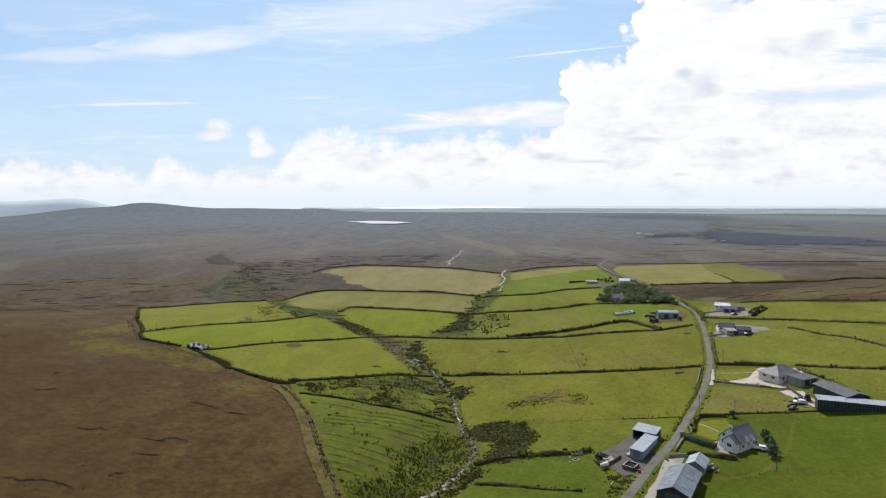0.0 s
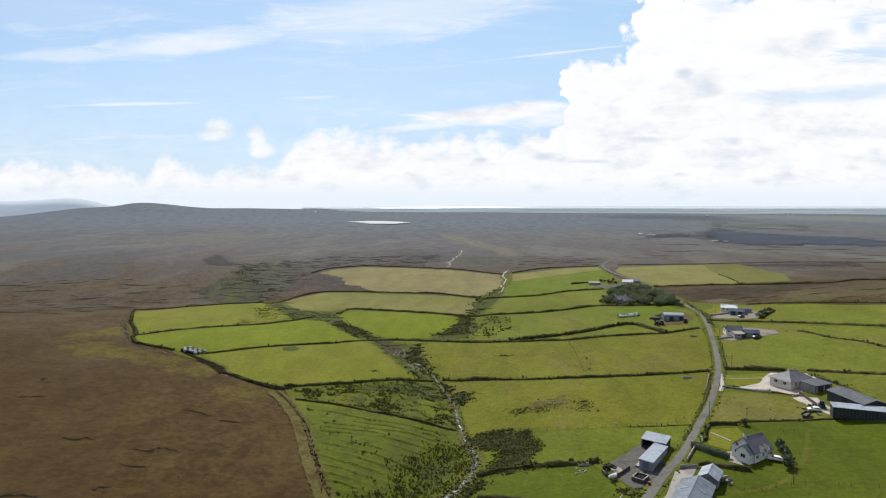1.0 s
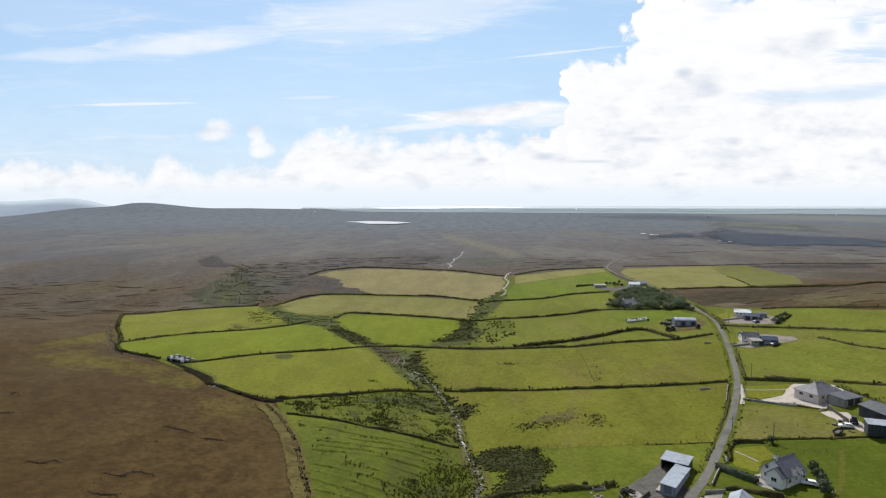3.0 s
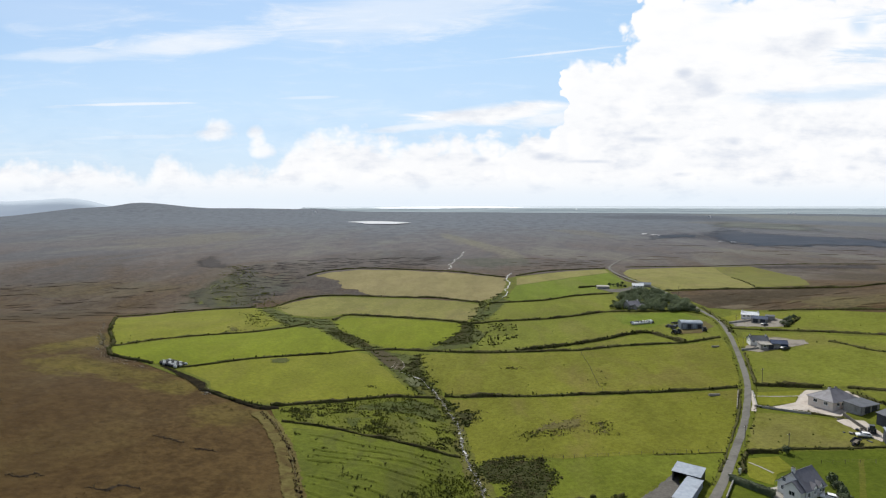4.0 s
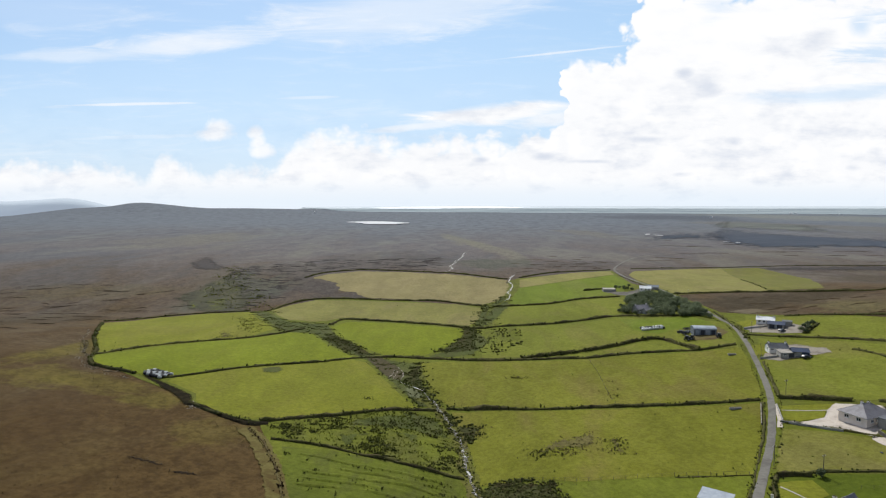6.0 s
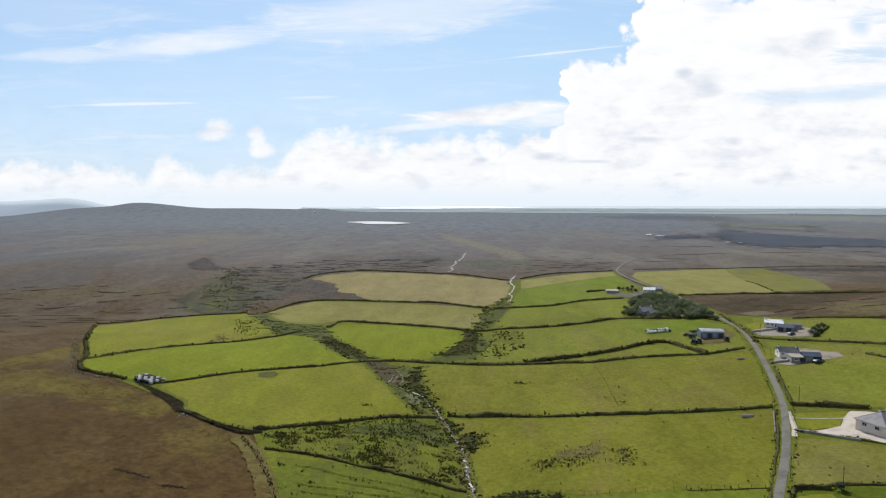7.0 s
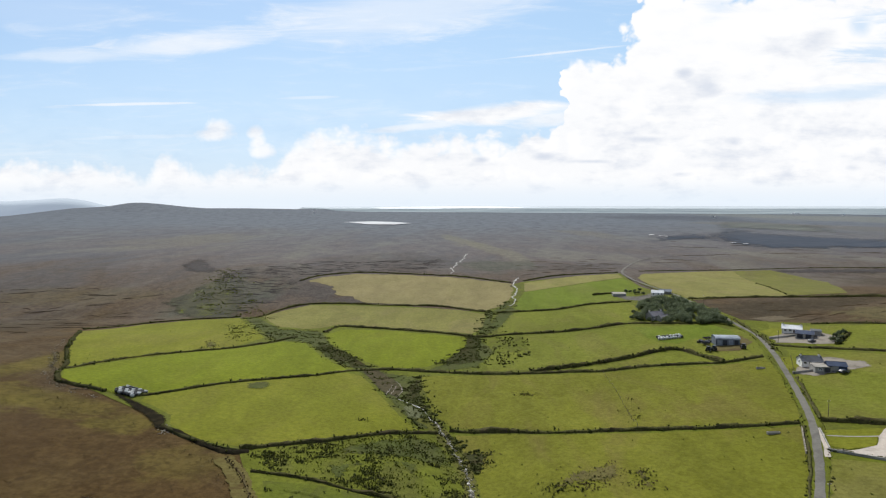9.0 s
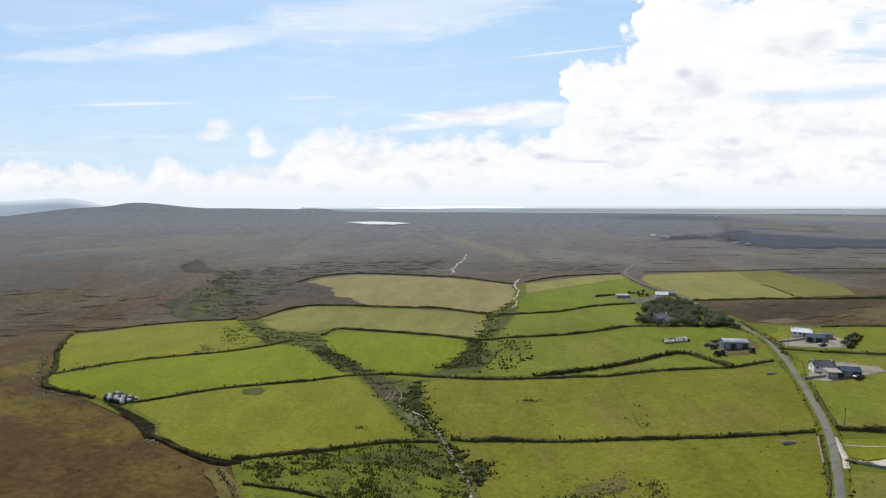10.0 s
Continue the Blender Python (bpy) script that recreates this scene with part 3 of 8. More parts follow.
def build_ground():
    ys = np.concatenate([np.arange(-420, 60, 40.0), np.arange(60, 700, 4.0), 700 * 1.018 ** np.arange(0, 112)])
    ys = np.append(ys[ys < 4950], 4975.0)
    s = np.linspace(-1, 1, 241)
    s = s * (0.55 + 0.45 * s * s)
    x = s[None, :] * (420 + 0.95 * np.maximum(ys, 0))[:, None]
    y = ys[:, None] + 0 * x
    z = H(x, y) - 0.05
    m, k = len(ys), len(s)
    verts = np.stack([x, y, z], -1).reshape(-1, 3)
    faces = [(r * k + c, r * k + c + 1, (r + 1) * k + c + 1, (r + 1) * k + c) for r in range(m - 1) for c in range(k - 1)]
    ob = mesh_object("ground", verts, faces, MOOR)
    tagged(ob, "brown heather moorland with rough grass and peat", "ground", kind="structure")


def clip(poly, axis, value, keep):
    out = []
    for p, q in zip(poly, poly[1:] + poly[:1]):
        a, b = (p[axis] - value) * keep, (q[axis] - value) * keep
        if a >= 0:
            out.append(p)
        if (a > 0 > b) or (a < 0 < b):
            s = a / (a - b)
            out.append((p[0] + s * (q[0] - p[0]), p[1] + s * (q[1] - p[1])))
    return out


def draped(name, poly, material, lift=0.2, cell=4.0, level=None, inset=False):
    """A sheet of ground cover that follows the land inside an outline."""
    verts, faces, index = [], [], {}

    def vertex(p):
        key = (round(p[0], 3), round(p[1], 3))
        if key not in index:
            index[key] = len(verts)
            verts.append(key)
        return index[key]

    xs, ys = [p[0] for p in poly], [p[1] for p in poly]
    for i in range(math.floor(min(xs) / cell), math.ceil(max(xs) / cell)):
        strip = clip(clip(poly, 0, i * cell, 1), 0, (i + 1) * cell, -1)
        if len(strip) < 3:
            continue
        sy = [p[1] for p in strip]
        for j in range(math.floor(min(sy) / cell), math.ceil(max(sy) / cell)):
            piece = clip(clip(strip, 1, j * cell, 1), 1, (j + 1) * cell, -1)
            ring = []
            for p in piece:
                v = vertex(p)
                if v not in ring:
                    ring.append(v)
            if len(ring) > 2:
                area = sum(verts[a][0] * verts[b][1] - verts[b][0] * verts[a][1] for a, b in zip(ring, ring[1:] + ring[:1]))
                if abs(area) > 1e-4:
                    faces.append(ring if area > 0 else ring[::-1])
    p = np.array(verts)
    z = H(p[:, 0], p[:, 1]) + lift if level is None else np.full(len(p), level)
    ob = mesh_object(name, np.column_stack([p, z]), faces, material)
    if inset:
        near = from_line(p[:, 0], p[:, 1], poly + poly[:1])
        ob.data.attributes.new("inset", "FLOAT", "POINT").data.foreach_set("value", near.astype(np.float32))
    return ob


def ragged(poly, step, amount, seed=0):
    """The outline with an uneven edge."""
    rnd = random.Random(seed)
    out = []
    for (ax, ay), (bx, by) in zip(poly, poly[1:] + poly[:1]):
        n = max(1, int(math.hypot(bx - ax, by - ay) / step))
        for i in range(n):
            s = i / n
            out.append((ax + s * (bx - ax) + rnd.uniform(-amount, amount), ay + s * (by - ay) + rnd.uniform(-amount, amount)))
    return out


def curve_points(line, step):
    """Points along a smooth line through the given ones."""
    pts = [np.array(p, float) for p in line]
    pts = [2 * pts[0] - pts[1]] + pts + [2 * pts[-1] - pts[-2]]
    out = []
    for a, b, c, d in zip(pts, pts[1:], pts[2:], pts[3:]):
        n = max(1, int(np.linalg.norm(c - b) / step))
        for i in range(n):
            s = i / n
            out.append(0.5 * (2 * b + (c - a) * s + (2 * a - 5 * b + 4 * c - d) * s * s + (3 * b - a - 3 * c + d) * s ** 3))
    return np.array(out + [pts[-2]])


def normals(p):
    d = np.gradient(p, axis=0)
    d /= np.linalg.norm(d, axis=1)[:, None] + 1e-9
    return np.column_stack([-d[:, 1], d[:, 0]])


def ribbon(name, line, width, material, lift=0.3, step=2.0, crown=0.0, edge=0.0, seed=0, rough=0.0):
    """A strip along a line: road, track, water."""
    rnd = np.random.RandomState(seed)
    p = curve_points(line, step)
    nn = normals(p)
    w = np.interp(np.linspace(0, 1, len(p)), np.linspace(0, 1, len(width)), width) if isinstance(width, (list, tuple)) else np.full(len(p), width)
    w = w * (1 + rough * np.array([noise.noise((i * 0.45, seed + 0.5, 0.0)) for i in range(len(p))]))
    cols = np.array([-0.5, -0.25, 0.0, 0.25, 0.5])
    verts, faces = [], []
    for i in range(len(p)):
        jit = rnd.uniform(-edge, edge, 2)
        for c in cols:
            off = c * w[i] + (jit[0] if c == -0.5 else jit[1] if c == 0.5 else 0)
            q = p[i] + nn[i] * off
            verts.append((q[0], q[1], float(H(q[0], q[1])) + lift + crown * (1 - 4 * c * c)))
    for i in range(len(p) - 1):
        for c in range(4):
            a = i * 5 + c
            faces.append((a, a + 5, a + 6, a + 1))
    return mesh_object(name, verts, faces, material)


# small growth, joined by the thousand
def blob_shape(seed, subdiv=1):
    rnd = random.Random(seed)
    bm = bmesh.new()
    bmesh.ops.create_icosphere(bm, subdivisions=subdiv, radius=1)
    for v in bm.verts:
        v.co *= rnd.uniform(0.65, 1.2)
        v.co.z = max(v.co.z, -0.3)
    bm.verts.ensure_lookup_table()
    shape = np.array([v.co[:] for v in bm.verts]), np.array([[v.index for v in f.verts] for f in bm.faces])
    bm.free()
    return shape


def tuft_shape(seed, blades=11):
    rnd = random.Random(seed)
    verts, faces = [], []
    for i in range(blades):
        a = rnd.uniform(0, math.tau)
        lean, tall, w = rnd.uniform(0.25, 0.95), rnd.uniform(0.6, 1.3), rnd.uniform(0.16, 0.3)
        c, s = math.cos(a), math.sin(a)
        k = len(verts)
        verts += [(-s * w, c * w, -0.15), (s * w, -c * w, -0.15), (c * lean * 0.5 + s * w, s * lean * 0.5 - c * w, tall * 0.7),
                  (c * lean, s * lean, tall), (c * lean * 0.5 - s * w, s * lean * 0.5 + c * w, tall * 0.7)]
        faces += [(k, k + 1, k + 2), (k, k + 2, k + 4), (k + 4, k + 2, k + 3)]
    return np.array(verts), np.array(faces)


BLOBS = [blob_shape(s) for s in range(6)]
TUFTS = [tuft_shape(s) for s in range(8)]


def scatter(name, places, sizes, tall, material, shapes, parent=None, lift=0.15, seed=1):
    """Many clumps in one mesh: places (x, y), sizes, height to width."""
    rnd = np.random.RandomState(seed)
    places = np.asarray(places, float)
    z = H(places[:, 0], places[:, 1]) + lift
    allv, allf, count = [], [], 0
    for (x, y), h, size in zip(places, z, sizes):
        v, f = shapes[rnd.randint(len(shapes))]
        a = rnd.uniform(0, math.tau)
        c, s = math.cos(a) * size, math.sin(a) * size
        w = np.column_stack([v[:, 0] * c - v[:, 1] * s + x, v[:, 0] * s + v[:, 1] * c + y, v[:, 2] * size * tall * rnd.uniform(0.7, 1.3) + h])
        allv.append(w)
        allf.append(f + count)
        count += len(v)
    verts, faces = np.concatenate(allv), np.concatenate(allf)
    me = bpy.data.meshes.new(name)
    me.vertices.add(len(verts))
    me.vertices.foreach_set("co", verts.ravel())
    me.loops.add(faces.size)
    me.loops.foreach_set("vertex_index", faces.ravel())
    me.polygons.add(len(faces))
    me.polygons.foreach_set("loop_start", np.arange(0, faces.size, 3))
    me.update(calc_edges=True)
    me.materials.append(material)
    ob = new(name, me)
    ob.parent = parent
    return ob


def inside(poly, count, seed, gather=None):
    """Random places inside an outline, gathered in patches if asked."""
    rnd = np.random.RandomState(seed)
    p = np.array(poly)
    out = []
    lo, hi = p.min(0), p.max(0)
    tries = 0
    while len(out) < count and tries < count * 60:
        tries += 1
        q = lo + rnd.rand(2) * (hi - lo)
        odd = False
        for (ax, ay), (bx, by) in zip(poly, poly[1:] + poly[:1]):
            if (ay > q[1]) != (by > q[1]) and q[0] < (bx - ax) * (q[1] - ay) / (by - ay) + ax:
                odd = not odd
        if odd and (gather is None or noise.noise((q[0] / gather[0], q[1] / gather[0], seed * 3.1)) > gather[1] + rnd.uniform(-0.15, 0.15)):
            out.append(q)
    return np.array(out)


build_ground()

# fields
FIELDS = []


def field(poly, material, label, edge=0.5):
    ob = draped("field", ragged(poly, 5.0, edge, len(FIELDS)), material, 0.165)
    tagged(ob, label, "field", kind="structure")
    FIELDS.append(ob)
    return poly


FARM = [(-192.8, 388.7), (-138.4, 475.0), (-125.7, 476.7), (-99.8, 515.1), (-59.2, 514.9), (24.5, 471.1), (56.8, 579.3), (66.0, 589.7), (161.4, 637.3), (151.9, 545.4), (162.1, 478.0), (163.4, 408.5), (214.8, 363.9), (248.8, 313.1), (126.6, 130.7), (58.2, 117.4), (4.7, 136.6), (-25.6, 145.8), (-29.6, 161.0), (-38.4, 183.2), (-49.6, 216.2), (-62.1, 243.8), (-80.9, 251.2), (-103.2, 270.0), (-134.6, 289.2), (-146.6, 295.6)]
tagged(draped("rough_pasture", FARM, ROUGH, 0.12), "rough green ground between the fields", "field", kind="structure")
F1 = field([(-198.4, 397.8), (-188.7, 447.5), (-166.4, 466.8), (-138.4, 475.0), (-119.2, 436.5), (-100.9, 403.4), (-110.3, 377.5), (-127.6, 356.9), (-142.8, 330.6), (-151.4, 307.9), (-169.1, 337.8)], LIME, "bright green pasture between earth banks")
field([(-129.5, 288.3), (-138.0, 290.7), (-145.3, 294.7), (-150.8, 305.6), (-142.1, 328.8), (-126.8, 354.8), (-109.0, 373.2), (-89.4, 394.2), (-76.4, 393.0), (-62.4, 364.2), (-46.0, 342.9), (-57.0, 332.3), (-73.4, 322.7), (-90.8, 310.1), (-105.3, 293.7), (-110.9, 287.1), (-120.3, 284.6)], MOWN, "bright lime-green mown pasture")
field([(-109.7, 285.2), (-104.5, 291.6), (-90.1, 307.7), (-72.8, 320.0), (-45.4, 338.5), (-38.1, 335.0), (-26.9, 306.1), (-18.5, 286.3), (-11.9, 276.2), (-25.8, 264.9), (-39.7, 258.7), (-61.5, 248.7), (-70.9, 248.9), (-80.1, 252.4), (-90.3, 261.4), (-93.5, 269.8), (-102.5, 276.6), (-108.5, 280.4)], LIME, "bright green mown pasture above the stream")
field([(-71.2, 423.1), (-64.3, 435.0), (-33.1, 424.5), (9.7, 402.5), (10.1, 385.9), (2.0, 361.5), (-11.0, 347.1), (-30.8, 351.6), (-45.9, 367.5), (-62.0, 394.4)], MOWN, "rounded green pasture between two streams")
F5 = field([(-124.2, 479.5), (-115.0, 498.2), (-99.3, 512.5), (-67.8, 508.1), (-38.7, 497.2), (7.1, 481.5), (24.9, 463.6), (21.3, 424.5), (13.7, 410.6), (-33.8, 433.1), (-67.9, 446.0), (-86.7, 436.0), (-103.1, 437.0)], PALE, "olive pasture between earth banks")
field([(-122.3, 612.4), (-107.5, 632.1), (-80.2, 647.2), (-37.7, 637.4), (-8.1, 627.9), (20.3, 610.1), (54.2, 579.6), (52.8, 548.1), (41.5, 491.9), (24.6, 473.6), (7.3, 488.8), (-11.1, 500.5), (-39.6, 508.9), (-61.9, 518.0), (-72.2, 541.0), (-87.3, 548.3), (-97.1, 586.4)], HAY, "straw-coloured cut hay meadow at the moor's edge", 2.0)
field([(65.1, 582.0), (98.4, 604.9), (123.9, 620.6), (158.1, 631.3), (154.5, 605.3), (102.8, 566.7), (60.5, 540.4)], CUT_HAY, "pale green strip of pasture")
field([(59.2, 537.4), (102.1, 563.0), (153.2, 600.4), (151.8, 554.2), (131.6, 496.6), (97.1, 485.1), (72.8, 473.2), (50.8, 472.0), (44.4, 473.7)], SWARD, "lush dark green pasture")
field([(28.8, 408.5), (28.6, 433.8), (41.4, 464.7), (71.4, 463.9), (95.0, 474.5), (123.1, 481.2), (123.2, 456.5), (109.3, 426.5), (84.3, 420.1), (63.6, 412.2), (44.4, 411.6)], GREEN, "green pasture below the copse")
F9 = field([(40.5, 375.2), (40.8, 403.2), (62.4, 404.5), (82.2, 409.8), (106.3, 414.6), (126.7, 406.1), (154.9, 386.8), (148.0, 361.0), (137.7, 331.6), (120.3, 334.8), (115.9, 349.7), (109.9, 362.3), (99.4, 360.8), (84.3, 353.7), (70.2, 348.9), (56.5, 344.6), (36.6, 338.5), (17.6, 337.3), (17.4, 365.7)], GREEN, "green pasture behind the farm shed")
tagged(draped("field", ragged([(103.8, 411.0), (122.7, 406.2), (144.1, 404.3), (148.4, 388.5), (147.1, 376.3), (131.9, 376.4), (125.4, 376.9), (112.0, 369.9), (106.9, 373.2), (102.8, 383.5)], 4.0, 0.5, 77), SWARD, 0.2), "lush green pasture beside the farm shed", "field", kind="structure")
field([(52.1, 337.0), (68.9, 342.6), (82.8, 347.5), (97.6, 354.3), (107.8, 355.5), (114.2, 344.6), (117.2, 334.8), (87.4, 340.0), (67.7, 336.4)], GREEN, "narrow strip of green pasture between hedges")
F10 = field([(-12.2, 334.3), (14.2, 330.8), (35.7, 330.5), (66.7, 331.4), (86.2, 335.2), (117.3, 330.6), (137.7, 331.6), (130.2, 302.9), (120.6, 279.5), (113.8, 265.6), (91.3, 266.6), (74.5, 269.0), (54.6, 269.9), (29.5, 271.2), (0.3, 280.2), (-5.1, 288.9), (-9.2, 307.1)], MEADOW, "green sheep pasture beside the road")
F11 = field([(1.5, 274.8), (11.7, 272.5), (29.0, 267.0), (53.8, 265.8), (73.2, 264.3), (90.0, 262.9), (112.4, 261.7), (100.3, 237.2), (84.3, 211.0), (69.3, 212.7), (55.2, 212.4), (35.1, 211.4), (17.6, 216.9), (8.8, 217.0), (7.0, 239.4)], MEADOW, "large green pasture with brown rushy patches")
field([(84.1, 210.6), (82.4, 207.8), (70.9, 189.7), (66.2, 183.9), (60.1, 195.4), (48.6, 186.3), (29.3, 186.4), (11.8, 189.2), (11.0, 201.0), (9.0, 216.6), (17.6, 216.5), (35.1, 211.0), (55.2, 212.0), (69.3, 212.3)], AFTERMATH, "greener pasture beside the near farm yard")
F12 = field([(11.5, 184.5), (29.0, 184.8), (45.5, 184.5), (45.7, 174.8), (49.1, 169.1), (49.8, 160.7), (42.4, 150.6), (28.1, 136.3), (15.1, 136.1), (5.1, 148.2), (4.4, 163.5)], DEEP, "green pasture by the stream and farm yard")
F13 = field([(-51.4, 229.0), (-37.4, 229.0), (-26.2, 224.5), (-15.4, 221.9), (3.3, 219.8), (8.9, 205.9), (8.6, 196.9), (2.7, 178.3), (-5.3, 164.7), (-12.0, 149.6), (-20.3, 147.9), (-27.4, 156.6), (-30.8, 163.4), (-34.5, 172.0), (-38.4, 183.2), (-43.5, 202.5)], RUSHY, "rush-grown green pasture with old ridges")
F14 = field([(-60.5, 244.3), (-39.3, 255.7), (-11.2, 272.3), (-3.6, 273.2), (3.8, 253.9), (5.1, 225.1), (-7.1, 223.0), (-26.6, 228.3), (-49.4, 235.1)], ROUGH, "rushy pasture beside the stream")
F15 = field([(171.3, 396.0), (186.1, 381.1), (213.1, 361.0), (241.0, 331.1), (247.1, 310.9), (220.8, 277.2), (211.9, 290.4), (190.3, 321.6), (171.5, 337.8), (156.0, 356.2)], GREEN, "green pasture behind the bungalows")
F16 = field([(152.4, 342.8), (172.8, 328.2), (199.6, 299.5), (214.7, 269.4), (189.5, 221.2), (171.3, 233.6), (156.9, 244.6), (147.6, 252.2), (121.3, 266.8), (131.7, 296.7)], GREEN, "green pasture around the roadside house")
F17 = field([(147.7, 246.4), (154.4, 240.6), (184.4, 219.9), (172.1, 189.6), (146.9, 205.5), (146.2, 217.7), (146.7, 231.6)], GREEN, "green pasture behind the farm hedge")
F18 = field([(106.1, 238.8), (115.7, 234.6), (127.7, 224.6), (130.8, 215.6), (126.0, 204.2), (111.0, 208.5), (90.2, 211.2), (98.6, 227.9)], DULL, "olive paddock between the two farmhouses")
field([(86.6, 208.6), (100.9, 207.7), (118.4, 204.3), (126.7, 202.3), (143.6, 194.7), (158.9, 184.3), (126.6, 130.7), (62.7, 126.8), (45.1, 136.3), (60.1, 159.7), (71.3, 183.1)], DEEP, "lush green field around the white house")
field([(181.0, 633.7), (242.2, 661.8), (284.6, 675.5), (226.0, 472.9), (197.3, 477.7), (163.0, 480.7), (161.7, 510.7), (161.6, 552.7), (166.6, 600.5)], CUT_HAY, "pale green hay field at the moor's edge")
field([(285.0, 675.6), (324.7, 681.0), (329.3, 640.7), (324.8, 589.1), (262.0, 468.6), (226.2, 472.8)], OUTFIELD, "yellowish green field corner on the moor")


def grown(poly, by):
    """The outline pushed outwards from its middle."""
    mx, my = sum(p[0] for p in poly) / len(poly), sum(p[1] for p in poly) / len(poly)
    out = []
    for x, y in poly:
        d = math.hypot(x - mx, y - my)
        out.append((x + (x - mx) / d * by, y + (y - my) / d * by))
    return out


def moor_patch(poly, material, label, amount=4.0, lift=0.12, cell=10.0, grow=0.0):
    outline = ragged(grown(poly, grow), max(1.5, amount * 2), 0.2 + 0.35 * amount, len(label))
    ob = draped("moor_patch", outline, feathered(material, amount * 1.8, soft=amount >= 0.5), lift, min(cell, amount), inset=True)
    return tagged(ob, label, "moorland", kind="structure")


moor_patch([(13.3, 398.7), (28.0, 458.0), (44.4, 499.0), (48.6, 472.6), (33.8, 422.6), (20.0, 398.0), (26.4, 373.0), (14.7, 341.9), (-7.5, 336.1), (-14.1, 343.2), (2.0, 358.3)], RUSHBED, "scrubby ground along the upper stream", 1.2, 0.22)
moor_patch([(-139.4, 478.2), (-126.5, 479.8), (-97.5, 430.0), (-74.5, 436.0), (-59.5, 390.2), (-41.6, 360.4), (-27.0, 344.9), (-12.2, 335.5), (-9.2, 307.1), (-5.1, 288.9), (0.3, 278.9), (-11.4, 275.7), (-18.5, 286.3), (-26.9, 306.1), (-38.1, 335.0), (-62.4, 364.2), (-76.4, 393.0), (-93.5, 395.7), (-104.4, 409.8)], RUSHBED, "scrubby banks of the stream", 0.9, 0.22)
moor_patch([(7.3, 213.6), (11.5, 218.7), (18.7, 218.3), (29.4, 211.7), (29.4, 206.2), (32.0, 203.1), (30.0, 194.8), (27.9, 190.2), (30.6, 187.1), (27.2, 182.8), (17.7, 182.4), (11.4, 188.6), (16.1, 196.1), (17.4, 202.1), (12.9, 202.3), (9.0, 207.1)], HOLLOWGRASS, "scrubby hollow beside the stream", 0.7, 0.26)

moor_patch([(162.6, 412.0), (187.6, 415.4), (192.2, 396.2), (173.1, 395.8)], TUSSOCK, "pale stony ground beside the lane", 1.2, lift=0.13)
moor_patch([(-69.1, 239.4), (-61.4, 229.0), (-53.8, 213.9), (-47.8, 198.2), (-42.8, 182.8), (-38.8, 171.7), (-34.8, 162.3), (-29.6, 151.1), (-24.6, 140.6), (-18.6, 143.6), (-23.6, 154.1), (-28.8, 165.3), (-32.8, 174.7), (-36.8, 185.8), (-41.8, 201.2), (-47.8, 216.9), (-55.4, 232.0), (-63.1, 242.4)], OLIVE, "tawny tussock strip between moor and pasture", 0.45, lift=0.24)
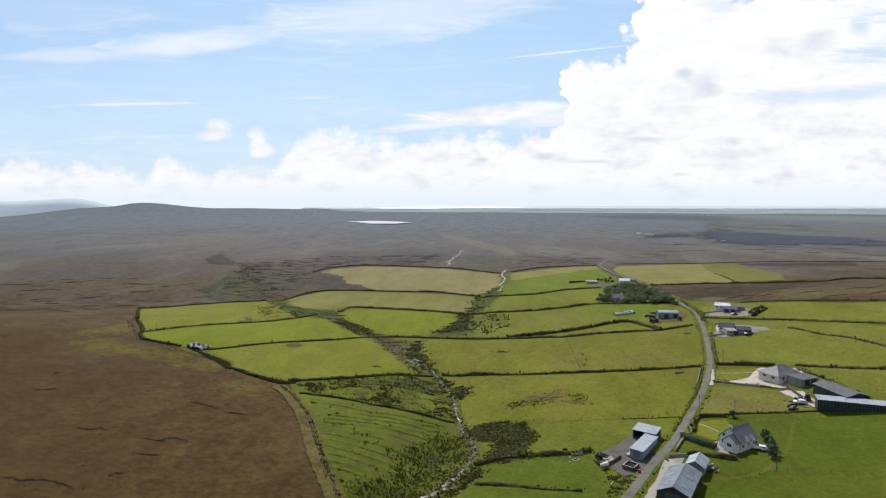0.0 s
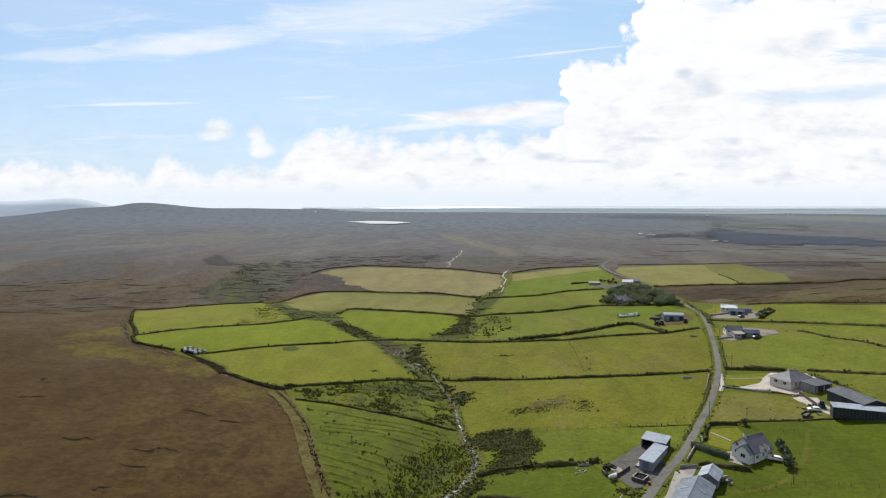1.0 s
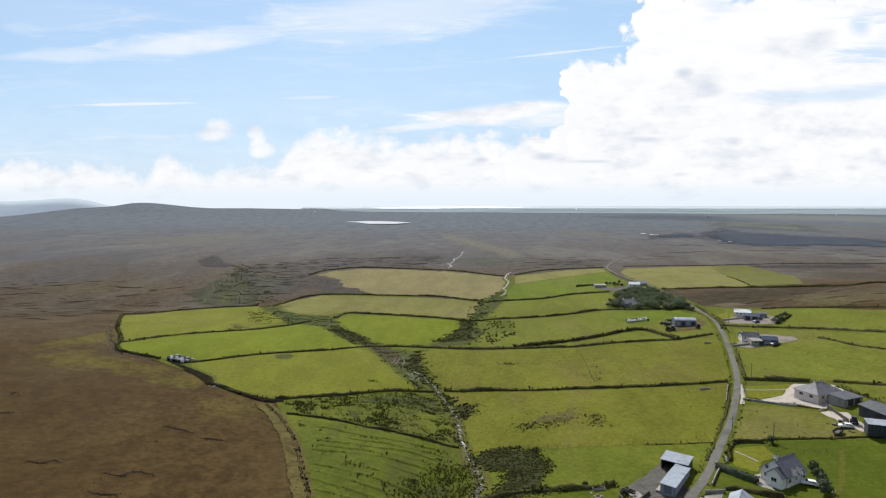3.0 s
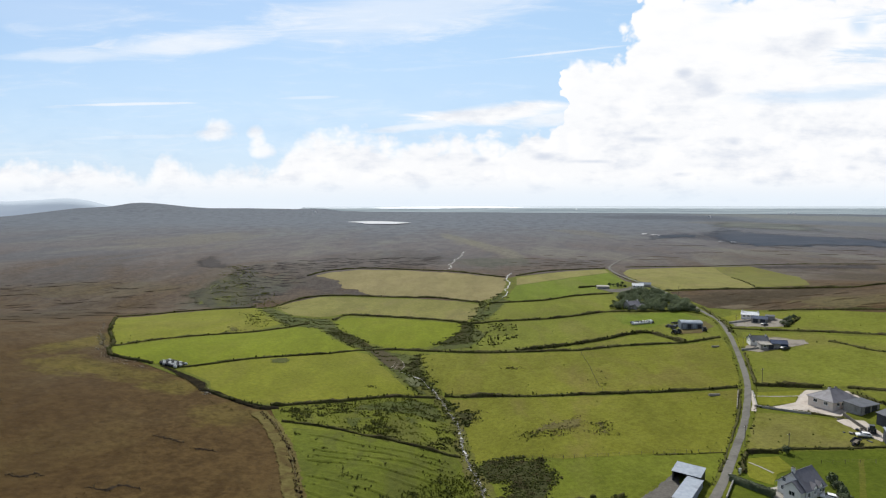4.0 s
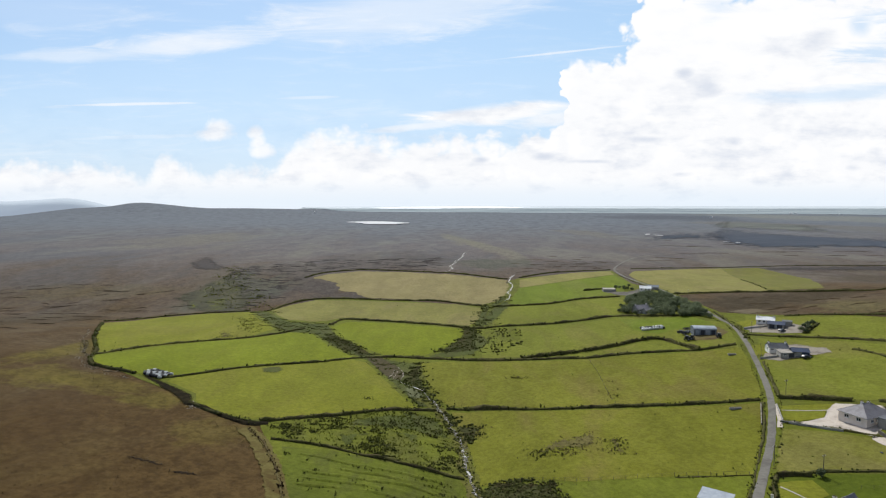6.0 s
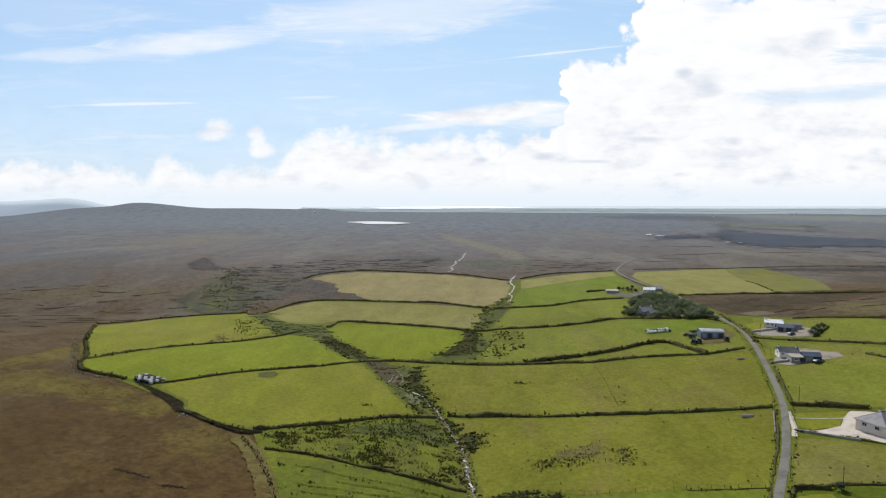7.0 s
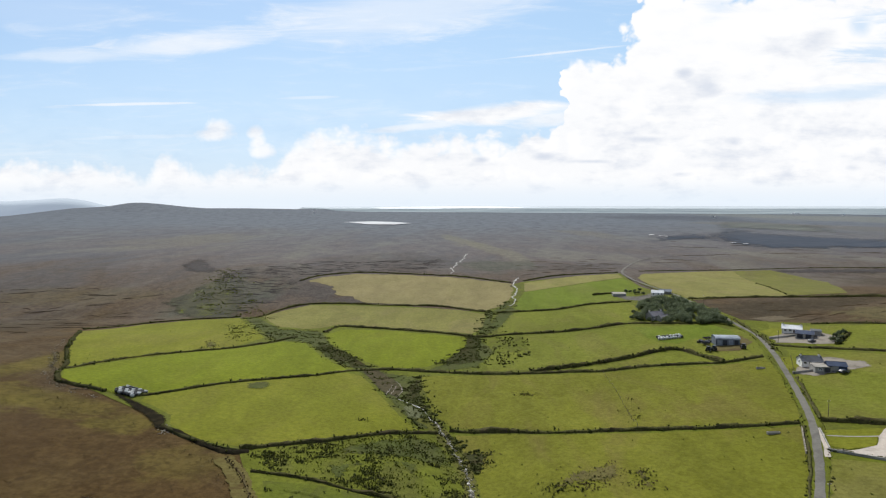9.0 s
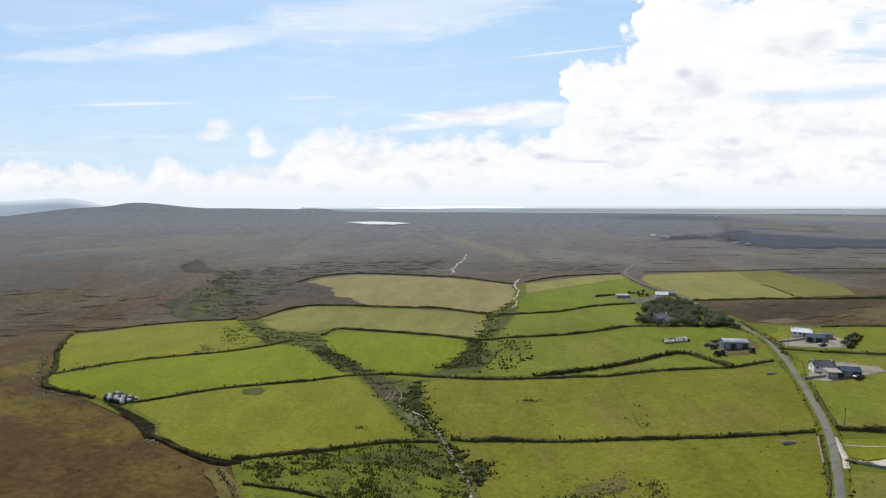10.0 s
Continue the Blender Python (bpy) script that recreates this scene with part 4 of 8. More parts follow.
for poly, stuff_, label, amount in (
        ([(-70.0, 382.8), (-68.3, 399.7), (-60.5, 392.6), (-52.2, 379.9), (-39.8, 360.8), (-34.7, 350.2), (-45.5, 344.4), (-50.0, 356.9), (-57.7, 359.2)], HOLLOWGRASS, "dark scrubby ditch above the stream", 0.8),
        ([(-42.0, 348.1), (-34.3, 352.9), (-22.2, 332.9), (-18.3, 320.1), (-19.1, 304.4), (-24.6, 309.5), (-29.2, 315.3), (-37.5, 335.3)], BARE_EARTH, "bare brown eroded bank of the stream", 0.6),
        ([(-16.5, 332.4), (-11.6, 338.5), (-10.3, 316.7), (-8.5, 297.9), (-15.0, 299.6), (-20.1, 307.8)], HOLLOWGRASS, "dark scrub beside the stream", 0.8),
        ([(-19.8, 298.4), (-13.5, 301.1), (-9.2, 294.3), (-7.1, 287.3), (-12.8, 283.9), (-17.7, 287.3)], REED, "pale grey-green reeds beside the stream", 0.7),
        ([(-11.5, 302.8), (-8.6, 298.9), (-5.8, 290.2), (-3.0, 283.4), (-1.7, 280.5), (-5.3, 278.0), (-8.6, 287.7)], HOLLOWGRASS, "dark overgrown stream bank", 0.6),
        ([(8.7, 405.8), (21.0, 410.7), (17.4, 376.8), (18.4, 355.8), (5.4, 347.1), (-7.6, 351.5), (-0.7, 366.2), (5.4, 380.9)], HOLLOWGRASS, "dark scrub where two streams meet", 1.0),
        ([(25.3, 473.9), (33.5, 472.7), (27.4, 428.5), (24.2, 406.5), (14.4, 409.3), (19.1, 437.4)], RUSHBED, "dark scrub along the upper stream", 1.0),
        ([(26.9, 470.5), (36.7, 493.4), (43.7, 508.9), (47.9, 496.5), (34.3, 460.5)], RUSHBED, "dark scrub along the upper stream", 1.0),
        ([(-1.4, 275.9), (3.3, 273.2), (4.0, 264.7), (8.2, 262.6), (13.9, 261.5), (11.3, 254.8), (9.5, 244.9), (6.2, 242.0), (3.6, 251.2), (0.5, 266.2)], HOLLOWGRASS, "dark scrub on the stream bank", 0.8),
        ([(10.7, 189.8), (12.5, 179.2), (8.8, 169.6), (2.0, 164.7), (-2.6, 158.2), (-3.8, 160.4), (2.1, 171.0), (6.9, 182.3)], HOLLOWGRASS, "dark overgrown stream bank", 0.8),
        ([(22.3, 230.4), (31.2, 241.4), (45.6, 248.2), (50.5, 244.8), (50.9, 234.0), (42.3, 229.6), (33.1, 228.4), (25.3, 226.6)], BROWNRUSH, "brownish rush patch in a pasture", 1.6),
        ([(49.6, 240.0), (56.8, 242.9), (55.2, 226.0), (49.7, 228.1)], BROWNRUSH, "brownish rush patch in a pasture", 1.0),
        ([(-84.2, 311.4), (-75.6, 319.0), (-70.0, 313.9), (-71.5, 303.8), (-79.9, 303.6)], RUSHBED, "greyish rush bed in the pasture", 0.8),
        ([(-128.4, 387.9), (-123.3, 392.2), (-116.0, 380.3), (-118.3, 369.7), (-124.1, 374.6)], BOGGY, "dark rush bed in the pasture", 0.9)):
    moor_patch(poly, stuff_, label, amount, lift=0.26 if amount < 2 else 0.14)
for poly, amount in (([(-37.8, 254.1), (-26.0, 262.9), (-16.0, 270.5), (-3.9, 273.4), (2.3, 263.7), (3.6, 248.2), (-4.9, 247.4), (-9.8, 247.7), (-23.6, 245.5), (-35.4, 243.6)], 1.6), ([(-62.8, 244.8), (-53.9, 248.4), (-48.3, 243.1), (-38.0, 243.0), (-30.1, 245.1), (-23.4, 246.8), (-10.3, 251.4), (-7.1, 244.6), (-8.7, 233.1), (-13.1, 232.2), (-15.2, 242.1), (-22.2, 242.6), (-27.2, 238.3), (-27.8, 229.7), (-34.2, 231.8), (-39.0, 240.0), (-56.2, 241.6)], 1.2), ([(-11.7, 190.0), (-6.3, 197.4), (-2.1, 206.8), (5.7, 210.5), (9.1, 201.6), (8.7, 191.2), (4.9, 181.6), (-0.4, 171.5), (-5.2, 161.6), (-14.0, 150.0), (-21.0, 148.8), (-25.2, 155.1), (-24.9, 161.2), (-18.1, 170.0), (-13.8, 180.6)], 2.4),
                     ):
    moor_patch(poly, RUSHBED, "dark rush bed in wet pasture", amount, lift=0.27, cell=2.0)
# the ditch's shadow as a flat near-black sheet on the ground
moor_patch([(-131.8, 290.0), (-119.0, 286.5), (-108.5, 279.2), (-94.4, 269.5), (-89.5, 258.3), (-92.3, 252.8), (-101.0, 264.5), (-110.5, 274.0), (-122.0, 283.5)], SHADED_PEAT, "deep dark ditch beside the pasture", 0.7, lift=0.26, grow=1.5)
DARK_HEATH = surface("dark_heather_bed", ((0.042, 0.038, 0.038), (0.064, 0.057, 0.055), (0.054, 0.047, 0.044)), (3.0, 14.0), 0.95, 0.3, spec=0.05)
FLUSHGREEN = grass_material("boggy_flush", (0.042, 0.042, 0.028), (0.062, 0.061, 0.038), (0.086, 0.080, 0.042), 10, (0.42, 0.60))
for poly, stuff_, label, amount, cell in (
        ([(-282.2, 715.2), (-300.0, 783.6), (-290.0, 815.0), (-277.0, 805.7), (-222.3, 686.0), (-203.6, 629.1), (-222.4, 648.7), (-246.7, 660.1), (-263.5, 673.1)], DARK_HEATH, "dark heather bed above a boggy hollow", 7.0, 4.0),
        ([(-214.2, 645.5), (-200.1, 645.3), (-167.9, 563.5), (-126.7, 478.9), (-136.8, 474.0), (-160.0, 472.0), (-186.3, 487.2), (-216.0, 532.5), (-217.5, 602.2)], FLUSHGREEN, "dark green boggy hollow running into the pastures", 6.0, 3.0),
        ([(-198.1, 535.2), (-168.5, 528.5), (-156.4, 486.4), (-174.8, 486.5)], ROUGH, "yellow-green grass in the boggy hollow", 2.6, 2.5),
        ([(-200.6, 522.2), (-187.8, 513.2), (-181.0, 494.0), (-191.6, 497.1)], ROUGH, "yellow-green grass in the boggy hollow", 1.8, 2.5),
        ([(-188.0, 572.0), (-176.0, 575.0), (-170.0, 556.0), (-182.0, 548.0)], ROUGH, "yellow-green grass in the boggy hollow", 1.8, 2.5),
        ([(-195.0, 536.0), (-200.0, 536.0), (-206.0, 560.0), (-207.5, 577.0), (-201.0, 590.0), (-188.0, 602.0), (-188.5, 597.0), (-197.0, 586.0), (-201.5, 575.0), (-199.0, 560.0)], TUSSOCK, "pale worn track along the boggy hollow", 0.9, 2.0),
        # these two sheets are coloured as moor under a cloud's shade
        ([(613.7, 1502.3), (712.5, 1592.7), (717.8, 1481.0), (704.7, 1350.9), (691.6, 1199.2), (735.2, 1161.4), (761.1, 1068.4), (780.5, 979.8), (640.8, 794.6), (563.1, 862.9), (593.7, 962.8), (526.5, 941.6), (466.7, 930.1), (430.0, 954.6), (449.1, 1074.9), (478.4, 1203.2)], CLOUD_SHADE, "dark blue-grey heather on a far slope", 32.0, 12.0),
        ([(377.2, 1208.4), (448.5, 1306.4), (499.7, 1336.5), (551.0, 1338.7), (482.7, 1165.7), (421.3, 1136.9), (346.5, 1022.0), (303.1, 991.5)], CLOUD_SHADE, "dark blue-grey heather on a far slope", 24.0, 12.0),
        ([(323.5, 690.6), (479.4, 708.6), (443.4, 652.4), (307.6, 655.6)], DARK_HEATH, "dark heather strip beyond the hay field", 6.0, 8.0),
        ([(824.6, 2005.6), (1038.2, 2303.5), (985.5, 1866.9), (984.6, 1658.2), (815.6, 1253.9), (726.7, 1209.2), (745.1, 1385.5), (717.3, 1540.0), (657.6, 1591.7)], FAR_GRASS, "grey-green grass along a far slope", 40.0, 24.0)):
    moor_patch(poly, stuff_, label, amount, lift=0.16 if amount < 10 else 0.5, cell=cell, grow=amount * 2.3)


# water
def meander(line, step, amount, seed):
    """The line with small bends."""
    p = curve_points(line, step)
    nn = normals(p)
    bend = np.array([noise.noise((i * 0.55, seed * 3.7, 0.0)) + 0.6 * noise.noise((i * 1.3, seed * 1.9, 4.0)) for i in range(len(p))])
    return [tuple(q) for q in p + nn * (bend * amount)[:, None]]


BROOK_BANKS = [(-11.8, 287.9), (-5.0, 278.6), (1.5, 261.3), (4.4, 245.0), (5.5, 225.2), (7.6, 211.6), (10.1, 199.0), (9.0, 190.1), (4.8, 179.3), (0.7, 171.9), (-5.0, 164.1), (-13.5, 150.9)]
tagged(ribbon("stream_banks", BROOK_BANKS, [5.0, 5.0, 5.0, 6.0, 7.0, 7.0], BOGGY, 0.24, 1.5, edge=0.8), "boggy banks beside the stream", "bank", kind="structure")
BROOK = [(-5.9, 285.1), (-2.3, 273.5), (1.5, 261.3), (4.4, 245.0), (5.5, 225.2), (7.6, 211.6), (10.1, 199.0), (9.0, 190.1), (4.8, 179.3), (0.7, 171.9), (-5.0, 164.1), (-10.3, 157.0)]
tagged(ribbon("stream", meander(BROOK, 2.0, 1.2, 3), [0.45, 0.6, 0.8, 0.9, 1.1, 1.9], WATER, 0.30, 0.6, edge=0.22, rough=1.3), "small peaty stream with bright riffles", "stream", kind="structure")
tagged(ribbon("stream_upper", meander([(63.8, 610.3), (55.4, 575.7), (55.3, 547.7), (49.2, 520.4), (48.3, 500.8), (43.3, 486.4)], 3.0, 1.6, 5), [0.7, 1.0, 0.6], FOAM, 0.4, 1.0, edge=0.3, rough=1.0), "stony stream bed catching the light", "stream", kind="structure")
tagged(ribbon("stream_moor", meander([(25.6, 840.8), (21.6, 780.4), (12.9, 735.8), (10.4, 702.5), (5.6, 678.5), (7.9, 656.7), (-1.2, 636.0)], 5.0, 3.0, 7), [0.6, 1.1, 0.6], FOAM, 0.4, 1.2, edge=0.3, rough=1.2), "pale stony burn winding across the moor", "stream", kind="structure")
tagged(draped("lake", ragged([(-318.8, 2064.0), (-244.8, 2147.6), (-170.7, 2086.5), (-101.8, 1942.9), (-141.2, 1827.9), (-217.8, 1836.3)], 40, 6, 3), LAKE, cell=80, level=float(H(-240, 1850)) + 1.6), "bright moorland lake under the ridge", "lake", kind="structure")

# road and yards
ROAD = [(300.0, 830.0), (261.1, 806.7), (222.2, 765.7), (190.0, 706.0), (166.6, 648.0), (159.9, 600.4), (159.4, 566.8), (160.4, 535.0), (161.8, 490.6), (159.7, 440.6), (156.2, 399.6), (154.8, 375.2), (145.7, 343.3), (135.2, 312.6), (126.3, 287.9), (115.8, 262.4), (100.7, 233.7), (87.5, 212.4), (72.6, 189.4), (60.0, 173.2), (49.1, 157.6), (36.9, 140.0)]
tagged(ribbon("road_verge", ROAD[6:], 5.2, ROUGH, 0.26, 2.0, edge=0.5), "grass verges along the lane", "verge", kind="structure")
tagged(ribbon("road", ROAD, [2.1, 2.1, 2.1, 2.1, 2.1, 2.1, 2.2, 2.4, 2.8], TARMAC, 0.34, 2.0, 0.06, edge=0.12), "narrow grey tarmac country lane", "road", kind="structure")

# ---------------------------------------------------------------- builders


def thing(name, x, y, rz=0.0, label="", category="", group="", z=None):
    ob = new(name)
    ob.empty_display_size = 0.5
    ob.matrix_world = pose(x, y, gz(x, y) if z is None else z, 0, 0, rz)
    return tagged(ob, label, category, group)


def part(name, bm, material, parent, label="", smooth=False):
    bmesh.ops.recalc_face_normals(bm, faces=bm.faces)
    me = bpy.data.meshes.new(name)
    bm.to_mesh(me)
    bm.free()
    if smooth:
        me.polygons.foreach_set("use_smooth", [True] * len(me.polygons))
    me.materials.append(material)
    ob = new(name, me)
    ob.parent = parent
    return tagged(ob, label)


def box(x, y, z, sx, sy, sz, bm=None, bevel=0.0, turn=0.0):
    """A box that stands on z, centred on x, y."""
    bm = bm or bmesh.new()
    m = Matrix.Translation((x, y, z + sz / 2)) @ Matrix.Rotation(radians(turn), 4, "Z") @ Matrix.Diagonal((sx, sy, sz, 1))
    made = bmesh.ops.create_cube(bm, size=1, matrix=m)["verts"]
    if bevel:
        edges = list({e for v in made for e in v.link_edges})
        bmesh.ops.bevel(bm, geom=edges, offset=bevel, segments=2, profile=0.5, affect="EDGES")
    return bm


def rod(a, b, r, bm=None, r2=None, sides=8):
    bm = bm or bmesh.new()
    a, b = Vector(a), Vector(b)
    m = Matrix.Translation((a + b) / 2) @ (b - a).to_track_quat("Z", "Y").to_matrix().to_4x4()
    bmesh.ops.create_cone(bm, cap_ends=True, segments=sides, radius1=r, radius2=r if r2 is None else r2, depth=(b - a).length, matrix=m)
    return bm


def prism(points, thick, bm=None):
    """A flat polygon of 3D points given a thickness along its normal."""
    bm = bm or bmesh.new()
    face = bm.faces.new([bm.verts.new(p) for p in points])
    face.normal_update()
    n = face.normal * thick
    made = bmesh.ops.extrude_face_region(bm, geom=[face])["geom"]
    for v in made:
        if isinstance(v, bmesh.types.BMVert):
            v.co += n
    return bm


def window(parent, x, y, z, w, h, turn=0.0):
    """A framed pane in a wall that faces local -y when turn is 0."""
    t = radians(turn)

    def at(dx, dy):
        return x + dx * math.cos(t) - dy * math.sin(t), y + dx * math.sin(t) + dy * math.cos(t)

    bm = bmesh.new()
    for dx, dz, sx, sz in ((-w / 2, 0, 0.09, h), (w / 2, 0, 0.09, h), (0, 0, w, 0.09), (0, h - 0.09, w, 0.09), (0, 0, 0.07, h)):
        box(*at(dx, -0.03), z + dz, sx, 0.1, sz, bm, turn=turn)
    frame_part = part("window", bm, FRAME, parent)
    part("pane", box(*at(0, -0.012), z + 0.05, w - 0.08, 0.05, h - 0.1, turn=turn), GLASS, frame_part)
    part("sill", box(*at(0, -0.09), z - 0.08, w + 0.2, 0.2, 0.08, turn=turn), FRAME, frame_part)


def doorway(parent, x, y, w, h, turn=0.0, material=None, name="door"):
    t = radians(turn)
    return part(name, box(x + 0.03 * math.sin(t), y - 0.03 * math.cos(t), 0, w, 0.1, h, turn=turn, bevel=0.01), material or DOOR, parent)


def chimney(parent, x, y, z, h=1.1):
    stack = part("chimney", box(x, y, z, 0.55, 0.8, h, bevel=0.03), RENDER, parent)
    part("chimney_cap", box(x, y, z + h, 0.68, 0.93, 0.1, bevel=0.02), CONCRETE, stack)
    for dy in (-0.2, 0.2):
        part("chimney_pot", rod((x, y + dy, z + h + 0.05), (x, y + dy, z + h + 0.45), 0.11, r2=0.09), DOOR, stack)


def gabled(parent, length, width, eave, ridge, walls, roof, sheets=0, x=0.0, y=0.0, over=0.3, gable=None, open_front=False, skylights=0, base=-1.2):
    """Four walls under a ridge that runs along local x."""
    l, w = length / 2, width / 2
    for side in (-1, 1):
        if not (open_front and side < 0):
            part("wall", box(x, y + side * (w - 0.13), base, length, 0.26, eave - base), walls, parent)
        pts = [(x + side * l, y - w, base), (x + side * l, y + w, base), (x + side * l, y + w, eave), (x + side * l, y, ridge - 0.05), (x + side * l, y - w, eave)]
        part("gable_wall", prism(pts if side < 0 else pts, -0.26 if side > 0 else 0.26), gable or walls, parent)
    slope = math.hypot(w, ridge - eave)
    drop = (ridge - eave) / w
    count = max(1, sheets)
    step = (length + 2 * over) / count
    for side in (-1, 1):
        for i in range(count):
            x0 = x - l - over + i * step
            x1 = x0 + step - (0.006 if sheets else 0)
            lift = 0.008 * (i % 2) if sheets else 0
            y1 = y + side * (w + over)
            z1 = eave - drop * over + lift
            pts = [(x0, y, ridge + lift), (x1, y, ridge + lift), (x1, y1, z1), (x0, y1, z1)]
            lit = skylights and i % skylights == 2
            part("roof_sheet" if sheets else "roof", prism(pts if side > 0 else pts[::-1], 0.1), roof, parent)
            if lit:
                ym, zm = y + side * w * 0.55, ridge - drop * w * 0.55 + 0.16
                part("skylight", prism([(x0 + 0.1, ym - 0.7, zm + side * 0.7 * drop), (x1 - 0.1, ym - 0.7, zm + side * 0.7 * drop),
                                        (x1 - 0.1, ym + 0.7, zm - side * 0.7 * drop), (x0 + 0.1, ym + 0.7, zm - side * 0.7 * drop)], 0.05), SKYLIGHT, parent)
    part("ridge_cap", rod((x - l - over, y, ridge + 0.06), (x + l + over, y, ridge + 0.06), 0.13, sides=6), roof, parent)
    if not sheets:
        for side in (-1, 1):
            part("gutter", box(x, y + side * (w + over + 0.04), eave - drop * over - 0.08, length + 2 * over, 0.1, 0.1), FRAME, parent)


def hipped(parent, length, width, eave, ridge, walls, roof, over=0.4, base=-1.2):
    l, w = length / 2, width / 2
    for side in (-1, 1):
        part("wall", box(0, side * (w - 0.15), base, length, 0.3, eave - base), walls, parent)
        part("wall", box(side * (l - 0.15), 0, base, 0.3, width - 0.6, eave - base), walls, parent)
    a, b, r = l + over, w + over, max(0.4, l - w)
    z = eave - 0.1
    for pts in ([(-a, -b, z), (a, -b, z), (r, 0, ridge), (-r, 0, ridge)], [(a, b, z), (-a, b, z), (-r, 0, ridge), (r, 0, ridge)],
                [(a, -b, z), (a, b, z), (r, 0, ridge)], [(-a, b, z), (-a, -b, z), (-r, 0, ridge)]):
        part("roof", prism(pts, 0.12), roof, parent)
    for sx in (-1, 1):
        for sy in (-1, 1):
            part("hip_ridge", rod((sx * a, sy * b, z + 0.1), (sx * r, 0, ridge + 0.12), 0.1, sides=6), roof, parent)
    part("ridge_cap", rod((-r, 0, ridge + 0.12), (r, 0, ridge + 0.12), 0.11, sides=6), roof, parent)
    part("soffit", box(0, 0, eave - 0.16, length + 2 * over - 0.1, width + 2 * over - 0.1, 0.08), FRAME, parent)


def lean_to(parent, x, y, length, width, high, low, walls, roof, sheets=6, open_front=False, base=-1.2, over=0.2):
    """A single-pitch block: high along local +y."""
    l, w = length / 2, width / 2
    part("wall", box(x, y + w - 0.12, base, length, 0.24, high - base), walls, parent)
    if not open_front:
        part("wall", box(x, y - w + 0.12, base, length, 0.24, low - base), walls, parent)
    for side in (-1, 1):
        pts = [(x + side * l, y - w, base), (x + side * l, y + w, base), (x + side * l, y + w, high), (x + side * l, y - w, low)]
        part("wall", prism(pts, -0.24 if side > 0 else 0.24), walls, parent)
    step = (length + 2 * over) / sheets
    d = (high - low) / width
    for i in range(sheets):
        x0, lift = x - l - over + i * step, 0.008 * (i % 2)
        pts = [(x0, y + w + over, high + d * over + lift), (x0, y - w - over, low - d * over + lift), (x0 + step - 0.006, y - w - over, low - d * over + lift), (x0 + step - 0.006, y + w + over, high + d * over + lift)]
        part("roof_sheet", prism(pts, 0.09), roof, parent)


def barrel_shed(parent, length, width, eave, rise, walls, roof, sheets, base=-1.2):
    """A shed under a rounded sheet roof, the ridge along local x."""
    l, w = length / 2, width / 2
    arc = [(w * math.cos(math.pi * k / 10), eave + rise * math.sin(math.pi * k / 10)) for k in range(11)]
    for side in (-1, 1):
        part("wall", box(0, side * (w - 0.13), base, length, 0.26, eave - base), walls, parent)
        end = [(side * l, -w, base), (side * l, w, base)] + [(side * l, a, b - 0.03) for a, b in arc]
        part("end_wall", prism(end, -0.25 if side > 0 else 0.25), walls, parent)
    step = (length + 0.5) / sheets
    for i in range(sheets):
        x0, lift = -l - 0.25 + i * step, 0.03 * (i % 2)
        bm = bmesh.new()
        rings = []
        for x in (x0, x0 + step - 0.02):
            rings.append([bm.verts.new((x, a * 1.04, b + lift)) for a, b in arc] + [bm.verts.new((x, a * 1.04, b + lift + 0.1)) for a, b in arc[::-1]])
        k = len(rings[0])
        for j in range(k):
            bm.faces.new((rings[0][j], rings[0][(j + 1) % k], rings[1][(j + 1) % k], rings[1][j]))
        for j in range(10):
            for r in rings:
                bm.faces.new((r[j], r[j + 1], r[k - 2 - j], r[k - 1 - j]))
        part("roof_sheet", bm, roof, parent)


# ---------------------------------------------------------------- banks and hedges between the fields
BANK_COUNT = [0]


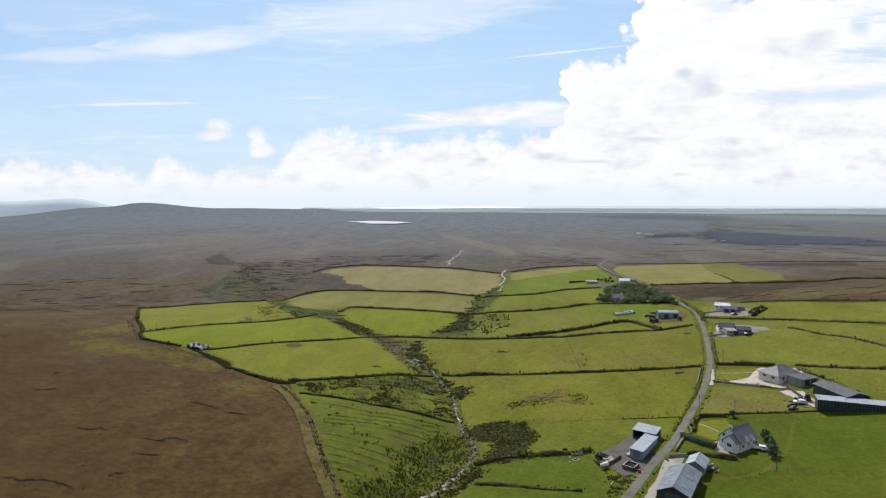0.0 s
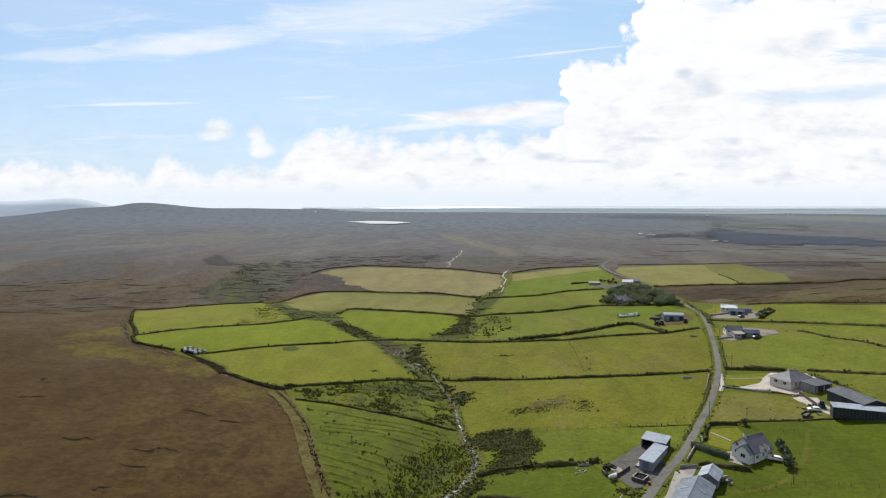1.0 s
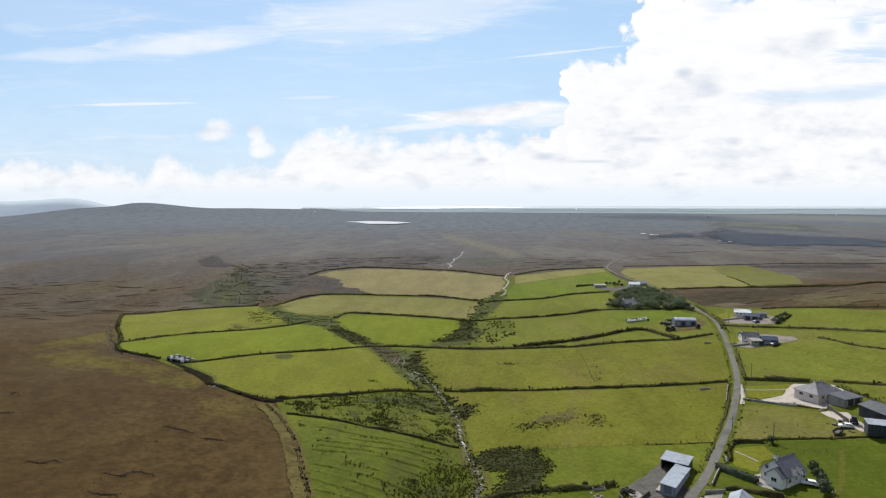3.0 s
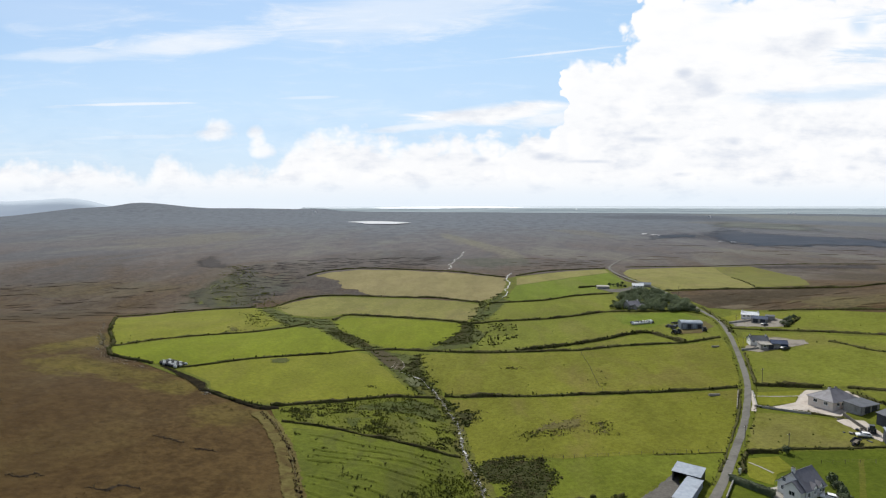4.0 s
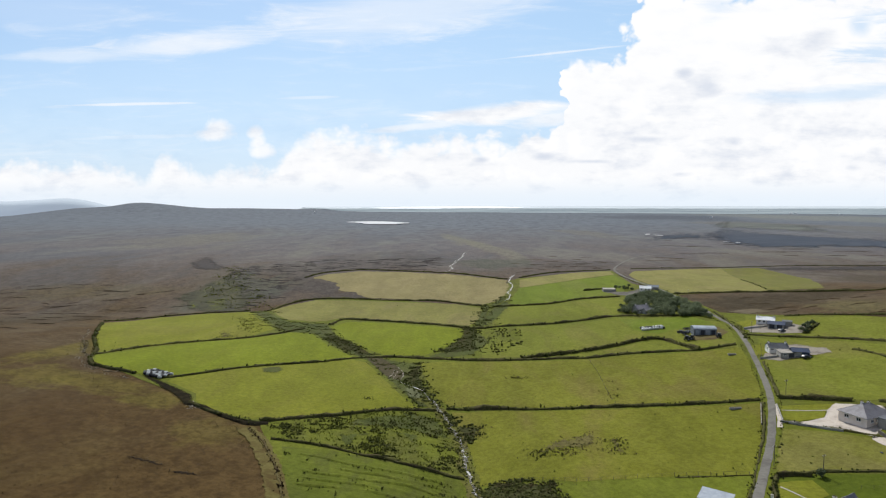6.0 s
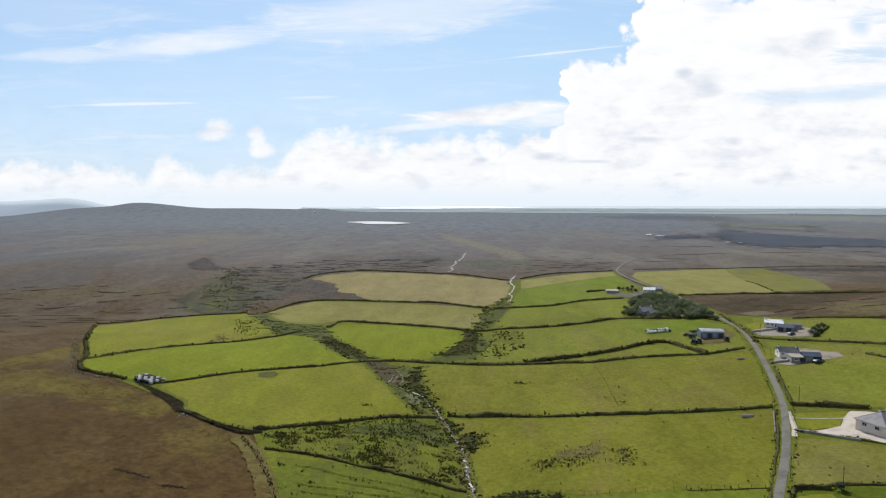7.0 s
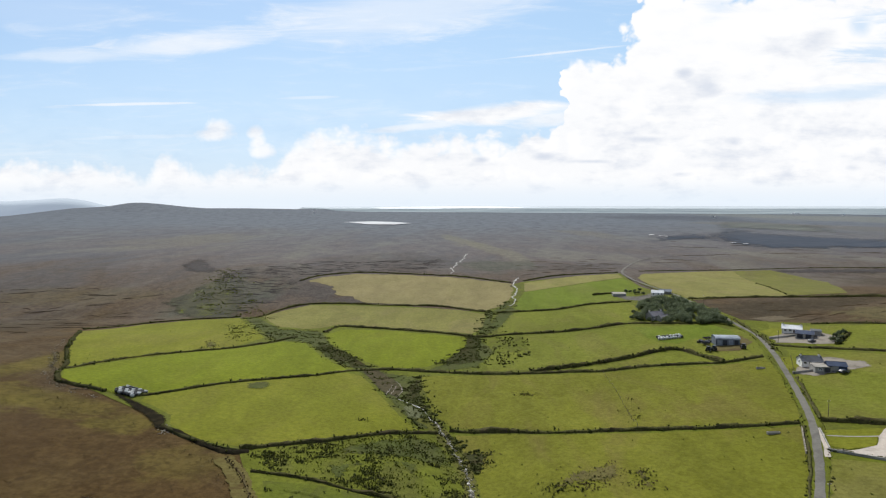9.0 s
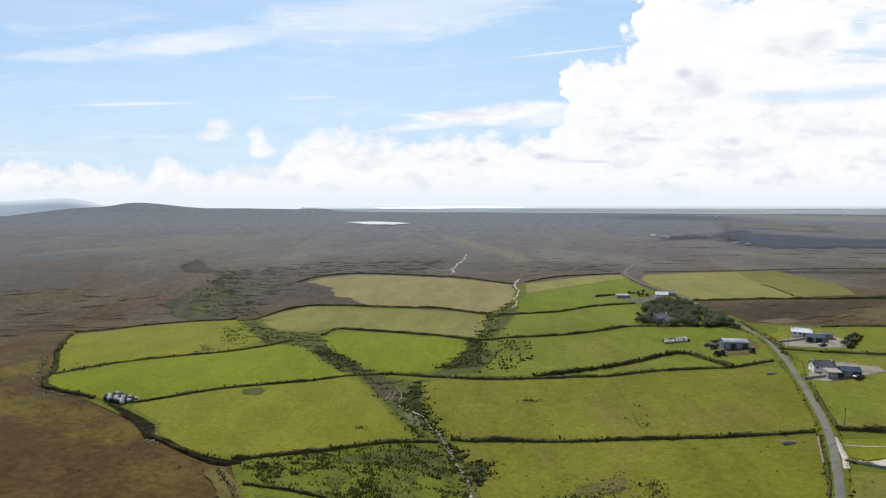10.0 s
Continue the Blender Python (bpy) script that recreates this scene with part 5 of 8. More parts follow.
def bank(line, width=1.8, tall=0.9, growth=1.0, label="dark overgrown earth bank between pastures", grow=None, size=0.55, name="field_bank", earth=None):
    """An earth bank along a line with brambles and rushes on it."""
    BANK_COUNT[0] += 1
    seed = BANK_COUNT[0]
    rnd = np.random.RandomState(seed)
    p = curve_points(line, 1.6)
    nn = normals(p)
    ob = new(name)
    x0, y0 = p[len(p) // 2]
    ob.empty_display_size = 0.5
    tagged(ob, label, "bank", "field banks")
    prof = [(-0.62, -0.25), (-0.40, 0.55), (-0.15, 0.95), (0.15, 1.0), (0.40, 0.6), (0.62, -0.25)]
    verts, faces = [], []
    wob = np.array([noise.noise((i * 0.21, seed * 7.7, 0.0)) for i in range(len(p))])
    for i in range(len(p)):
        for c, h in prof:
            q = p[i] + nn[i] * (c * 0.85 * width * (1 + 0.6 * wob[i]) + rnd.uniform(-0.25, 0.25) + wob[i] * 0.6)
            k = 0.75 * tall * (1 + 0.8 * wob[i]) * max(h, 0) * rnd.uniform(0.5, 1.35) + min(h, 0)
            verts.append((q[0], q[1], float(H(q[0], q[1])) + 0.2 + k))
    k = len(prof)
    for i in range(len(p) - 1):
        for c in range(k - 1):
            a = i * k + c
            faces.append((a, a + 1, a + k + 1, a + k))
    mesh_object("bank", verts, faces, earth or (BANK if grow is not HEATHER else DRYGRASS), ob)
    n = int(len(p) * 4.2 * growth)
    if n:
        pick = rnd.randint(0, len(p), n)
        keep = np.array([noise.noise((j * 0.09, seed * 3.3, 5.0)) > -0.35 for j in pick])
        pick = pick[keep]
        off = rnd.normal(0, 0.24 * width, len(pick))
        pos = p[pick] + nn[pick] * off[:, None] + rnd.uniform(-0.8, 0.8, (len(pick), 2))
        g = scatter("growth", pos, np.clip(rnd.lognormal(-0.65, 0.5, len(pick)), 0.2, 1.7) * size, 0.9, grow or SCRUB, BLOBS[:3] + TUFTS, ob, 0.15 + 0.35 * tall, seed)
        tagged(g, "brambles, rushes and heather", kind="stuff")
    return ob


bank([(-198.6, 397.4), (-173.4, 344.7), (-158.8, 320.6), (-145.7, 292.7), (-138.5, 289.0), (-129.7, 287.2), (-124.0, 285.6)], 1.7, 1.0, 1.2, "dark overgrown bank along the moor", size=0.55, earth=HOLLOWGRASS)
bank([(-91.2, 258.4), (-87.2, 255.4), (-79.3, 250.6), (-70.2, 247.2), (-63.1, 246.2)], 1.5, 0.9, 1.2, "dark overgrown bank along the moor", size=0.5, earth=HOLLOWGRASS)
bank([(-203.8, 408.7), (-190.5, 452.0), (-167.8, 470.7), (-139.4, 478.2)], 1.2, 0.7, 0.8)
bank([(-151.8, 307.5), (-143.6, 332.4), (-127.6, 356.9), (-109.7, 375.3), (-93.0, 393.6), (-84.2, 408.0)], 1.6, 0.9)
bank([(-73.5, 429.9), (-66.6, 442.5), (-50.2, 435.7), (-33.5, 428.8), (-5.4, 415.6), (17.2, 403.3), (32.5, 406.2), (63.0, 408.3), (83.0, 413.9), (103.7, 420.0), (128.4, 411.6), (155.9, 403.7)], 2.2, 1.3, 1.2)
bank([(-111.6, 285.4), (-104.9, 292.6), (-90.5, 308.9), (-73.1, 321.3), (-56.8, 330.9), (-45.8, 341.4), (-38.4, 345.8)], 1.5, 0.9)
bank([(-90.7, 257.3), (-86.3, 255.4), (-81.2, 252.4), (-72.3, 246.8), (-65.8, 244.1), (-59.8, 245.5)], 2.4, 0.6, 0.5, "peaty ditch side along the pasture, darkened for shade", size=0.4, earth=SHADED_PEAT)
bank([(-62.9, 246.7), (-52.9, 251.9), (-39.5, 257.2), (-25.8, 264.9), (-11.3, 273.9), (-4.9, 276.4)], 1.8, 1.1, 1.1)
bank([(-0.5, 278.3), (11.8, 274.5), (29.3, 269.5), (54.2, 268.3), (73.9, 266.6), (90.8, 265.1), (112.7, 264.2)], 1.9, 1.1, 1.1)
bank([(-39.9, 345.0), (-27.3, 348.6), (-7.6, 339.8), (14.3, 333.5), (36.0, 333.1), (54.8, 334.1), (67.2, 333.9), (86.8, 337.6), (108.2, 335.9), (119.4, 333.8), (137.9, 336.0)], 2.2, 1.1, 1.2)
bank([(36.3, 335.8), (56.1, 341.9), (69.7, 346.4), (83.7, 351.2), (98.7, 358.2), (109.0, 359.5), (115.0, 347.1), (119.4, 333.8)], 2.2, 1.6, 1.6, "thick dark hedge on an earth bank", size=0.8)
bank([(-125.7, 476.7), (-118.0, 500.9), (-100.3, 517.7), (-68.5, 513.5), (-39.2, 503.1), (-11.1, 497.7), (7.2, 486.3), (24.5, 471.1)], 2.0, 1.1, 1.0)
bank([(32.9, 466.8), (50.3, 467.2), (72.1, 468.5), (96.0, 479.7), (124.6, 483.7)], 2.0, 1.2, 1.2)
bank([(-129.8, 612.7), (-114.8, 640.1), (-81.2, 655.9), (-38.2, 645.9), (-8.2, 636.3), (20.6, 618.0), (47.1, 591.7), (55.4, 587.0)], 1.8, 1.0, 0.8, "low heathery bank at the moor's edge")
bank([(66.4, 593.6), (95.0, 618.9), (125.9, 630.7), (161.1, 643.3)], 1.6, 0.9, 0.7, "low heathery bank at the moor's edge")
bank([(-55.6, 233.3), (-49.0, 233.1), (-37.7, 231.0), (-26.4, 226.4), (-15.5, 223.1), (-7.1, 221.1), (4.4, 220.2)], 1.2, 0.8, 1.3, "old turf bank across rushy pasture", size=0.4)
bank([(-64.5, 239.8), (-56.8, 229.4), (-49.2, 214.3), (-43.2, 198.6), (-38.2, 183.2), (-34.2, 172.1), (-30.2, 162.7), (-26.6, 155.7)], 0.7, 0.3, 1.8, "tussocky old bank between moor and pasture", HEATHER, 0.4)
bank([(9.8, 184.8), (16.9, 186.5), (25.7, 186.0), (34.3, 185.2), (41.4, 185.7), (46.2, 186.5)], 2.0, 1.3, 1.4, "thick dark hedge bank by the stream", size=0.6)
bank([(9.1, 170.7), (15.2, 167.3), (25.8, 163.7), (37.7, 161.5)], 1.5, 0.8, 0.9, size=0.4)
bank([(151.4, 353.1), (161.3, 342.7), (174.8, 332.1), (188.9, 319.2), (201.6, 302.7), (214.2, 282.1)], 2.2, 1.0, 1.0)
bank([(187.7, 384.5), (201.4, 376.8), (215.7, 365.4), (232.7, 350.3), (247.7, 327.1)], 2.0, 0.9, 0.8)
bank([(175.5, 308.5), (178.3, 301.1), (180.2, 290.4), (185.6, 278.0), (187.2, 265.5), (188.7, 247.7)], 1.6, 0.6, 0.9, "broken bushy bank across a pasture")
bank([(119.8, 264.6), (130.2, 259.8), (139.5, 254.6)], 2.2, 1.7, 1.6, "dense dark hedge beside the bungalow garden", size=0.6)
bank([(146.4, 250.9), (155.7, 242.6), (162.8, 236.4), (175.7, 227.3)], 1.8, 0.9, 1.0)
bank([(163.9, 483.5), (197.3, 477.7), (222.8, 466.2), (255.7, 448.3), (275.0, 433.1), (333.0, 440.9)], 2.2, 1.2, 0.9, "dark heathery bank across the moor")
bank([(62.5, 211.8), (72.8, 211.6), (84.1, 210.7)], 0.45, 0.15, 0.35, "low green hedge line across a pasture")
bank([(252.0, 566.0), (240.0, 520.0), (227.0, 477.0)], 0.8, 0.3, 0.6, "low dark bank between two far fields")
bank([(186.1, 658.1), (246.3, 673.2), (329.2, 690.7), (412.1, 701.4), (525.7, 697.4)], 1.5, 0.5, 0.5, "long dark bank across the moor")
bank([(109.5, 244.0), (117.1, 237.6), (121.7, 233.5), (128.6, 225.5)], 1.0, 0.6, 1.6, "low clipped shrubs along a garden wall", size=0.42)
bank([(89.8, 210.1), (101.6, 209.2), (110.5, 207.5), (118.9, 205.2), (127.5, 203.6)], 1.2, 0.5, 1.0, "low overgrown bank between paddocks", size=0.4)
bank([(144.3, 245.6), (145.6, 237.1), (146.5, 227.9), (146.2, 217.7), (146.7, 206.7)], 1.4, 0.5, 1.0, "row of scattered bushes on a low bank", size=0.6)
bank([(112.4, 261.7), (99.9, 237.3), (85.7, 212.8), (76.3, 198.3)], 0.9, 0.4, 0.9, "weedy low bank along the lane", size=0.35)
bank([(135.9, 306.2), (125.2, 278.0), (120.1, 265.4)], 1.4, 0.7, 0.9, "weedy low bank along the lane", size=0.4)
bank([(160.2, 410.0), (157.0, 385.8), (153.5, 363.8), (147.2, 342.4)], 1.6, 0.8, 1.2, "bushy bank along the lane", size=0.6)
bank([(73.8, 181.0), (77.8, 179.1), (80.3, 177.2), (85.7, 174.4)], 1.6, 1.2, 1.8, "dark low hedge across the garden grass", size=0.5)
bank([(89.0, 209.2), (85.4, 203.3), (82.3, 196.6)], 1.5, 1.2, 2.0, "dark garden hedge by the lane", size=0.55)
bank([(89.3, 209.1), (94.0, 209.1), (97.8, 207.5)], 1.6, 1.4, 2.2, "dark bushy garden hedge", size=0.6)


bank([(106.5, 513.9), (114.5, 516.7), (123.5, 519.4)], 1.4, 1.2, 1.6, "dark windbreak hedge beside the pale building", size=0.6)


bank([(174.4, 342.5), (181.4, 348.9), (190.2, 357.7)], 1.5, 1.2, 2.0, "dark bushy hedge at the end of a gravel yard", size=0.7)


def clipped_hedge(line, width, tall, label):
    ob = new("clipped_hedge")
    tagged(ob, label, "hedge")
    p = curve_points(line, 0.8)
    nn = normals(p)
    rnd = np.random.RandomState(5)
    prof = [(-0.5, -0.3), (-0.52, 0.5), (-0.42, 0.95), (0, 1.0), (0.42, 0.95), (0.52, 0.5), (0.5, -0.3)]
    verts = []
    for i in range(len(p)):
        for c, h in prof:
            q = p[i] + nn[i] * (c * width + rnd.uniform(-0.08, 0.08))
            verts.append((q[0], q[1], float(H(q[0], q[1])) + 0.2 + h * tall + rnd.uniform(-0.06, 0.06)))
    k = len(prof)
    faces = [(i * k + c, i * k + c + 1, i * k + c + k + 1, i * k + c + k) for i in range(len(p) - 1) for c in range(k - 1)]
    faces += [tuple(range(k)), tuple(range(len(verts) - k, len(verts)))[::-1]]
    mesh_object("hedge_body", verts, faces, LEAF, ob)
    pick = rnd.randint(0, len(p), len(p) * 26)
    pos = p[pick] + nn[pick] * rnd.uniform(-0.42, 0.42, (len(pick), 1)) * width + rnd.uniform(-0.4, 0.4, (len(pick), 2))
    tagged(scatter("leaves", pos, rnd.uniform(0.12, 0.25, len(pick)), 0.8, LEAF, BLOBS, ob, 0.15 + tall, 4), kind="stuff")


clipped_hedge([(77.1, 193.2), (80.0, 188.0), (83.3, 182.9)], 1.6, 1.5, "long clipped dark green hedge beside a lawn")


def fence(line, label, gap=3.0, tall=1.1):
    """Posts with two wires."""
    ob = new("wire_fence")
    tagged(ob, label, "fence", "wire fences")
    p = curve_points(line, gap)
    me = None
    for x, y in p:
        if me is None:
            post = part("post", box(0, 0, -0.4, 0.09, 0.09, tall + 0.3), TIMBER, ob)
            me = post.data
        else:
            post = new("post", me)
            post.parent = ob
        post.matrix_local = pose(x, y, gz(x, y), random.uniform(-4, 4), random.uniform(-4, 4), random.uniform(0, 90))
    for h in (0.55, 1.0):
        bm = bmesh.new()
        for (ax, ay), (bx, by) in zip(p, p[1:]):
            rod((ax, ay, gz(ax, ay) + h), (bx, by, gz(bx, by) + h), 0.012, bm, sides=3)
        part("wire", bm, TIMBER, ob)


fence([(17.6, 217.0), (35.1, 211.5), (55.2, 212.5), (69.3, 212.8), (82.7, 211.1)], "post and wire fence across a pasture")
fence([(104.8, 198.4), (110.7, 197.2), (118.0, 195.4)], "post and wire fence beside the white house")
fence([(74.4, 164.8), (83.3, 164.0), (91.7, 165.1), (102.8, 162.9), (116.9, 157.3)], "post and wire fence in a lush field")
fence([(66.5, 330.2), (65.2, 306.2), (62.5, 280.7), (62.4, 270.9)], "faint wire fence across the sheep pasture", 4.0)
fence([(147.2, 330.7), (136.7, 309.4)], "timber fence at a garden edge", 2.0)

# ---------------------------------------------------------------- yards, lawns, paths


def yard(poly, material, label, name="yard", lift=0.27, edge=0.25):
    soft = edge >= 0.6
    ob = draped(name, ragged(poly, 2.0, edge, len(poly) + 3), feathered(material, 1.0) if soft else material, lift, 1.0 if soft else 3.0, inset=soft)
    return tagged(ob, label, name, kind="structure")


yard([(48.7, 185.4), (55.0, 191.5), (59.7, 196.0), (64.9, 200.1), (63.4, 188.6), (66.5, 181.4), (63.1, 176.4), (53.4, 167.6), (50.6, 170.0), (48.3, 175.3)], YARD, "dark gravel farm yard beside the lane", edge=0.6)
yard([(65.8, 177.5), (73.3, 180.2), (68.4, 171.9), (59.8, 162.3), (50.0, 147.5), (45.8, 143.7), (55.6, 160.8), (61.1, 168.7)], CONCRETE, "pale concrete apron beside the barn")
yard([(110.3, 245.2), (115.5, 238.9), (122.1, 233.3), (128.3, 225.0), (132.7, 221.7), (130.8, 209.0), (127.6, 206.9), (126.4, 216.8), (125.7, 224.8), (143.9, 238.0), (144.4, 247.3), (133.3, 253.9), (129.0, 250.6), (123.1, 243.3), (114.8, 242.1)], GRAVEL, "pale gravel drive around the bungalow")
yard([(115.4, 260.4), (115.9, 258.0), (110.2, 244.6), (107.6, 239.6), (106.2, 240.2), (110.6, 248.6)], GRAVEL, "pale gravel entrance beside the lane")
yard([(157.6, 369.5), (166.2, 374.3), (179.7, 375.1), (184.5, 354.0), (175.5, 342.6), (166.5, 347.0), (154.7, 357.0)], GRIT, "gravel yard in front of a bungalow", edge=1.0)
yard([(137.2, 309.2), (142.9, 304.1), (156.6, 307.9), (167.0, 307.0), (168.0, 314.4), (163.4, 321.4), (155.6, 330.5), (141.2, 315.8)], GRIT, "gravel yard round a roadside house", edge=1.0)
yard([(121.6, 352.1), (134.6, 347.8), (147.2, 361.4), (147.8, 376.8), (134.5, 374.8)], DRYGRASS, "bare worn ground in front of a farm shed", edge=0.8)
yard([(116.3, 510.5), (135.2, 501.7), (150.4, 513.9), (153.5, 493.3), (140.4, 479.4), (125.1, 489.3)], YARD, "farm yard behind the copse", edge=0.8)
yard([(87.4, 205.6), (96.6, 205.4), (96.2, 200.3), (95.6, 196.7), (90.3, 194.5), (86.2, 188.2), (82.3, 194.2)], LAWN, "sunlit mown garden lawn", "lawn")
yard([(116.2, 257.2), (123.3, 255.5), (133.1, 254.0), (127.9, 249.3), (122.7, 243.5), (114.7, 242.9), (111.6, 246.2)], LAWN, "sunlit mown garden lawn", "lawn")
yard([(143.7, 332.7), (148.0, 330.8), (143.0, 317.4), (136.8, 314.5)], LAWN, "small sunlit garden lawn", "lawn")
yard([(159.8, 381.3), (167.2, 384.4), (171.1, 381.0), (165.3, 370.6), (158.3, 368.9)], LAWN, "small sunlit garden lawn", "lawn")
tagged(ribbon("path", [(86.8, 203.0), (88.3, 199.4), (89.7, 195.0)], 0.5, CONCRETE, 0.36, 1.0), "narrow pale garden path", "path", kind="structure")
tagged(ribbon("path", [(114.6, 252.9), (121.0, 250.5), (127.6, 248.7)], 0.6, CONCRETE, 0.36, 1.0), "narrow pale garden path", "path", kind="structure")
tagged(ribbon("track", [(72.6, 164.4), (80.2, 163.9), (88.1, 165.8), (94.4, 170.1), (101.7, 177.0), (109.3, 188.2), (116.1, 198.6)], 1.5, TRACKWAY, 0.20, 1.5, edge=0.2), "worn grassy track across a lush field", "track", kind="structure")
for line in ([(-22.8, 330.2), (-19.7, 318.9), (-21.1, 306.8)], [(-24.2, 324.9), (-25.7, 310.0)], [(-22.5, 323.7), (-23.9, 311.2)], [(-20.8, 306.5), (-14.0, 299.5), (-10.2, 295.0), (-7.7, 287.5), (-5.6, 283.0)]):
    tagged(ribbon("stream_thread", meander(line, 1.5, 0.5, 4), 0.28, GRIT if line[0][0] < -22 else FOAM, 0.34, 0.8, edge=0.1, rough=1.2), "thin bright thread of the stream", "stream", kind="structure")
tagged(ribbon("stream_thread", meander([(-198.5, 544.6), (-202.2, 561.5), (-203.1, 578.9), (-197.6, 587.9), (-191.9, 596.9), (-197.1, 628.1), (-203.6, 644.5)], 4.0, 2.0, 8), [0.8, 1.6, 0.7, 1.4, 0.6], REED, 0.3, 1.5, edge=0.5, rough=1.3), "pale reedy rill in a boggy hollow", "stream", kind="structure")


def low_wall(line, tall, thick, material, label):
    ob = new("garden_wall")
    tagged(ob, label, "wall", "garden walls")
    p = curve_points(line, 1.5)
    for (ax, ay), (bx, by) in zip(p, p[1:]):
        z = min(gz(ax, ay), gz(bx, by))
        m = math.degrees(math.atan2(by - ay, bx - ax))
        part("wall_block", box((ax + bx) / 2, (ay + by) / 2, z - 0.4, math.hypot(bx - ax, by - ay) - 0.01, thick, tall + 0.4, turn=m, bevel=0.02), material, ob)


low_wall([(67.8, 179.2), (70.5, 179.1), (73.0, 179.1)], 1.1, 0.25, CONCRETE, "pale block wall beside the barn")
low_wall([(71.3, 183.1), (74.6, 188.1), (77.4, 192.2)], 0.9, 0.25, GREYWALL, "low grey wall along the lane")
low_wall([(115.5, 258.2), (110.2, 244.5)], 0.6, 0.3, GREYWALL, "low grey roadside garden wall")
low_wall([(109.3, 244.0), (115.3, 238.3), (122.0, 232.0)], 0.7, 0.25, GREYWALL, "low grey wall beside a gravel drive")
low_wall([(155.8, 364.5), (164.8, 364.8), (172.0, 365.9)], 1.0, 0.3, GREYWALL, "grey block wall in front of a bungalow")
low_wall([(136.6, 310.6), (142.0, 310.4), (146.0, 310.9)], 1.0, 0.3, GREYWALL, "grey roadside wall at a house")
low_wall([(110.8, 259.7), (102.6, 243.3)], 0.8, 0.35, STONE, "low stone wall along the lane")
for px_, py_ in ((77.3, 194.1), (81.3, 196.8)):
    pier = thing("gate_pier", px_, py_, 30, "white rendered gate pier beside the lane", "gate pier", "gate piers")
    part("pier", box(0, 0, -0.3, 0.5, 0.5, 1.6, bevel=0.03), RENDER, pier)
    part("cap", box(0, 0, 1.3, 0.66, 0.66, 0.16, bevel=0.05), CONCRETE, pier)


# ---------------------------------------------------------------- the near farm
barn = thing("barn", 62.9, 158.4, 58, "dark-walled barn under grey ribbed roof sheeting", "barn")
gabled(barn, 16.6, 8.0, 3.1, 4.9, DARK_STEEL, STEEL, 13, skylights=5)
part("sliding_door", box(-8.36, 0, 0, 0.1, 3.8, 3.0, bevel=0.02), BLUE_STEEL, barn)
annex = thing("barn_annex", 72.4, 170.0, 57, "small pale-roofed outbuilding behind the barn", "outbuilding")
gabled(annex, 7.0, 4.8, 2.5, 3.9, GREYWALL, PALE_STEEL, 7)
doorway(annex, 0.6, 2.52, 1.1, 2.0, 180)

shed = thing("long_shed", 62.3, 185.3, 54, "long low shed with a pale metal roof", "shed")
lean_to(shed, 0, 0, 14.6, 3.8, 2.6, 2.35, PALE_STEEL, PALE_STEEL, 14)
part("concrete_step", box(-1.5, 2.6, -0.6, 10.5, 1.4, 0.75, bevel=0.03), CONCRETE, shed)
part("door", box(-7.28, 0, 0.1, 0.08, 2.0, 2.2, bevel=0.02), STEEL, shed)
back = thing("open_shed", 66.3, 195.0, -37, "open-fronted shed with a grey sloping roof", "shed")
lean_to(back, 0, 0, 7.4, 5.0, 3.3, 2.5, DARK_STEEL, PALE_STEEL, 8, open_front=True)
for dx in (-3.5, 0, 3.5):
    part("post", box(dx, -2.35, -0.5, 0.2, 0.2, 2.95), TIMBER, back)

pen = thing("concrete_pen", 54.8, 174.2, 50, "square concrete pen with dark tyres inside", "pen")
# walls coloured dark for their shaded sides, pale slabs added as sunlit tops
for sx, sy, lx, ly in ((-1.9, 0, 0.25, 3.4), (1.9, 0, 0.25, 3.4), (0, -1.6, 4.0, 0.25), (0, 1.6, 4.0, 0.25)):
    part("pen_wall", box(sx, sy, -0.6, lx, ly, 1.6, bevel=0.03), YARD, pen)
    part("lit_top", box(sx, sy, 1.0, lx + 0.06, ly + 0.06, 0.1, bevel=0.02), CONCRETE, pen)
part("pen_floor", box(0, 0, -0.3, 3.6, 3.0, 0.4), YARD, pen)


def torus(bm, centre, big, small, turn, n=14, k=6):
    rows = []
    for i in range(n):
        a = math.tau * i / n
        ring = []
        for j in range(k):
            b = math.tau * j / k
            r = big + small * math.cos(b)
            ring.append(bm.verts.new(turn @ Vector((r * math.cos(a), r * math.sin(a), small * math.sin(b))) + Vector(centre)))
        rows.append(ring)
    for i in range(n):
        for j in range(k):
            bm.faces.new((rows[i][j], rows[(i + 1) % n][j], rows[(i + 1) % n][(j + 1) % k], rows[i][(j + 1) % k]))
    return bm


def old_tyre(x, y, z, tilt, label="worn black tractor tyre lying in the pen"):
    ob = thing("tyre", x, y, random.uniform(0, 90), label, "tyre", "old tyres", z)
    part("tread", torus(bmesh.new(), (0, 0, 0.2), 0.5, 0.2, Matrix.Rotation(radians(tilt), 3, "X")), RUBBER, ob, smooth=True)


PX_, PY_ = 54.8, 174.2
for dx, dy, tilt, up in ((-0.7, 0.3, 0, 0.15), (0.6, 0.6, 8, 0.2), (0.5, -0.7, 20, 0.25), (-0.5, -0.6, 0, 0.15), (0.1, 0.2, 12, 0.5)):
    old_tyre(PX_ + dx, PY_ + dy, gz(PX_, PY_) + up, tilt)


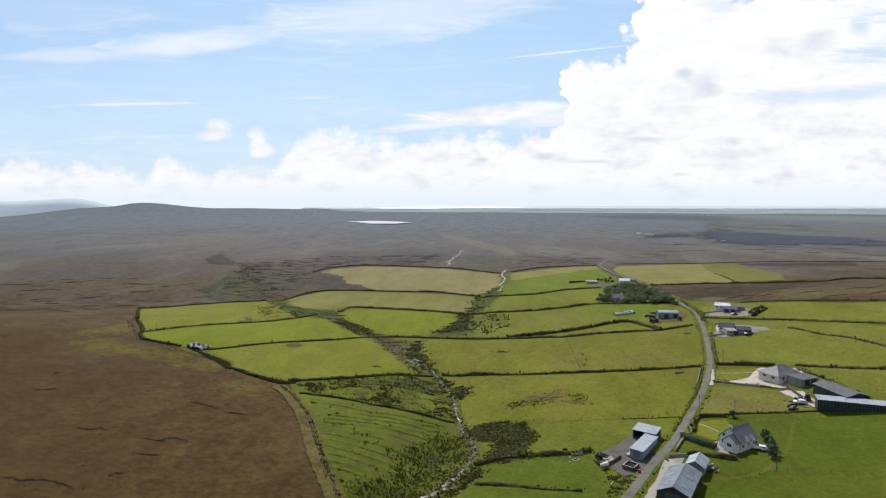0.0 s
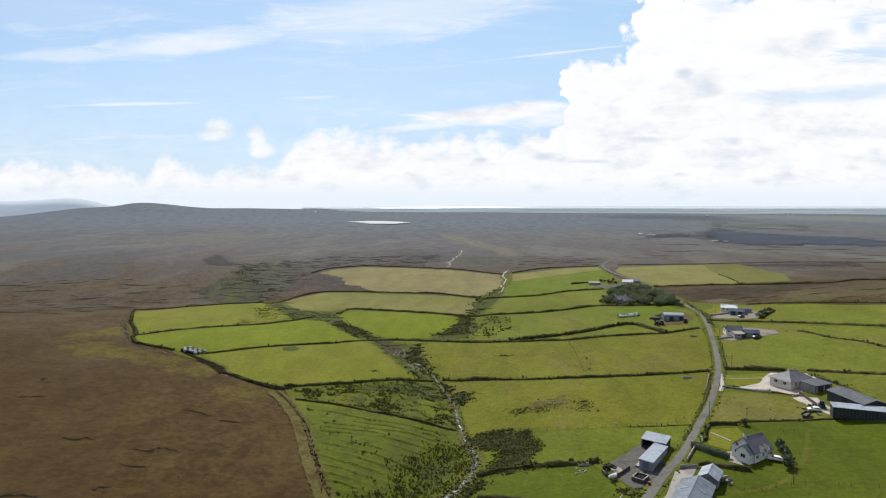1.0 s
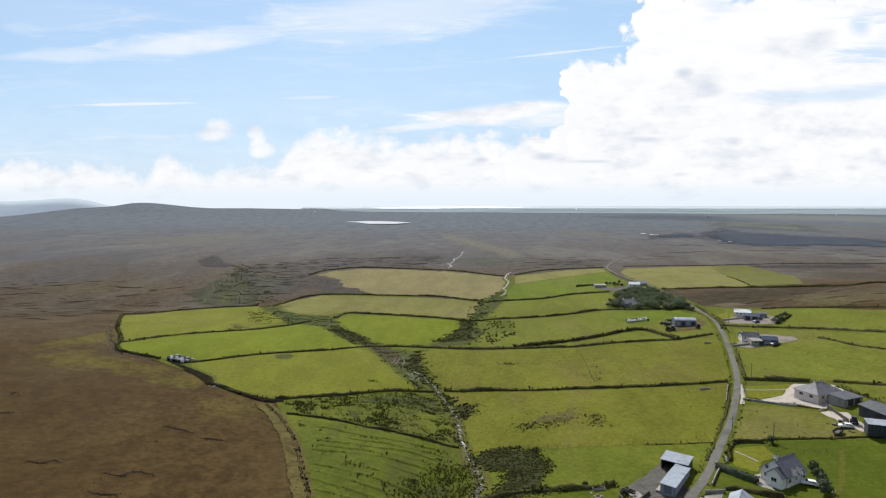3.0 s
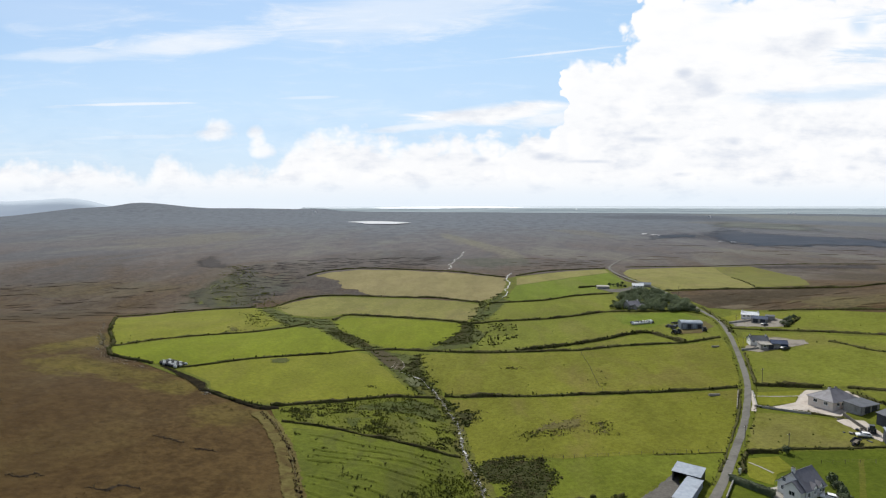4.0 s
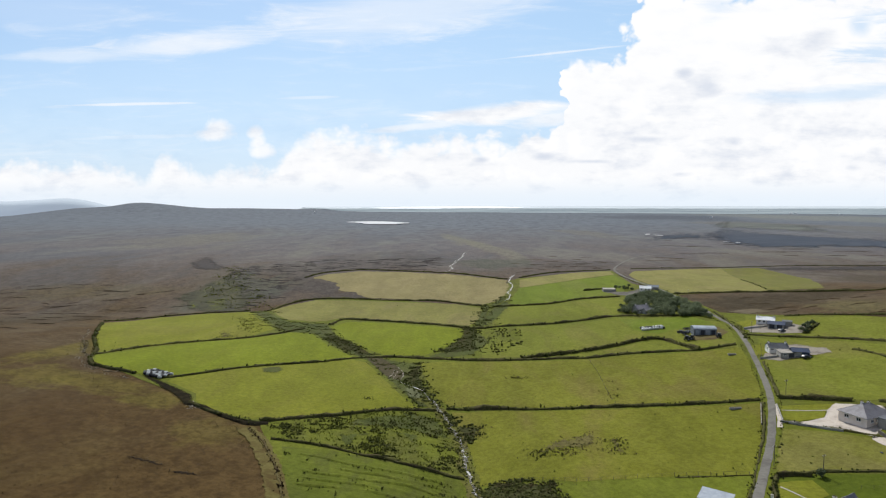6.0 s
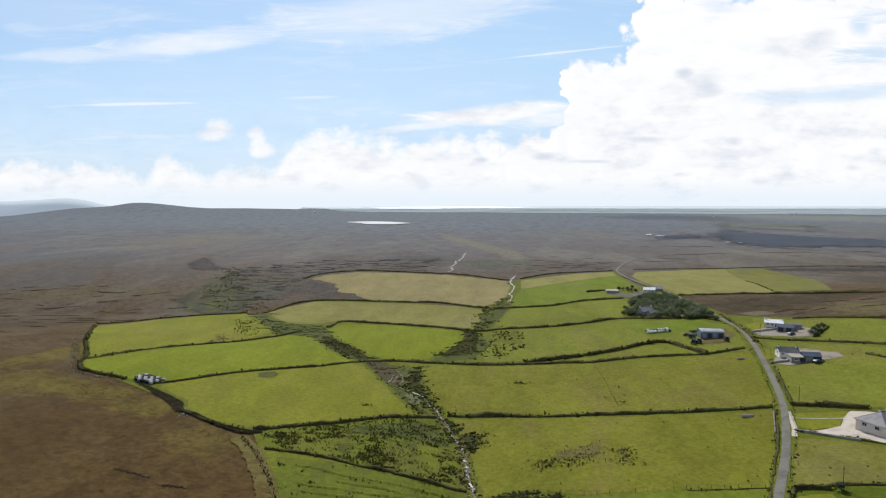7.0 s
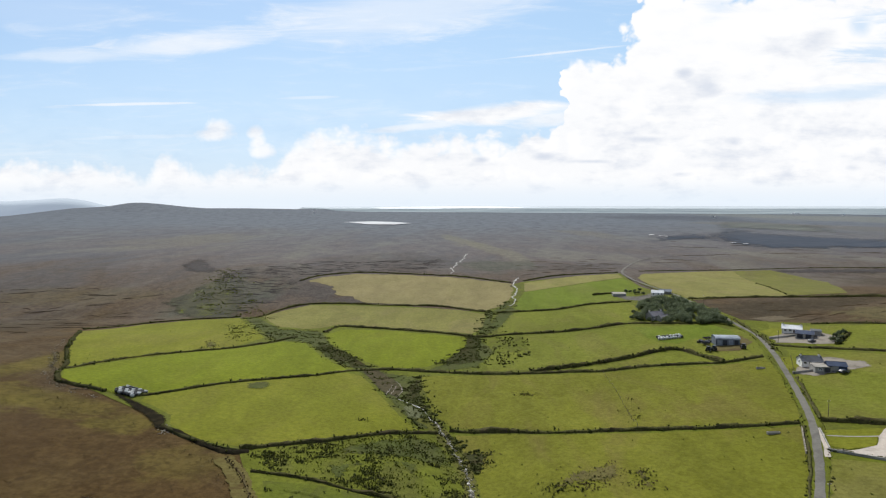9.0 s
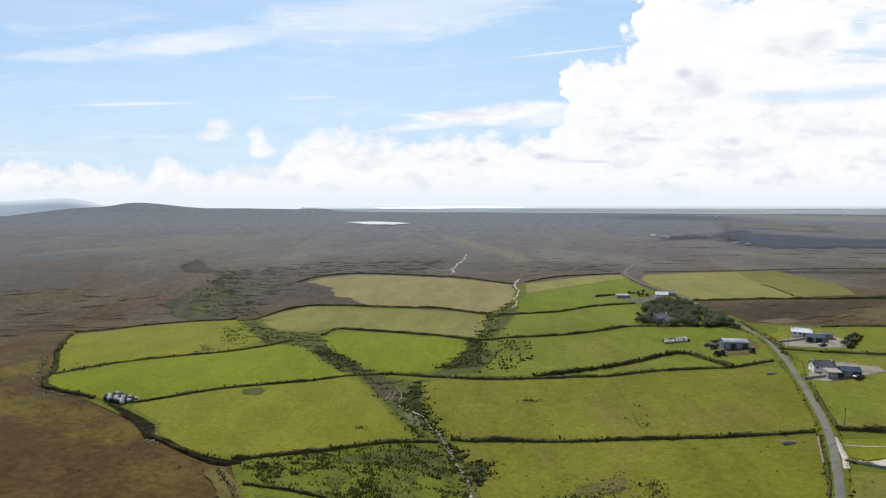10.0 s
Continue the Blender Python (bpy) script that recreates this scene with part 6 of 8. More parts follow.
def wheel(parent, x, y, r, w):
    t = part("wheel", torus(bmesh.new(), (x, y, r), r - w * 0.45, w * 0.5, Matrix.Rotation(radians(90), 3, "X")), RUBBER, parent, smooth=True)
    part("rim", rod((x, y - w * 0.3, r), (x, y + w * 0.3, r), r * 0.62, sides=12), RIM, t)


def car(x, y, rz, paint, label, van=False, group="parked cars"):
    ob = thing("van" if van else "car", x, y, rz, label, "van" if van else "car", group)
    long, wide, high = (4.8, 1.85, 1.95) if van else (4.2, 1.72, 1.45)
    outline = [(-0.5, 0.28), (-0.5, 0.62), (-0.47, 0.98), (0.16, 1.0), (0.30, 0.62), (0.48, 0.54), (0.5, 0.28)] if van else [(-0.5, 0.3), (-0.49, 0.66), (-0.36, 0.97), (0.08, 1.0), (0.22, 0.66), (0.47, 0.56), (0.5, 0.3)]
    bm = bmesh.new()
    rows = [[bm.verts.new((a * long, s * wide / 2 * (0.84 if h > 0.8 else 1.0), h * high)) for a, h in outline] for s in (-1, 1)]
    k = len(outline)
    for i in range(k):
        bm.faces.new((rows[0][i], rows[0][(i + 1) % k], rows[1][(i + 1) % k], rows[1][i]))
    bm.faces.new(rows[0])
    bm.faces.new(rows[1][::-1])
    bmesh.ops.bevel(bm, geom=bm.edges[:], offset=0.07, segments=2, profile=0.6, affect="EDGES")
    part("body", bm, paint, ob, smooth=True)
    part("windscreen", prism([(0.11 * long, -wide * 0.38, 0.95 * high), (0.11 * long, wide * 0.38, 0.95 * high), (0.225 * long, wide * 0.42, 0.70 * high), (0.225 * long, -wide * 0.42, 0.70 * high)], 0.05), GLASS, ob)
    for s in (-1, 1):
        part("side_window", box(-0.12 * long, s * wide * 0.452, 0.68 * high, 0.4 * long, 0.05, 0.22 * high, bevel=0.01), GLASS, ob)
        part("headlight", box(0.485 * long, s * wide * 0.34, 0.44 * high, 0.08, 0.3, 0.12, bevel=0.02), SKYLIGHT, ob)
        for a in (-0.31, 0.31):
            wheel(ob, a * long, s * (wide / 2 - 0.12), 0.32, 0.22)
    return ob


def machine(x, y, rz, paint, label):
    """A farm tractor."""
    ob = thing("tractor", x, y, rz, label, "tractor", "tractors")
    part("bonnet", box(0.9, 0, 0.7, 1.6, 0.75, 0.75, bevel=0.08), paint, ob)
    part("chassis", box(0.2, 0, 0.5, 2.8, 0.5, 0.4, bevel=0.04), DARKPAINT, ob)
    cab = part("cab", box(-0.55, 0, 0.9, 1.35, 1.35, 1.5, bevel=0.1), GLASS, ob)
    part("cab_roof", box(-0.55, 0, 2.4, 1.5, 1.5, 0.14, bevel=0.05), paint, cab)
    part("exhaust", rod((1.0, 0.25, 1.4), (1.0, 0.25, 2.3), 0.05), DARKPAINT, ob)
    for s in (-1, 1):
        wheel(ob, -0.75, s * 0.85, 0.8, 0.45)
        wheel(ob, 1.35, s * 0.75, 0.5, 0.3)
        part("mudguard", box(-0.75, s * 0.85, 1.55, 1.2, 0.45, 0.08, bevel=0.03), paint, ob)


def tank(x, y, rz, label):
    ob = thing("tank_trailer", x, y, rz, label, "trailer")
    bm = rod((-1.3, 0, 1.1), (1.3, 0, 1.1), 0.6, sides=16)
    bmesh.ops.bevel(bm, geom=[e for e in bm.edges if abs(e.verts[0].co.x - e.verts[1].co.x) < 0.01], offset=0.15, segments=2, affect="EDGES")
    part("tank", bm, CARPAINT, ob, smooth=True)
    part("frame", box(0.2, 0, 0.4, 3.0, 0.5, 0.14), DARKPAINT, ob)
    for s in (-1, 1):
        wheel(ob, 0, s * 0.7, 0.4, 0.25)


def flat_trailer(x, y, rz, label):
    ob = thing("farm_trailer", x, y, rz, label, "trailer", "farm trailers")
    part("bed", box(0, 0, 0.75, 3.8, 1.9, 0.14, bevel=0.02), TIMBER, ob)
    for s in (-1, 1):
        part("side_board", box(0, s * 0.92, 0.89, 3.8, 0.06, 0.5), DARKPAINT, ob)
        for a in (-0.5, 0.5):
            wheel(ob, a, s * 0.8, 0.36, 0.22)
    part("end_board", box(1.87, 0, 0.89, 0.06, 1.8, 0.5), DARKPAINT, ob)
    part("drawbar", rod((-1.9, 0, 0.7), (-3.0, 0, 0.5), 0.06), DARKPAINT, ob)


WEEDS = [(49.8, 174.7), (51.8, 172.0), (54.3, 167.9), (51.2, 163.1), (46.9, 157.1), (42.8, 157.3), (46.6, 164.0)]
moor_patch(WEEDS, RUSHBED, "dark weedy ground beside the farm yard", 0.7, lift=0.3)
tank(47.3, 174.8, 30, "white tank trailer parked in the grass by the yard")
low_wall([(45.5, 179.7), (45.8, 177.1), (49.1, 176.7), (51.5, 178.7), (53.8, 181.0)], 1.0, 0.3, YARD, "dark low wall round a dung pit")
yard([(48.5, 181.3), (51.2, 182.5), (51.8, 179.8), (49.3, 177.5)], CONCRETE, "pale concrete floor of a small pit", "paving", 0.33, 0.1)
for i in range(11):
    tx, ty = 47.8, 181.7
    old_tyre(tx + random.uniform(-1.6, 1.6), ty + random.uniform(-1.4, 1.4), gz(tx, ty) + random.uniform(0.0, 0.9), random.uniform(0, 70), "worn black tyre thrown on a heap")
barrel = thing("barrel", 56.2, 170.7, 20, "dark red steel barrel beside the pen", "barrel")
part("drum", rod((0, 0, -0.1), (0, 0, 0.9), 0.42, sides=14), REDPAINT, barrel)
for h in (0.2, 0.5, 0.85):
    part("hoop", torus(bmesh.new(), (0, 0, h), 0.42, 0.035, Matrix.Identity(3)), DARKPAINT, barrel)


def trough(x, y, rz, label="pale concrete water trough in the grass", long=2.4):
    ob = thing("trough", x, y, rz, label, "trough", "troughs")
    bm = bmesh.new()
    for dx, dy, sx, sy in ((0, 0.4, long, 0.12), (0, -0.4, long, 0.12), (long / 2, 0, 0.12, 0.9), (-long / 2, 0, 0.12, 0.9)):
        box(dx, dy, -0.1, sx, sy, 0.7, bm)
    part("basin", bm, CONCRETE, ob)
    if "water" in label:
        part("water", box(0, 0, 0.0, long - 0.1, 0.7, 0.45), GLASS, ob)
    else:
        part("bottom", box(0, 0, 0.0, long - 0.1, 0.7, 0.12), CONCRETE, ob)


trough(41.3, 184.5, 5, long=3.2)
trough(100.9, 257.8, 5, "long pale feed trough in the pasture", 4.0)
trough(129.1, 320.7, 0, "long pale feed trough in the pasture", 3.4)
plank = thing("plank", 47.0, 165.5, 60, "pale weathered plank lying in the pasture", "plank")
part("board", box(0, 0, -0.05, 2.6, 0.28, 0.16, bevel=0.02), CONCRETE, plank)

# boulders heaped by the field gate
for i in range(9):
    ob = thing("boulder", (39.8, 180.7)[0] + random.uniform(-1.6, 1.6), (39.8, 180.7)[1] + random.uniform(-2.0, 2.0), random.uniform(0, 180),
               "pale weathered boulder in a small heap", "boulder", "heaped boulders")
    bm = bmesh.new()
    bmesh.ops.create_icosphere(bm, subdivisions=2, radius=random.uniform(0.3, 0.6))
    for v in bm.verts:
        v.co *= 1 + 0.3 * noise.noise(v.co * 1.7 + Vector((i, 0, 0)))
        v.co.z *= 0.7
    part("stone", bm, STONE, ob)

# scrap behind the barn
for i in range(26):
    x, y = 76.2 + random.uniform(-1.4, 1.6), 170.6 + random.uniform(-2.8, 3.0)
    ob = thing("scrap_sheet", x, y, random.uniform(0, 180), "bent pale metal sheet in a scrap heap", "scrap", "scrap heap")
    long, wide = random.uniform(0.7, 1.7), random.uniform(0.3, 0.9)
    bm = box(0, 0, 0.05, long, wide, 0.05)
    bmesh.ops.subdivide_edges(bm, edges=[e for e in bm.edges if abs(e.verts[0].co.x - e.verts[1].co.x) > 0.1], cuts=3)
    for v in bm.verts:
        v.co.z += 0.2 * math.sin(v.co.x * 2.3 + i) + random.uniform(0, 0.03) + 0.25
    part("sheet", bm, random.choice((PALE_STEEL, STEEL, DARK_STEEL, CONCRETE)), ob).matrix_local = pose(0, 0, random.uniform(0, 0.4), random.uniform(-35, 35), random.uniform(-25, 25), 0)

# ---------------------------------------------------------------- the white house
house = thing("white_house", 90.7, 183.9, 29, "white-rendered storey-and-a-half house with a grey slate roof", "house")
gabled(house, 8.2, 7.4, 2.7, 6.2, RENDER, SLATE)
window(house, -3.0, -3.7, 0.9, 1.1, 1.2)
window(house, 3.2, -3.7, 0.9, 1.1, 1.2)
window(house, -4.1, 2.0, 3.0, 0.9, 1.1, -90)
window(house, -4.1, 2.2, 0.8, 1.0, 1.1, -90)
window(house, 4.1, -0.9, 0.9, 1.1, 1.2, 90)
window(house, 4.1, 0.8, 3.4, 0.9, 1.1, 90)
chimney(house, -3.7, 0, 5.9, 1.3)
wing = part("gabled_wing", box(-4.7, -1.2, -1.2, 2.4, 4.4, 3.8), RENDER, house, "lower white gabled wing")
part("gable_top", prism([(-5.9, -3.4, 2.6), (-5.9, 1.0, 2.6), (-5.9, -1.2, 4.5)], 0.3), RENDER, wing)
for s in (-1, 1):
    e = [(-6.15, -1.2, 4.62), (-2.2, -1.2, 4.62), (-2.2, -1.2 + s * 2.5, 2.45), (-6.15, -1.2 + s * 2.5, 2.45)]
    part("roof", prism(e if s > 0 else e[::-1], 0.1), SLATE, wing)
window(house, -5.9, -1.2, 1.0, 1.5, 1.2, -90)
for x in (-0.7, 1.6):
    dormer = part("dormer", box(x, -3.2, 0.2, 1.7, 1.5, 2.7), RENDER, house, "small white gabled dormer")
    part("gable_top", prism([(x - 0.85, -3.95, 2.9), (x + 0.85, -3.95, 2.9), (x, -3.95, 3.9)], -0.25), RENDER, dormer)
    for s in (-1, 1):
        e = [(x, -4.15, 4.0), (x, -2.2, 4.0), (x + s * 1.1, -2.2, 2.7), (x + s * 1.1, -4.15, 2.7)]
        part("roof", prism(e if s < 0 else e[::-1], 0.08), SLATE, dormer)
    window(house, x, -3.96, 1.4, 0.9, 1.3)
yard([(83.0, 186.3), (83.0, 181.0), (85.2, 178.0), (86.4, 184.0), (87.5, 188.0)], CONCRETE, "pale paving round the white house", "paving", 0.29)
car(95.2, 179.4, 150, CARPAINT, "white car parked beside the white house")

# ---------------------------------------------------------------- the bungalow farm
hip = thing("hipped_bungalow", 132.9, 238.2, 22, "cream-walled bungalow with a hipped grey slate roof", "house")
hipped(hip, 12.2, 9.0, 2.5, 5.3, CREAM, SLATE)
for x in (-3.6, -1.2, 3.4):
    window(hip, x, -4.5, 0.9, 1.3, 1.2)
doorway(hip, 1.1, -4.5, 1.0, 2.1)
for y in (-2.0, 1.8):
    window(hip, -6.1, y, 0.9, 1.4, 1.2, -90)
chimney(hip, -1.0, 0.5, 4.6)
chimney(hip, 1.6, 0.2, 4.6, 0.9)
garage = thing("garage", 137.3, 230.2, 22, "flat grey-roofed garage with dark openings", "garage")
lean_to(garage, 0, 0, 8.8, 6.2, 2.6, 2.3, GREYWALL, BLUE_STEEL, 6)
# dark panels on the wall stand for the shade inside open bays
part("garage_bay_panel", box(-1.6, -3.16, 0, 2.6, 0.1, 2.1, bevel=0.02), DARK_STEEL, garage)
part("garage_bay_panel", box(1.8, -3.16, 0, 2.6, 0.1, 2.1, bevel=0.02), DARK_STEEL, garage)
cow = thing("cattle_shed", 139.4, 211.2, 97, "large dark cattle shed under a grey sheeted roof", "shed")
gabled(cow, 16.0, 8.4, 3.0, 4.2, DARK_STEEL, BLUE_STEEL, 15)
longshed = thing("dark_long_shed", 140.6, 199.5, -20.5, "long dark-clad shed with a narrow pale roof", "shed")
lean_to(longshed, 0, 0, 29.0, 4.2, 2.8, 2.4, DARK_STEEL, PALE_STEEL, 20)
for i in range(28):
    part("cladding_rib", box(-14.0 + i, -2.14, -0.6, 0.12, 0.08, 2.8), BLUE_STEEL, longshed)
car(125.5, 211.5, 165, CARPAINT, "white car parked on rough ground by the shed")
low_wall([(130.0, 228.0), (129.2, 221.8), (128.5, 214.8)], 1.1, 0.3, YARD, "dark block wall along the farm yard")
for i in range(22):
    x, y = 124.9, 211.7
    x, y = x + random.gauss(0, 3.2), y + random.gauss(0, 2.4)
    ob = thing("scrap_sheet", x, y, random.uniform(0, 180), "scrap board lying on rough ground by the shed", "scrap", "yard scrap")
    part("sheet", box(0, 0, 0.0, random.uniform(0.6, 2.0), random.uniform(0.4, 1.0), random.uniform(0.1, 0.7), bevel=0.03), random.choice((TIMBER, CONCRETE, DARK_STEEL, BLUE_STEEL, TIMBER, DARK_STEEL)), ob)
flat_trailer(120.7, 207.8, 40, "old farm trailer standing by the long shed")
machine(129.2, 213.4, 60, DARKPAINT, "dark tractor parked by the long shed")

# ---------------------------------------------------------------- houses up the lane
hd = thing("white_bungalow", 171.5, 373.0, -30, "white bungalow beside the moor, its roof whitened for sun glint", "house")
gabled(hd, 8.6, 5.2, 2.1, 3.5, RENDER, GLARE_WHITE)
for x in (-2.8, -0.6, 2.8):
    window(hd, x, -2.6, 0.7, 1.1, 1.1)
doorway(hd, 1.1, -2.6, 0.9, 1.95)
chimney(hd, -3.9, 0, 3.2, 0.9)
chimney(hd, 3.9, 0, 3.2, 0.9)
hdg = thing("dark_garage", 170.6, 360.7, -30, "dark-roofed double garage with an open bay", "garage")
gabled(hdg, 7.6, 5.6, 2.1, 3.2, GREYWALL, NAVY_STEEL, 8)
# bay interiors are not built: dark panels give their shade
for x in (-1.9, 1.6):
    part("garage_bay_panel", box(x, -2.84, 0, 2.4, 0.1, 2.1, bevel=0.02), DARK_STEEL, hdg)
hds = thing("grey_shed", 177.1, 362.4, -24, "grey flat-roofed shed behind the garage", "shed")
lean_to(hds, 0, 0, 4.4, 3.4, 2.5, 2.2, GREYWALL, BLUE_STEEL, 4)
car(168.2, 350.8, 30, DARKPAINT, "small dark car parked on the gravel yard")

he = thing("roadside_house", 148.1, 318.6, -8, "white roadside house with a dark slate roof", "house")
gabled(he, 8.0, 5.4, 2.1, 3.7, RENDER, BLUE_STEEL)
window(he, -4.0, 0, 0.8, 1.1, 1.1, -90)
for x in (-2.8, -0.8):
    window(he, x, -2.7, 0.9, 1.1, 1.1)
chimney(he, -3.5, 0, 3.4, 0.8)
chimney(he, 3.5, 0, 3.4, 0.8)
hef = thing("flat_roofed_extension", 147.6, 310.4, -8, "pale grey flat-roofed extension in front of a house", "extension")
lean_to(hef, 0, 0, 6.0, 5.2, 2.3, 2.1, GREYWALL, CONCRETE, 6)
window(hef, -1.2, -2.6, 0.8, 1.3, 1.0)
part("garage_bay_panel", box(1.4, -2.64, 0, 2.2, 0.1, 1.9, bevel=0.02), DARK_STEEL, hef)
hes = thing("blue_shed", 153.1, 309.7, -14, "dark blue-roofed garage beside the roadside house", "garage")
gabled(hes, 6.6, 5.0, 2.0, 3.1, NAVY_STEEL, NAVY_STEEL, 6)
part("garage_bay_panel", box(-1.0, -2.54, 0, 2.4, 0.1, 2.0, bevel=0.02), GREYWALL, hes)
car(153.3, 304.8, 20, DARKPAINT, "dark car parked beside the garage")

farm = thing("farm_shed", 134.0, 363.2, -7, "farm shed with a rounded pale grey roof", "shed")
barrel_shed(farm, 11.0, 7.0, 2.8, 1.2, STEEL, PALE_STEEL, 11)
for x, m in ((-3.9, PALE_STEEL), (-1.3, DARK_STEEL), (1.3, PALE_STEEL), (3.9, DARK_STEEL)):
    part("door_panel", box(x, -3.54, 0, 1.9, 0.1, 2.5, bevel=0.02), m, farm)
flat_trailer(124.6, 364.1, 0, "old farm trailer beside the farm shed")
flat_trailer(129.3, 373.0, 15, "old farm trailer beside the farm shed")
machine(121.3, 352.2, 40, DARKPAINT, "dark tractor parked in front of the farm shed")
machine(123.5, 352.9, 130, DARKPAINT, "dark tractor parked in front of the farm shed")
for i in range(14):
    x, y = 127.3, 368.2
    x, y = x + random.gauss(-1.0, 1.6), y + random.gauss(0, 1.2)
    ob = thing("scrap_sheet", x, y, random.uniform(0, 180), "dark scrap stored beside the farm shed", "scrap", "shed scrap")
    part("sheet", box(0, 0, 0.0, random.uniform(0.6, 2.2), random.uniform(0.5, 1.2), random.uniform(0.3, 1.2), bevel=0.03), random.choice((TIMBER, DARK_STEEL, BLUE_STEEL, DARK_STEEL)), ob)
machine(137.1, 352.1, 80, DARKPAINT, "old tractor parked in front of the farm shed")

fh = thing("old_farmhouse", 121.7, 426.9, 20, "grey slated old farmhouse half hidden by trees", "house")
gabled(fh, 9.0, 6.0, 2.5, 4.5, GREYWALL, SLATE)
for x in (-2.8, 0, 2.8):
    window(fh, x, -3.0, 0.9, 1.0, 1.2)
chimney(fh, -4.1, 0, 4.2)
chimney(fh, 4.1, 0, 4.2)
fhs = thing("slated_outhouse", 124.6, 421.7, 20, "low slated outhouse beside the old farmhouse", "outbuilding")
gabled(fhs, 6.0, 4.0, 2.0, 3.2, GREYWALL, SLATE)
fb = thing("low_pale_barn", 123.9, 508.8, -5, "low pale-roofed farm building behind the copse", "barn")
lean_to(fb, 0, 0, 9.0, 7.0, 1.9, 1.75, GREYWALL, CONCRETE, 8)
fc = thing("white_cottage", 149.3, 502.2, -18, "long low white farm cottage beside the lane", "house")
gabled(fc, 8.0, 5.0, 2.3, 3.8, RENDER, GLARE_WHITE)
for x in (-2.6, 0.4, 2.7):
    window(fc, x, -2.5, 0.9, 1.0, 1.1)
fcs = thing("grey_roofed_shed", 157.1, 508.4, -20, "low grey-roofed shed beside the lane", "shed")
gabled(fcs, 8.0, 4.6, 2.0, 3.2, GREYWALL, STEEL, 7)

# ---------------------------------------------------------------- bales


def bale(x, y, z, rz, pale):
    """A wrapped round bale lying on its side."""
    bm = rod((-0.62, 0, 0.62), (0.62, 0, 0.62), 0.62, sides=14)
    bmesh.ops.bevel(bm, geom=[e for e in bm.edges if abs(e.verts[0].co.x - e.verts[1].co.x) < 0.01], offset=0.12, segments=2, affect="EDGES")
    for v in bm.verts:
        v.co *= 1 + 0.03 * noise.noise(v.co * 3)
        v.co.z = max(v.co.z, 0.02)
    ob = thing("wrapped_bale", x, y, rz, "round silage bale in %s plastic wrap" % ("white" if pale else "black"), "bale", "wrapped silage bales", z)
    part("wrap", bm, PALE_WRAP if pale else WRAP, ob, smooth=True)
    return ob


BX, BY = -116.1, 288.0
models = [bale(BX - 4.6, BY + 1.3, gz(BX, BY), -18, True), bale(BX - 4.9, BY - 0.1, gz(BX, BY), -18, False)]
for row in range(5):
    for col in range(7):
        if row + col:
            c, s = math.cos(radians(-22)), math.sin(radians(-22))
            dx, dy = -4.2 + col * 1.46 + random.uniform(-0.08, 0.08), -3.4 + row * 1.5 + random.uniform(-0.1, 0.1)
            x, y = BX + dx * c - dy * s, BY + dx * s + dy * c
            copy_thing(models[(row + col + (random.random() < 0.15)) % 2], pose(x, y, gz(x, y), 0, 0, -22 + random.uniform(-5, 5)))
CX, CY = 113.6, 379.6
for i in range(27):
    x, y = CX - 6.2 + (i % 9) * 1.5 + random.uniform(-0.2, 0.2), CY - 1.8 + (i // 9) * 2.1 + random.uniform(-0.4, 0.4) + (i % 9) * 0.25
    copy_thing(models[0 if random.random() < 0.6 else 1], pose(x, y, gz(x, y), 0, 0, random.uniform(70, 110)))

# ---------------------------------------------------------------- poles


def utility_pole(x, y, tall=7.0, rz=0):
    ob = thing("utility_pole", x, y, rz, "weathered wooden utility pole with a cross arm", "pole", "utility poles")
    part("pole", rod((0, 0, -1), (0, 0, tall), 0.11, r2=0.08), TIMBER, ob)
    part("cross_arm", box(0, 0, tall - 0.6, 1.3, 0.1, 0.12), TIMBER, ob)
    for s in (-0.55, 0, 0.55):
        part("insulator", rod((s, 0, tall - 0.48), (s, 0, tall - 0.3), 0.05), FRAME, ob)


for x, y in ((100.6, 207.2), (91.8, 215.5), (123.2, 266.2), (155.7, 356.3), (165.8, 463.4), (92.6, 165.6)):
    utility_pole(x, y, 6.0, 20)

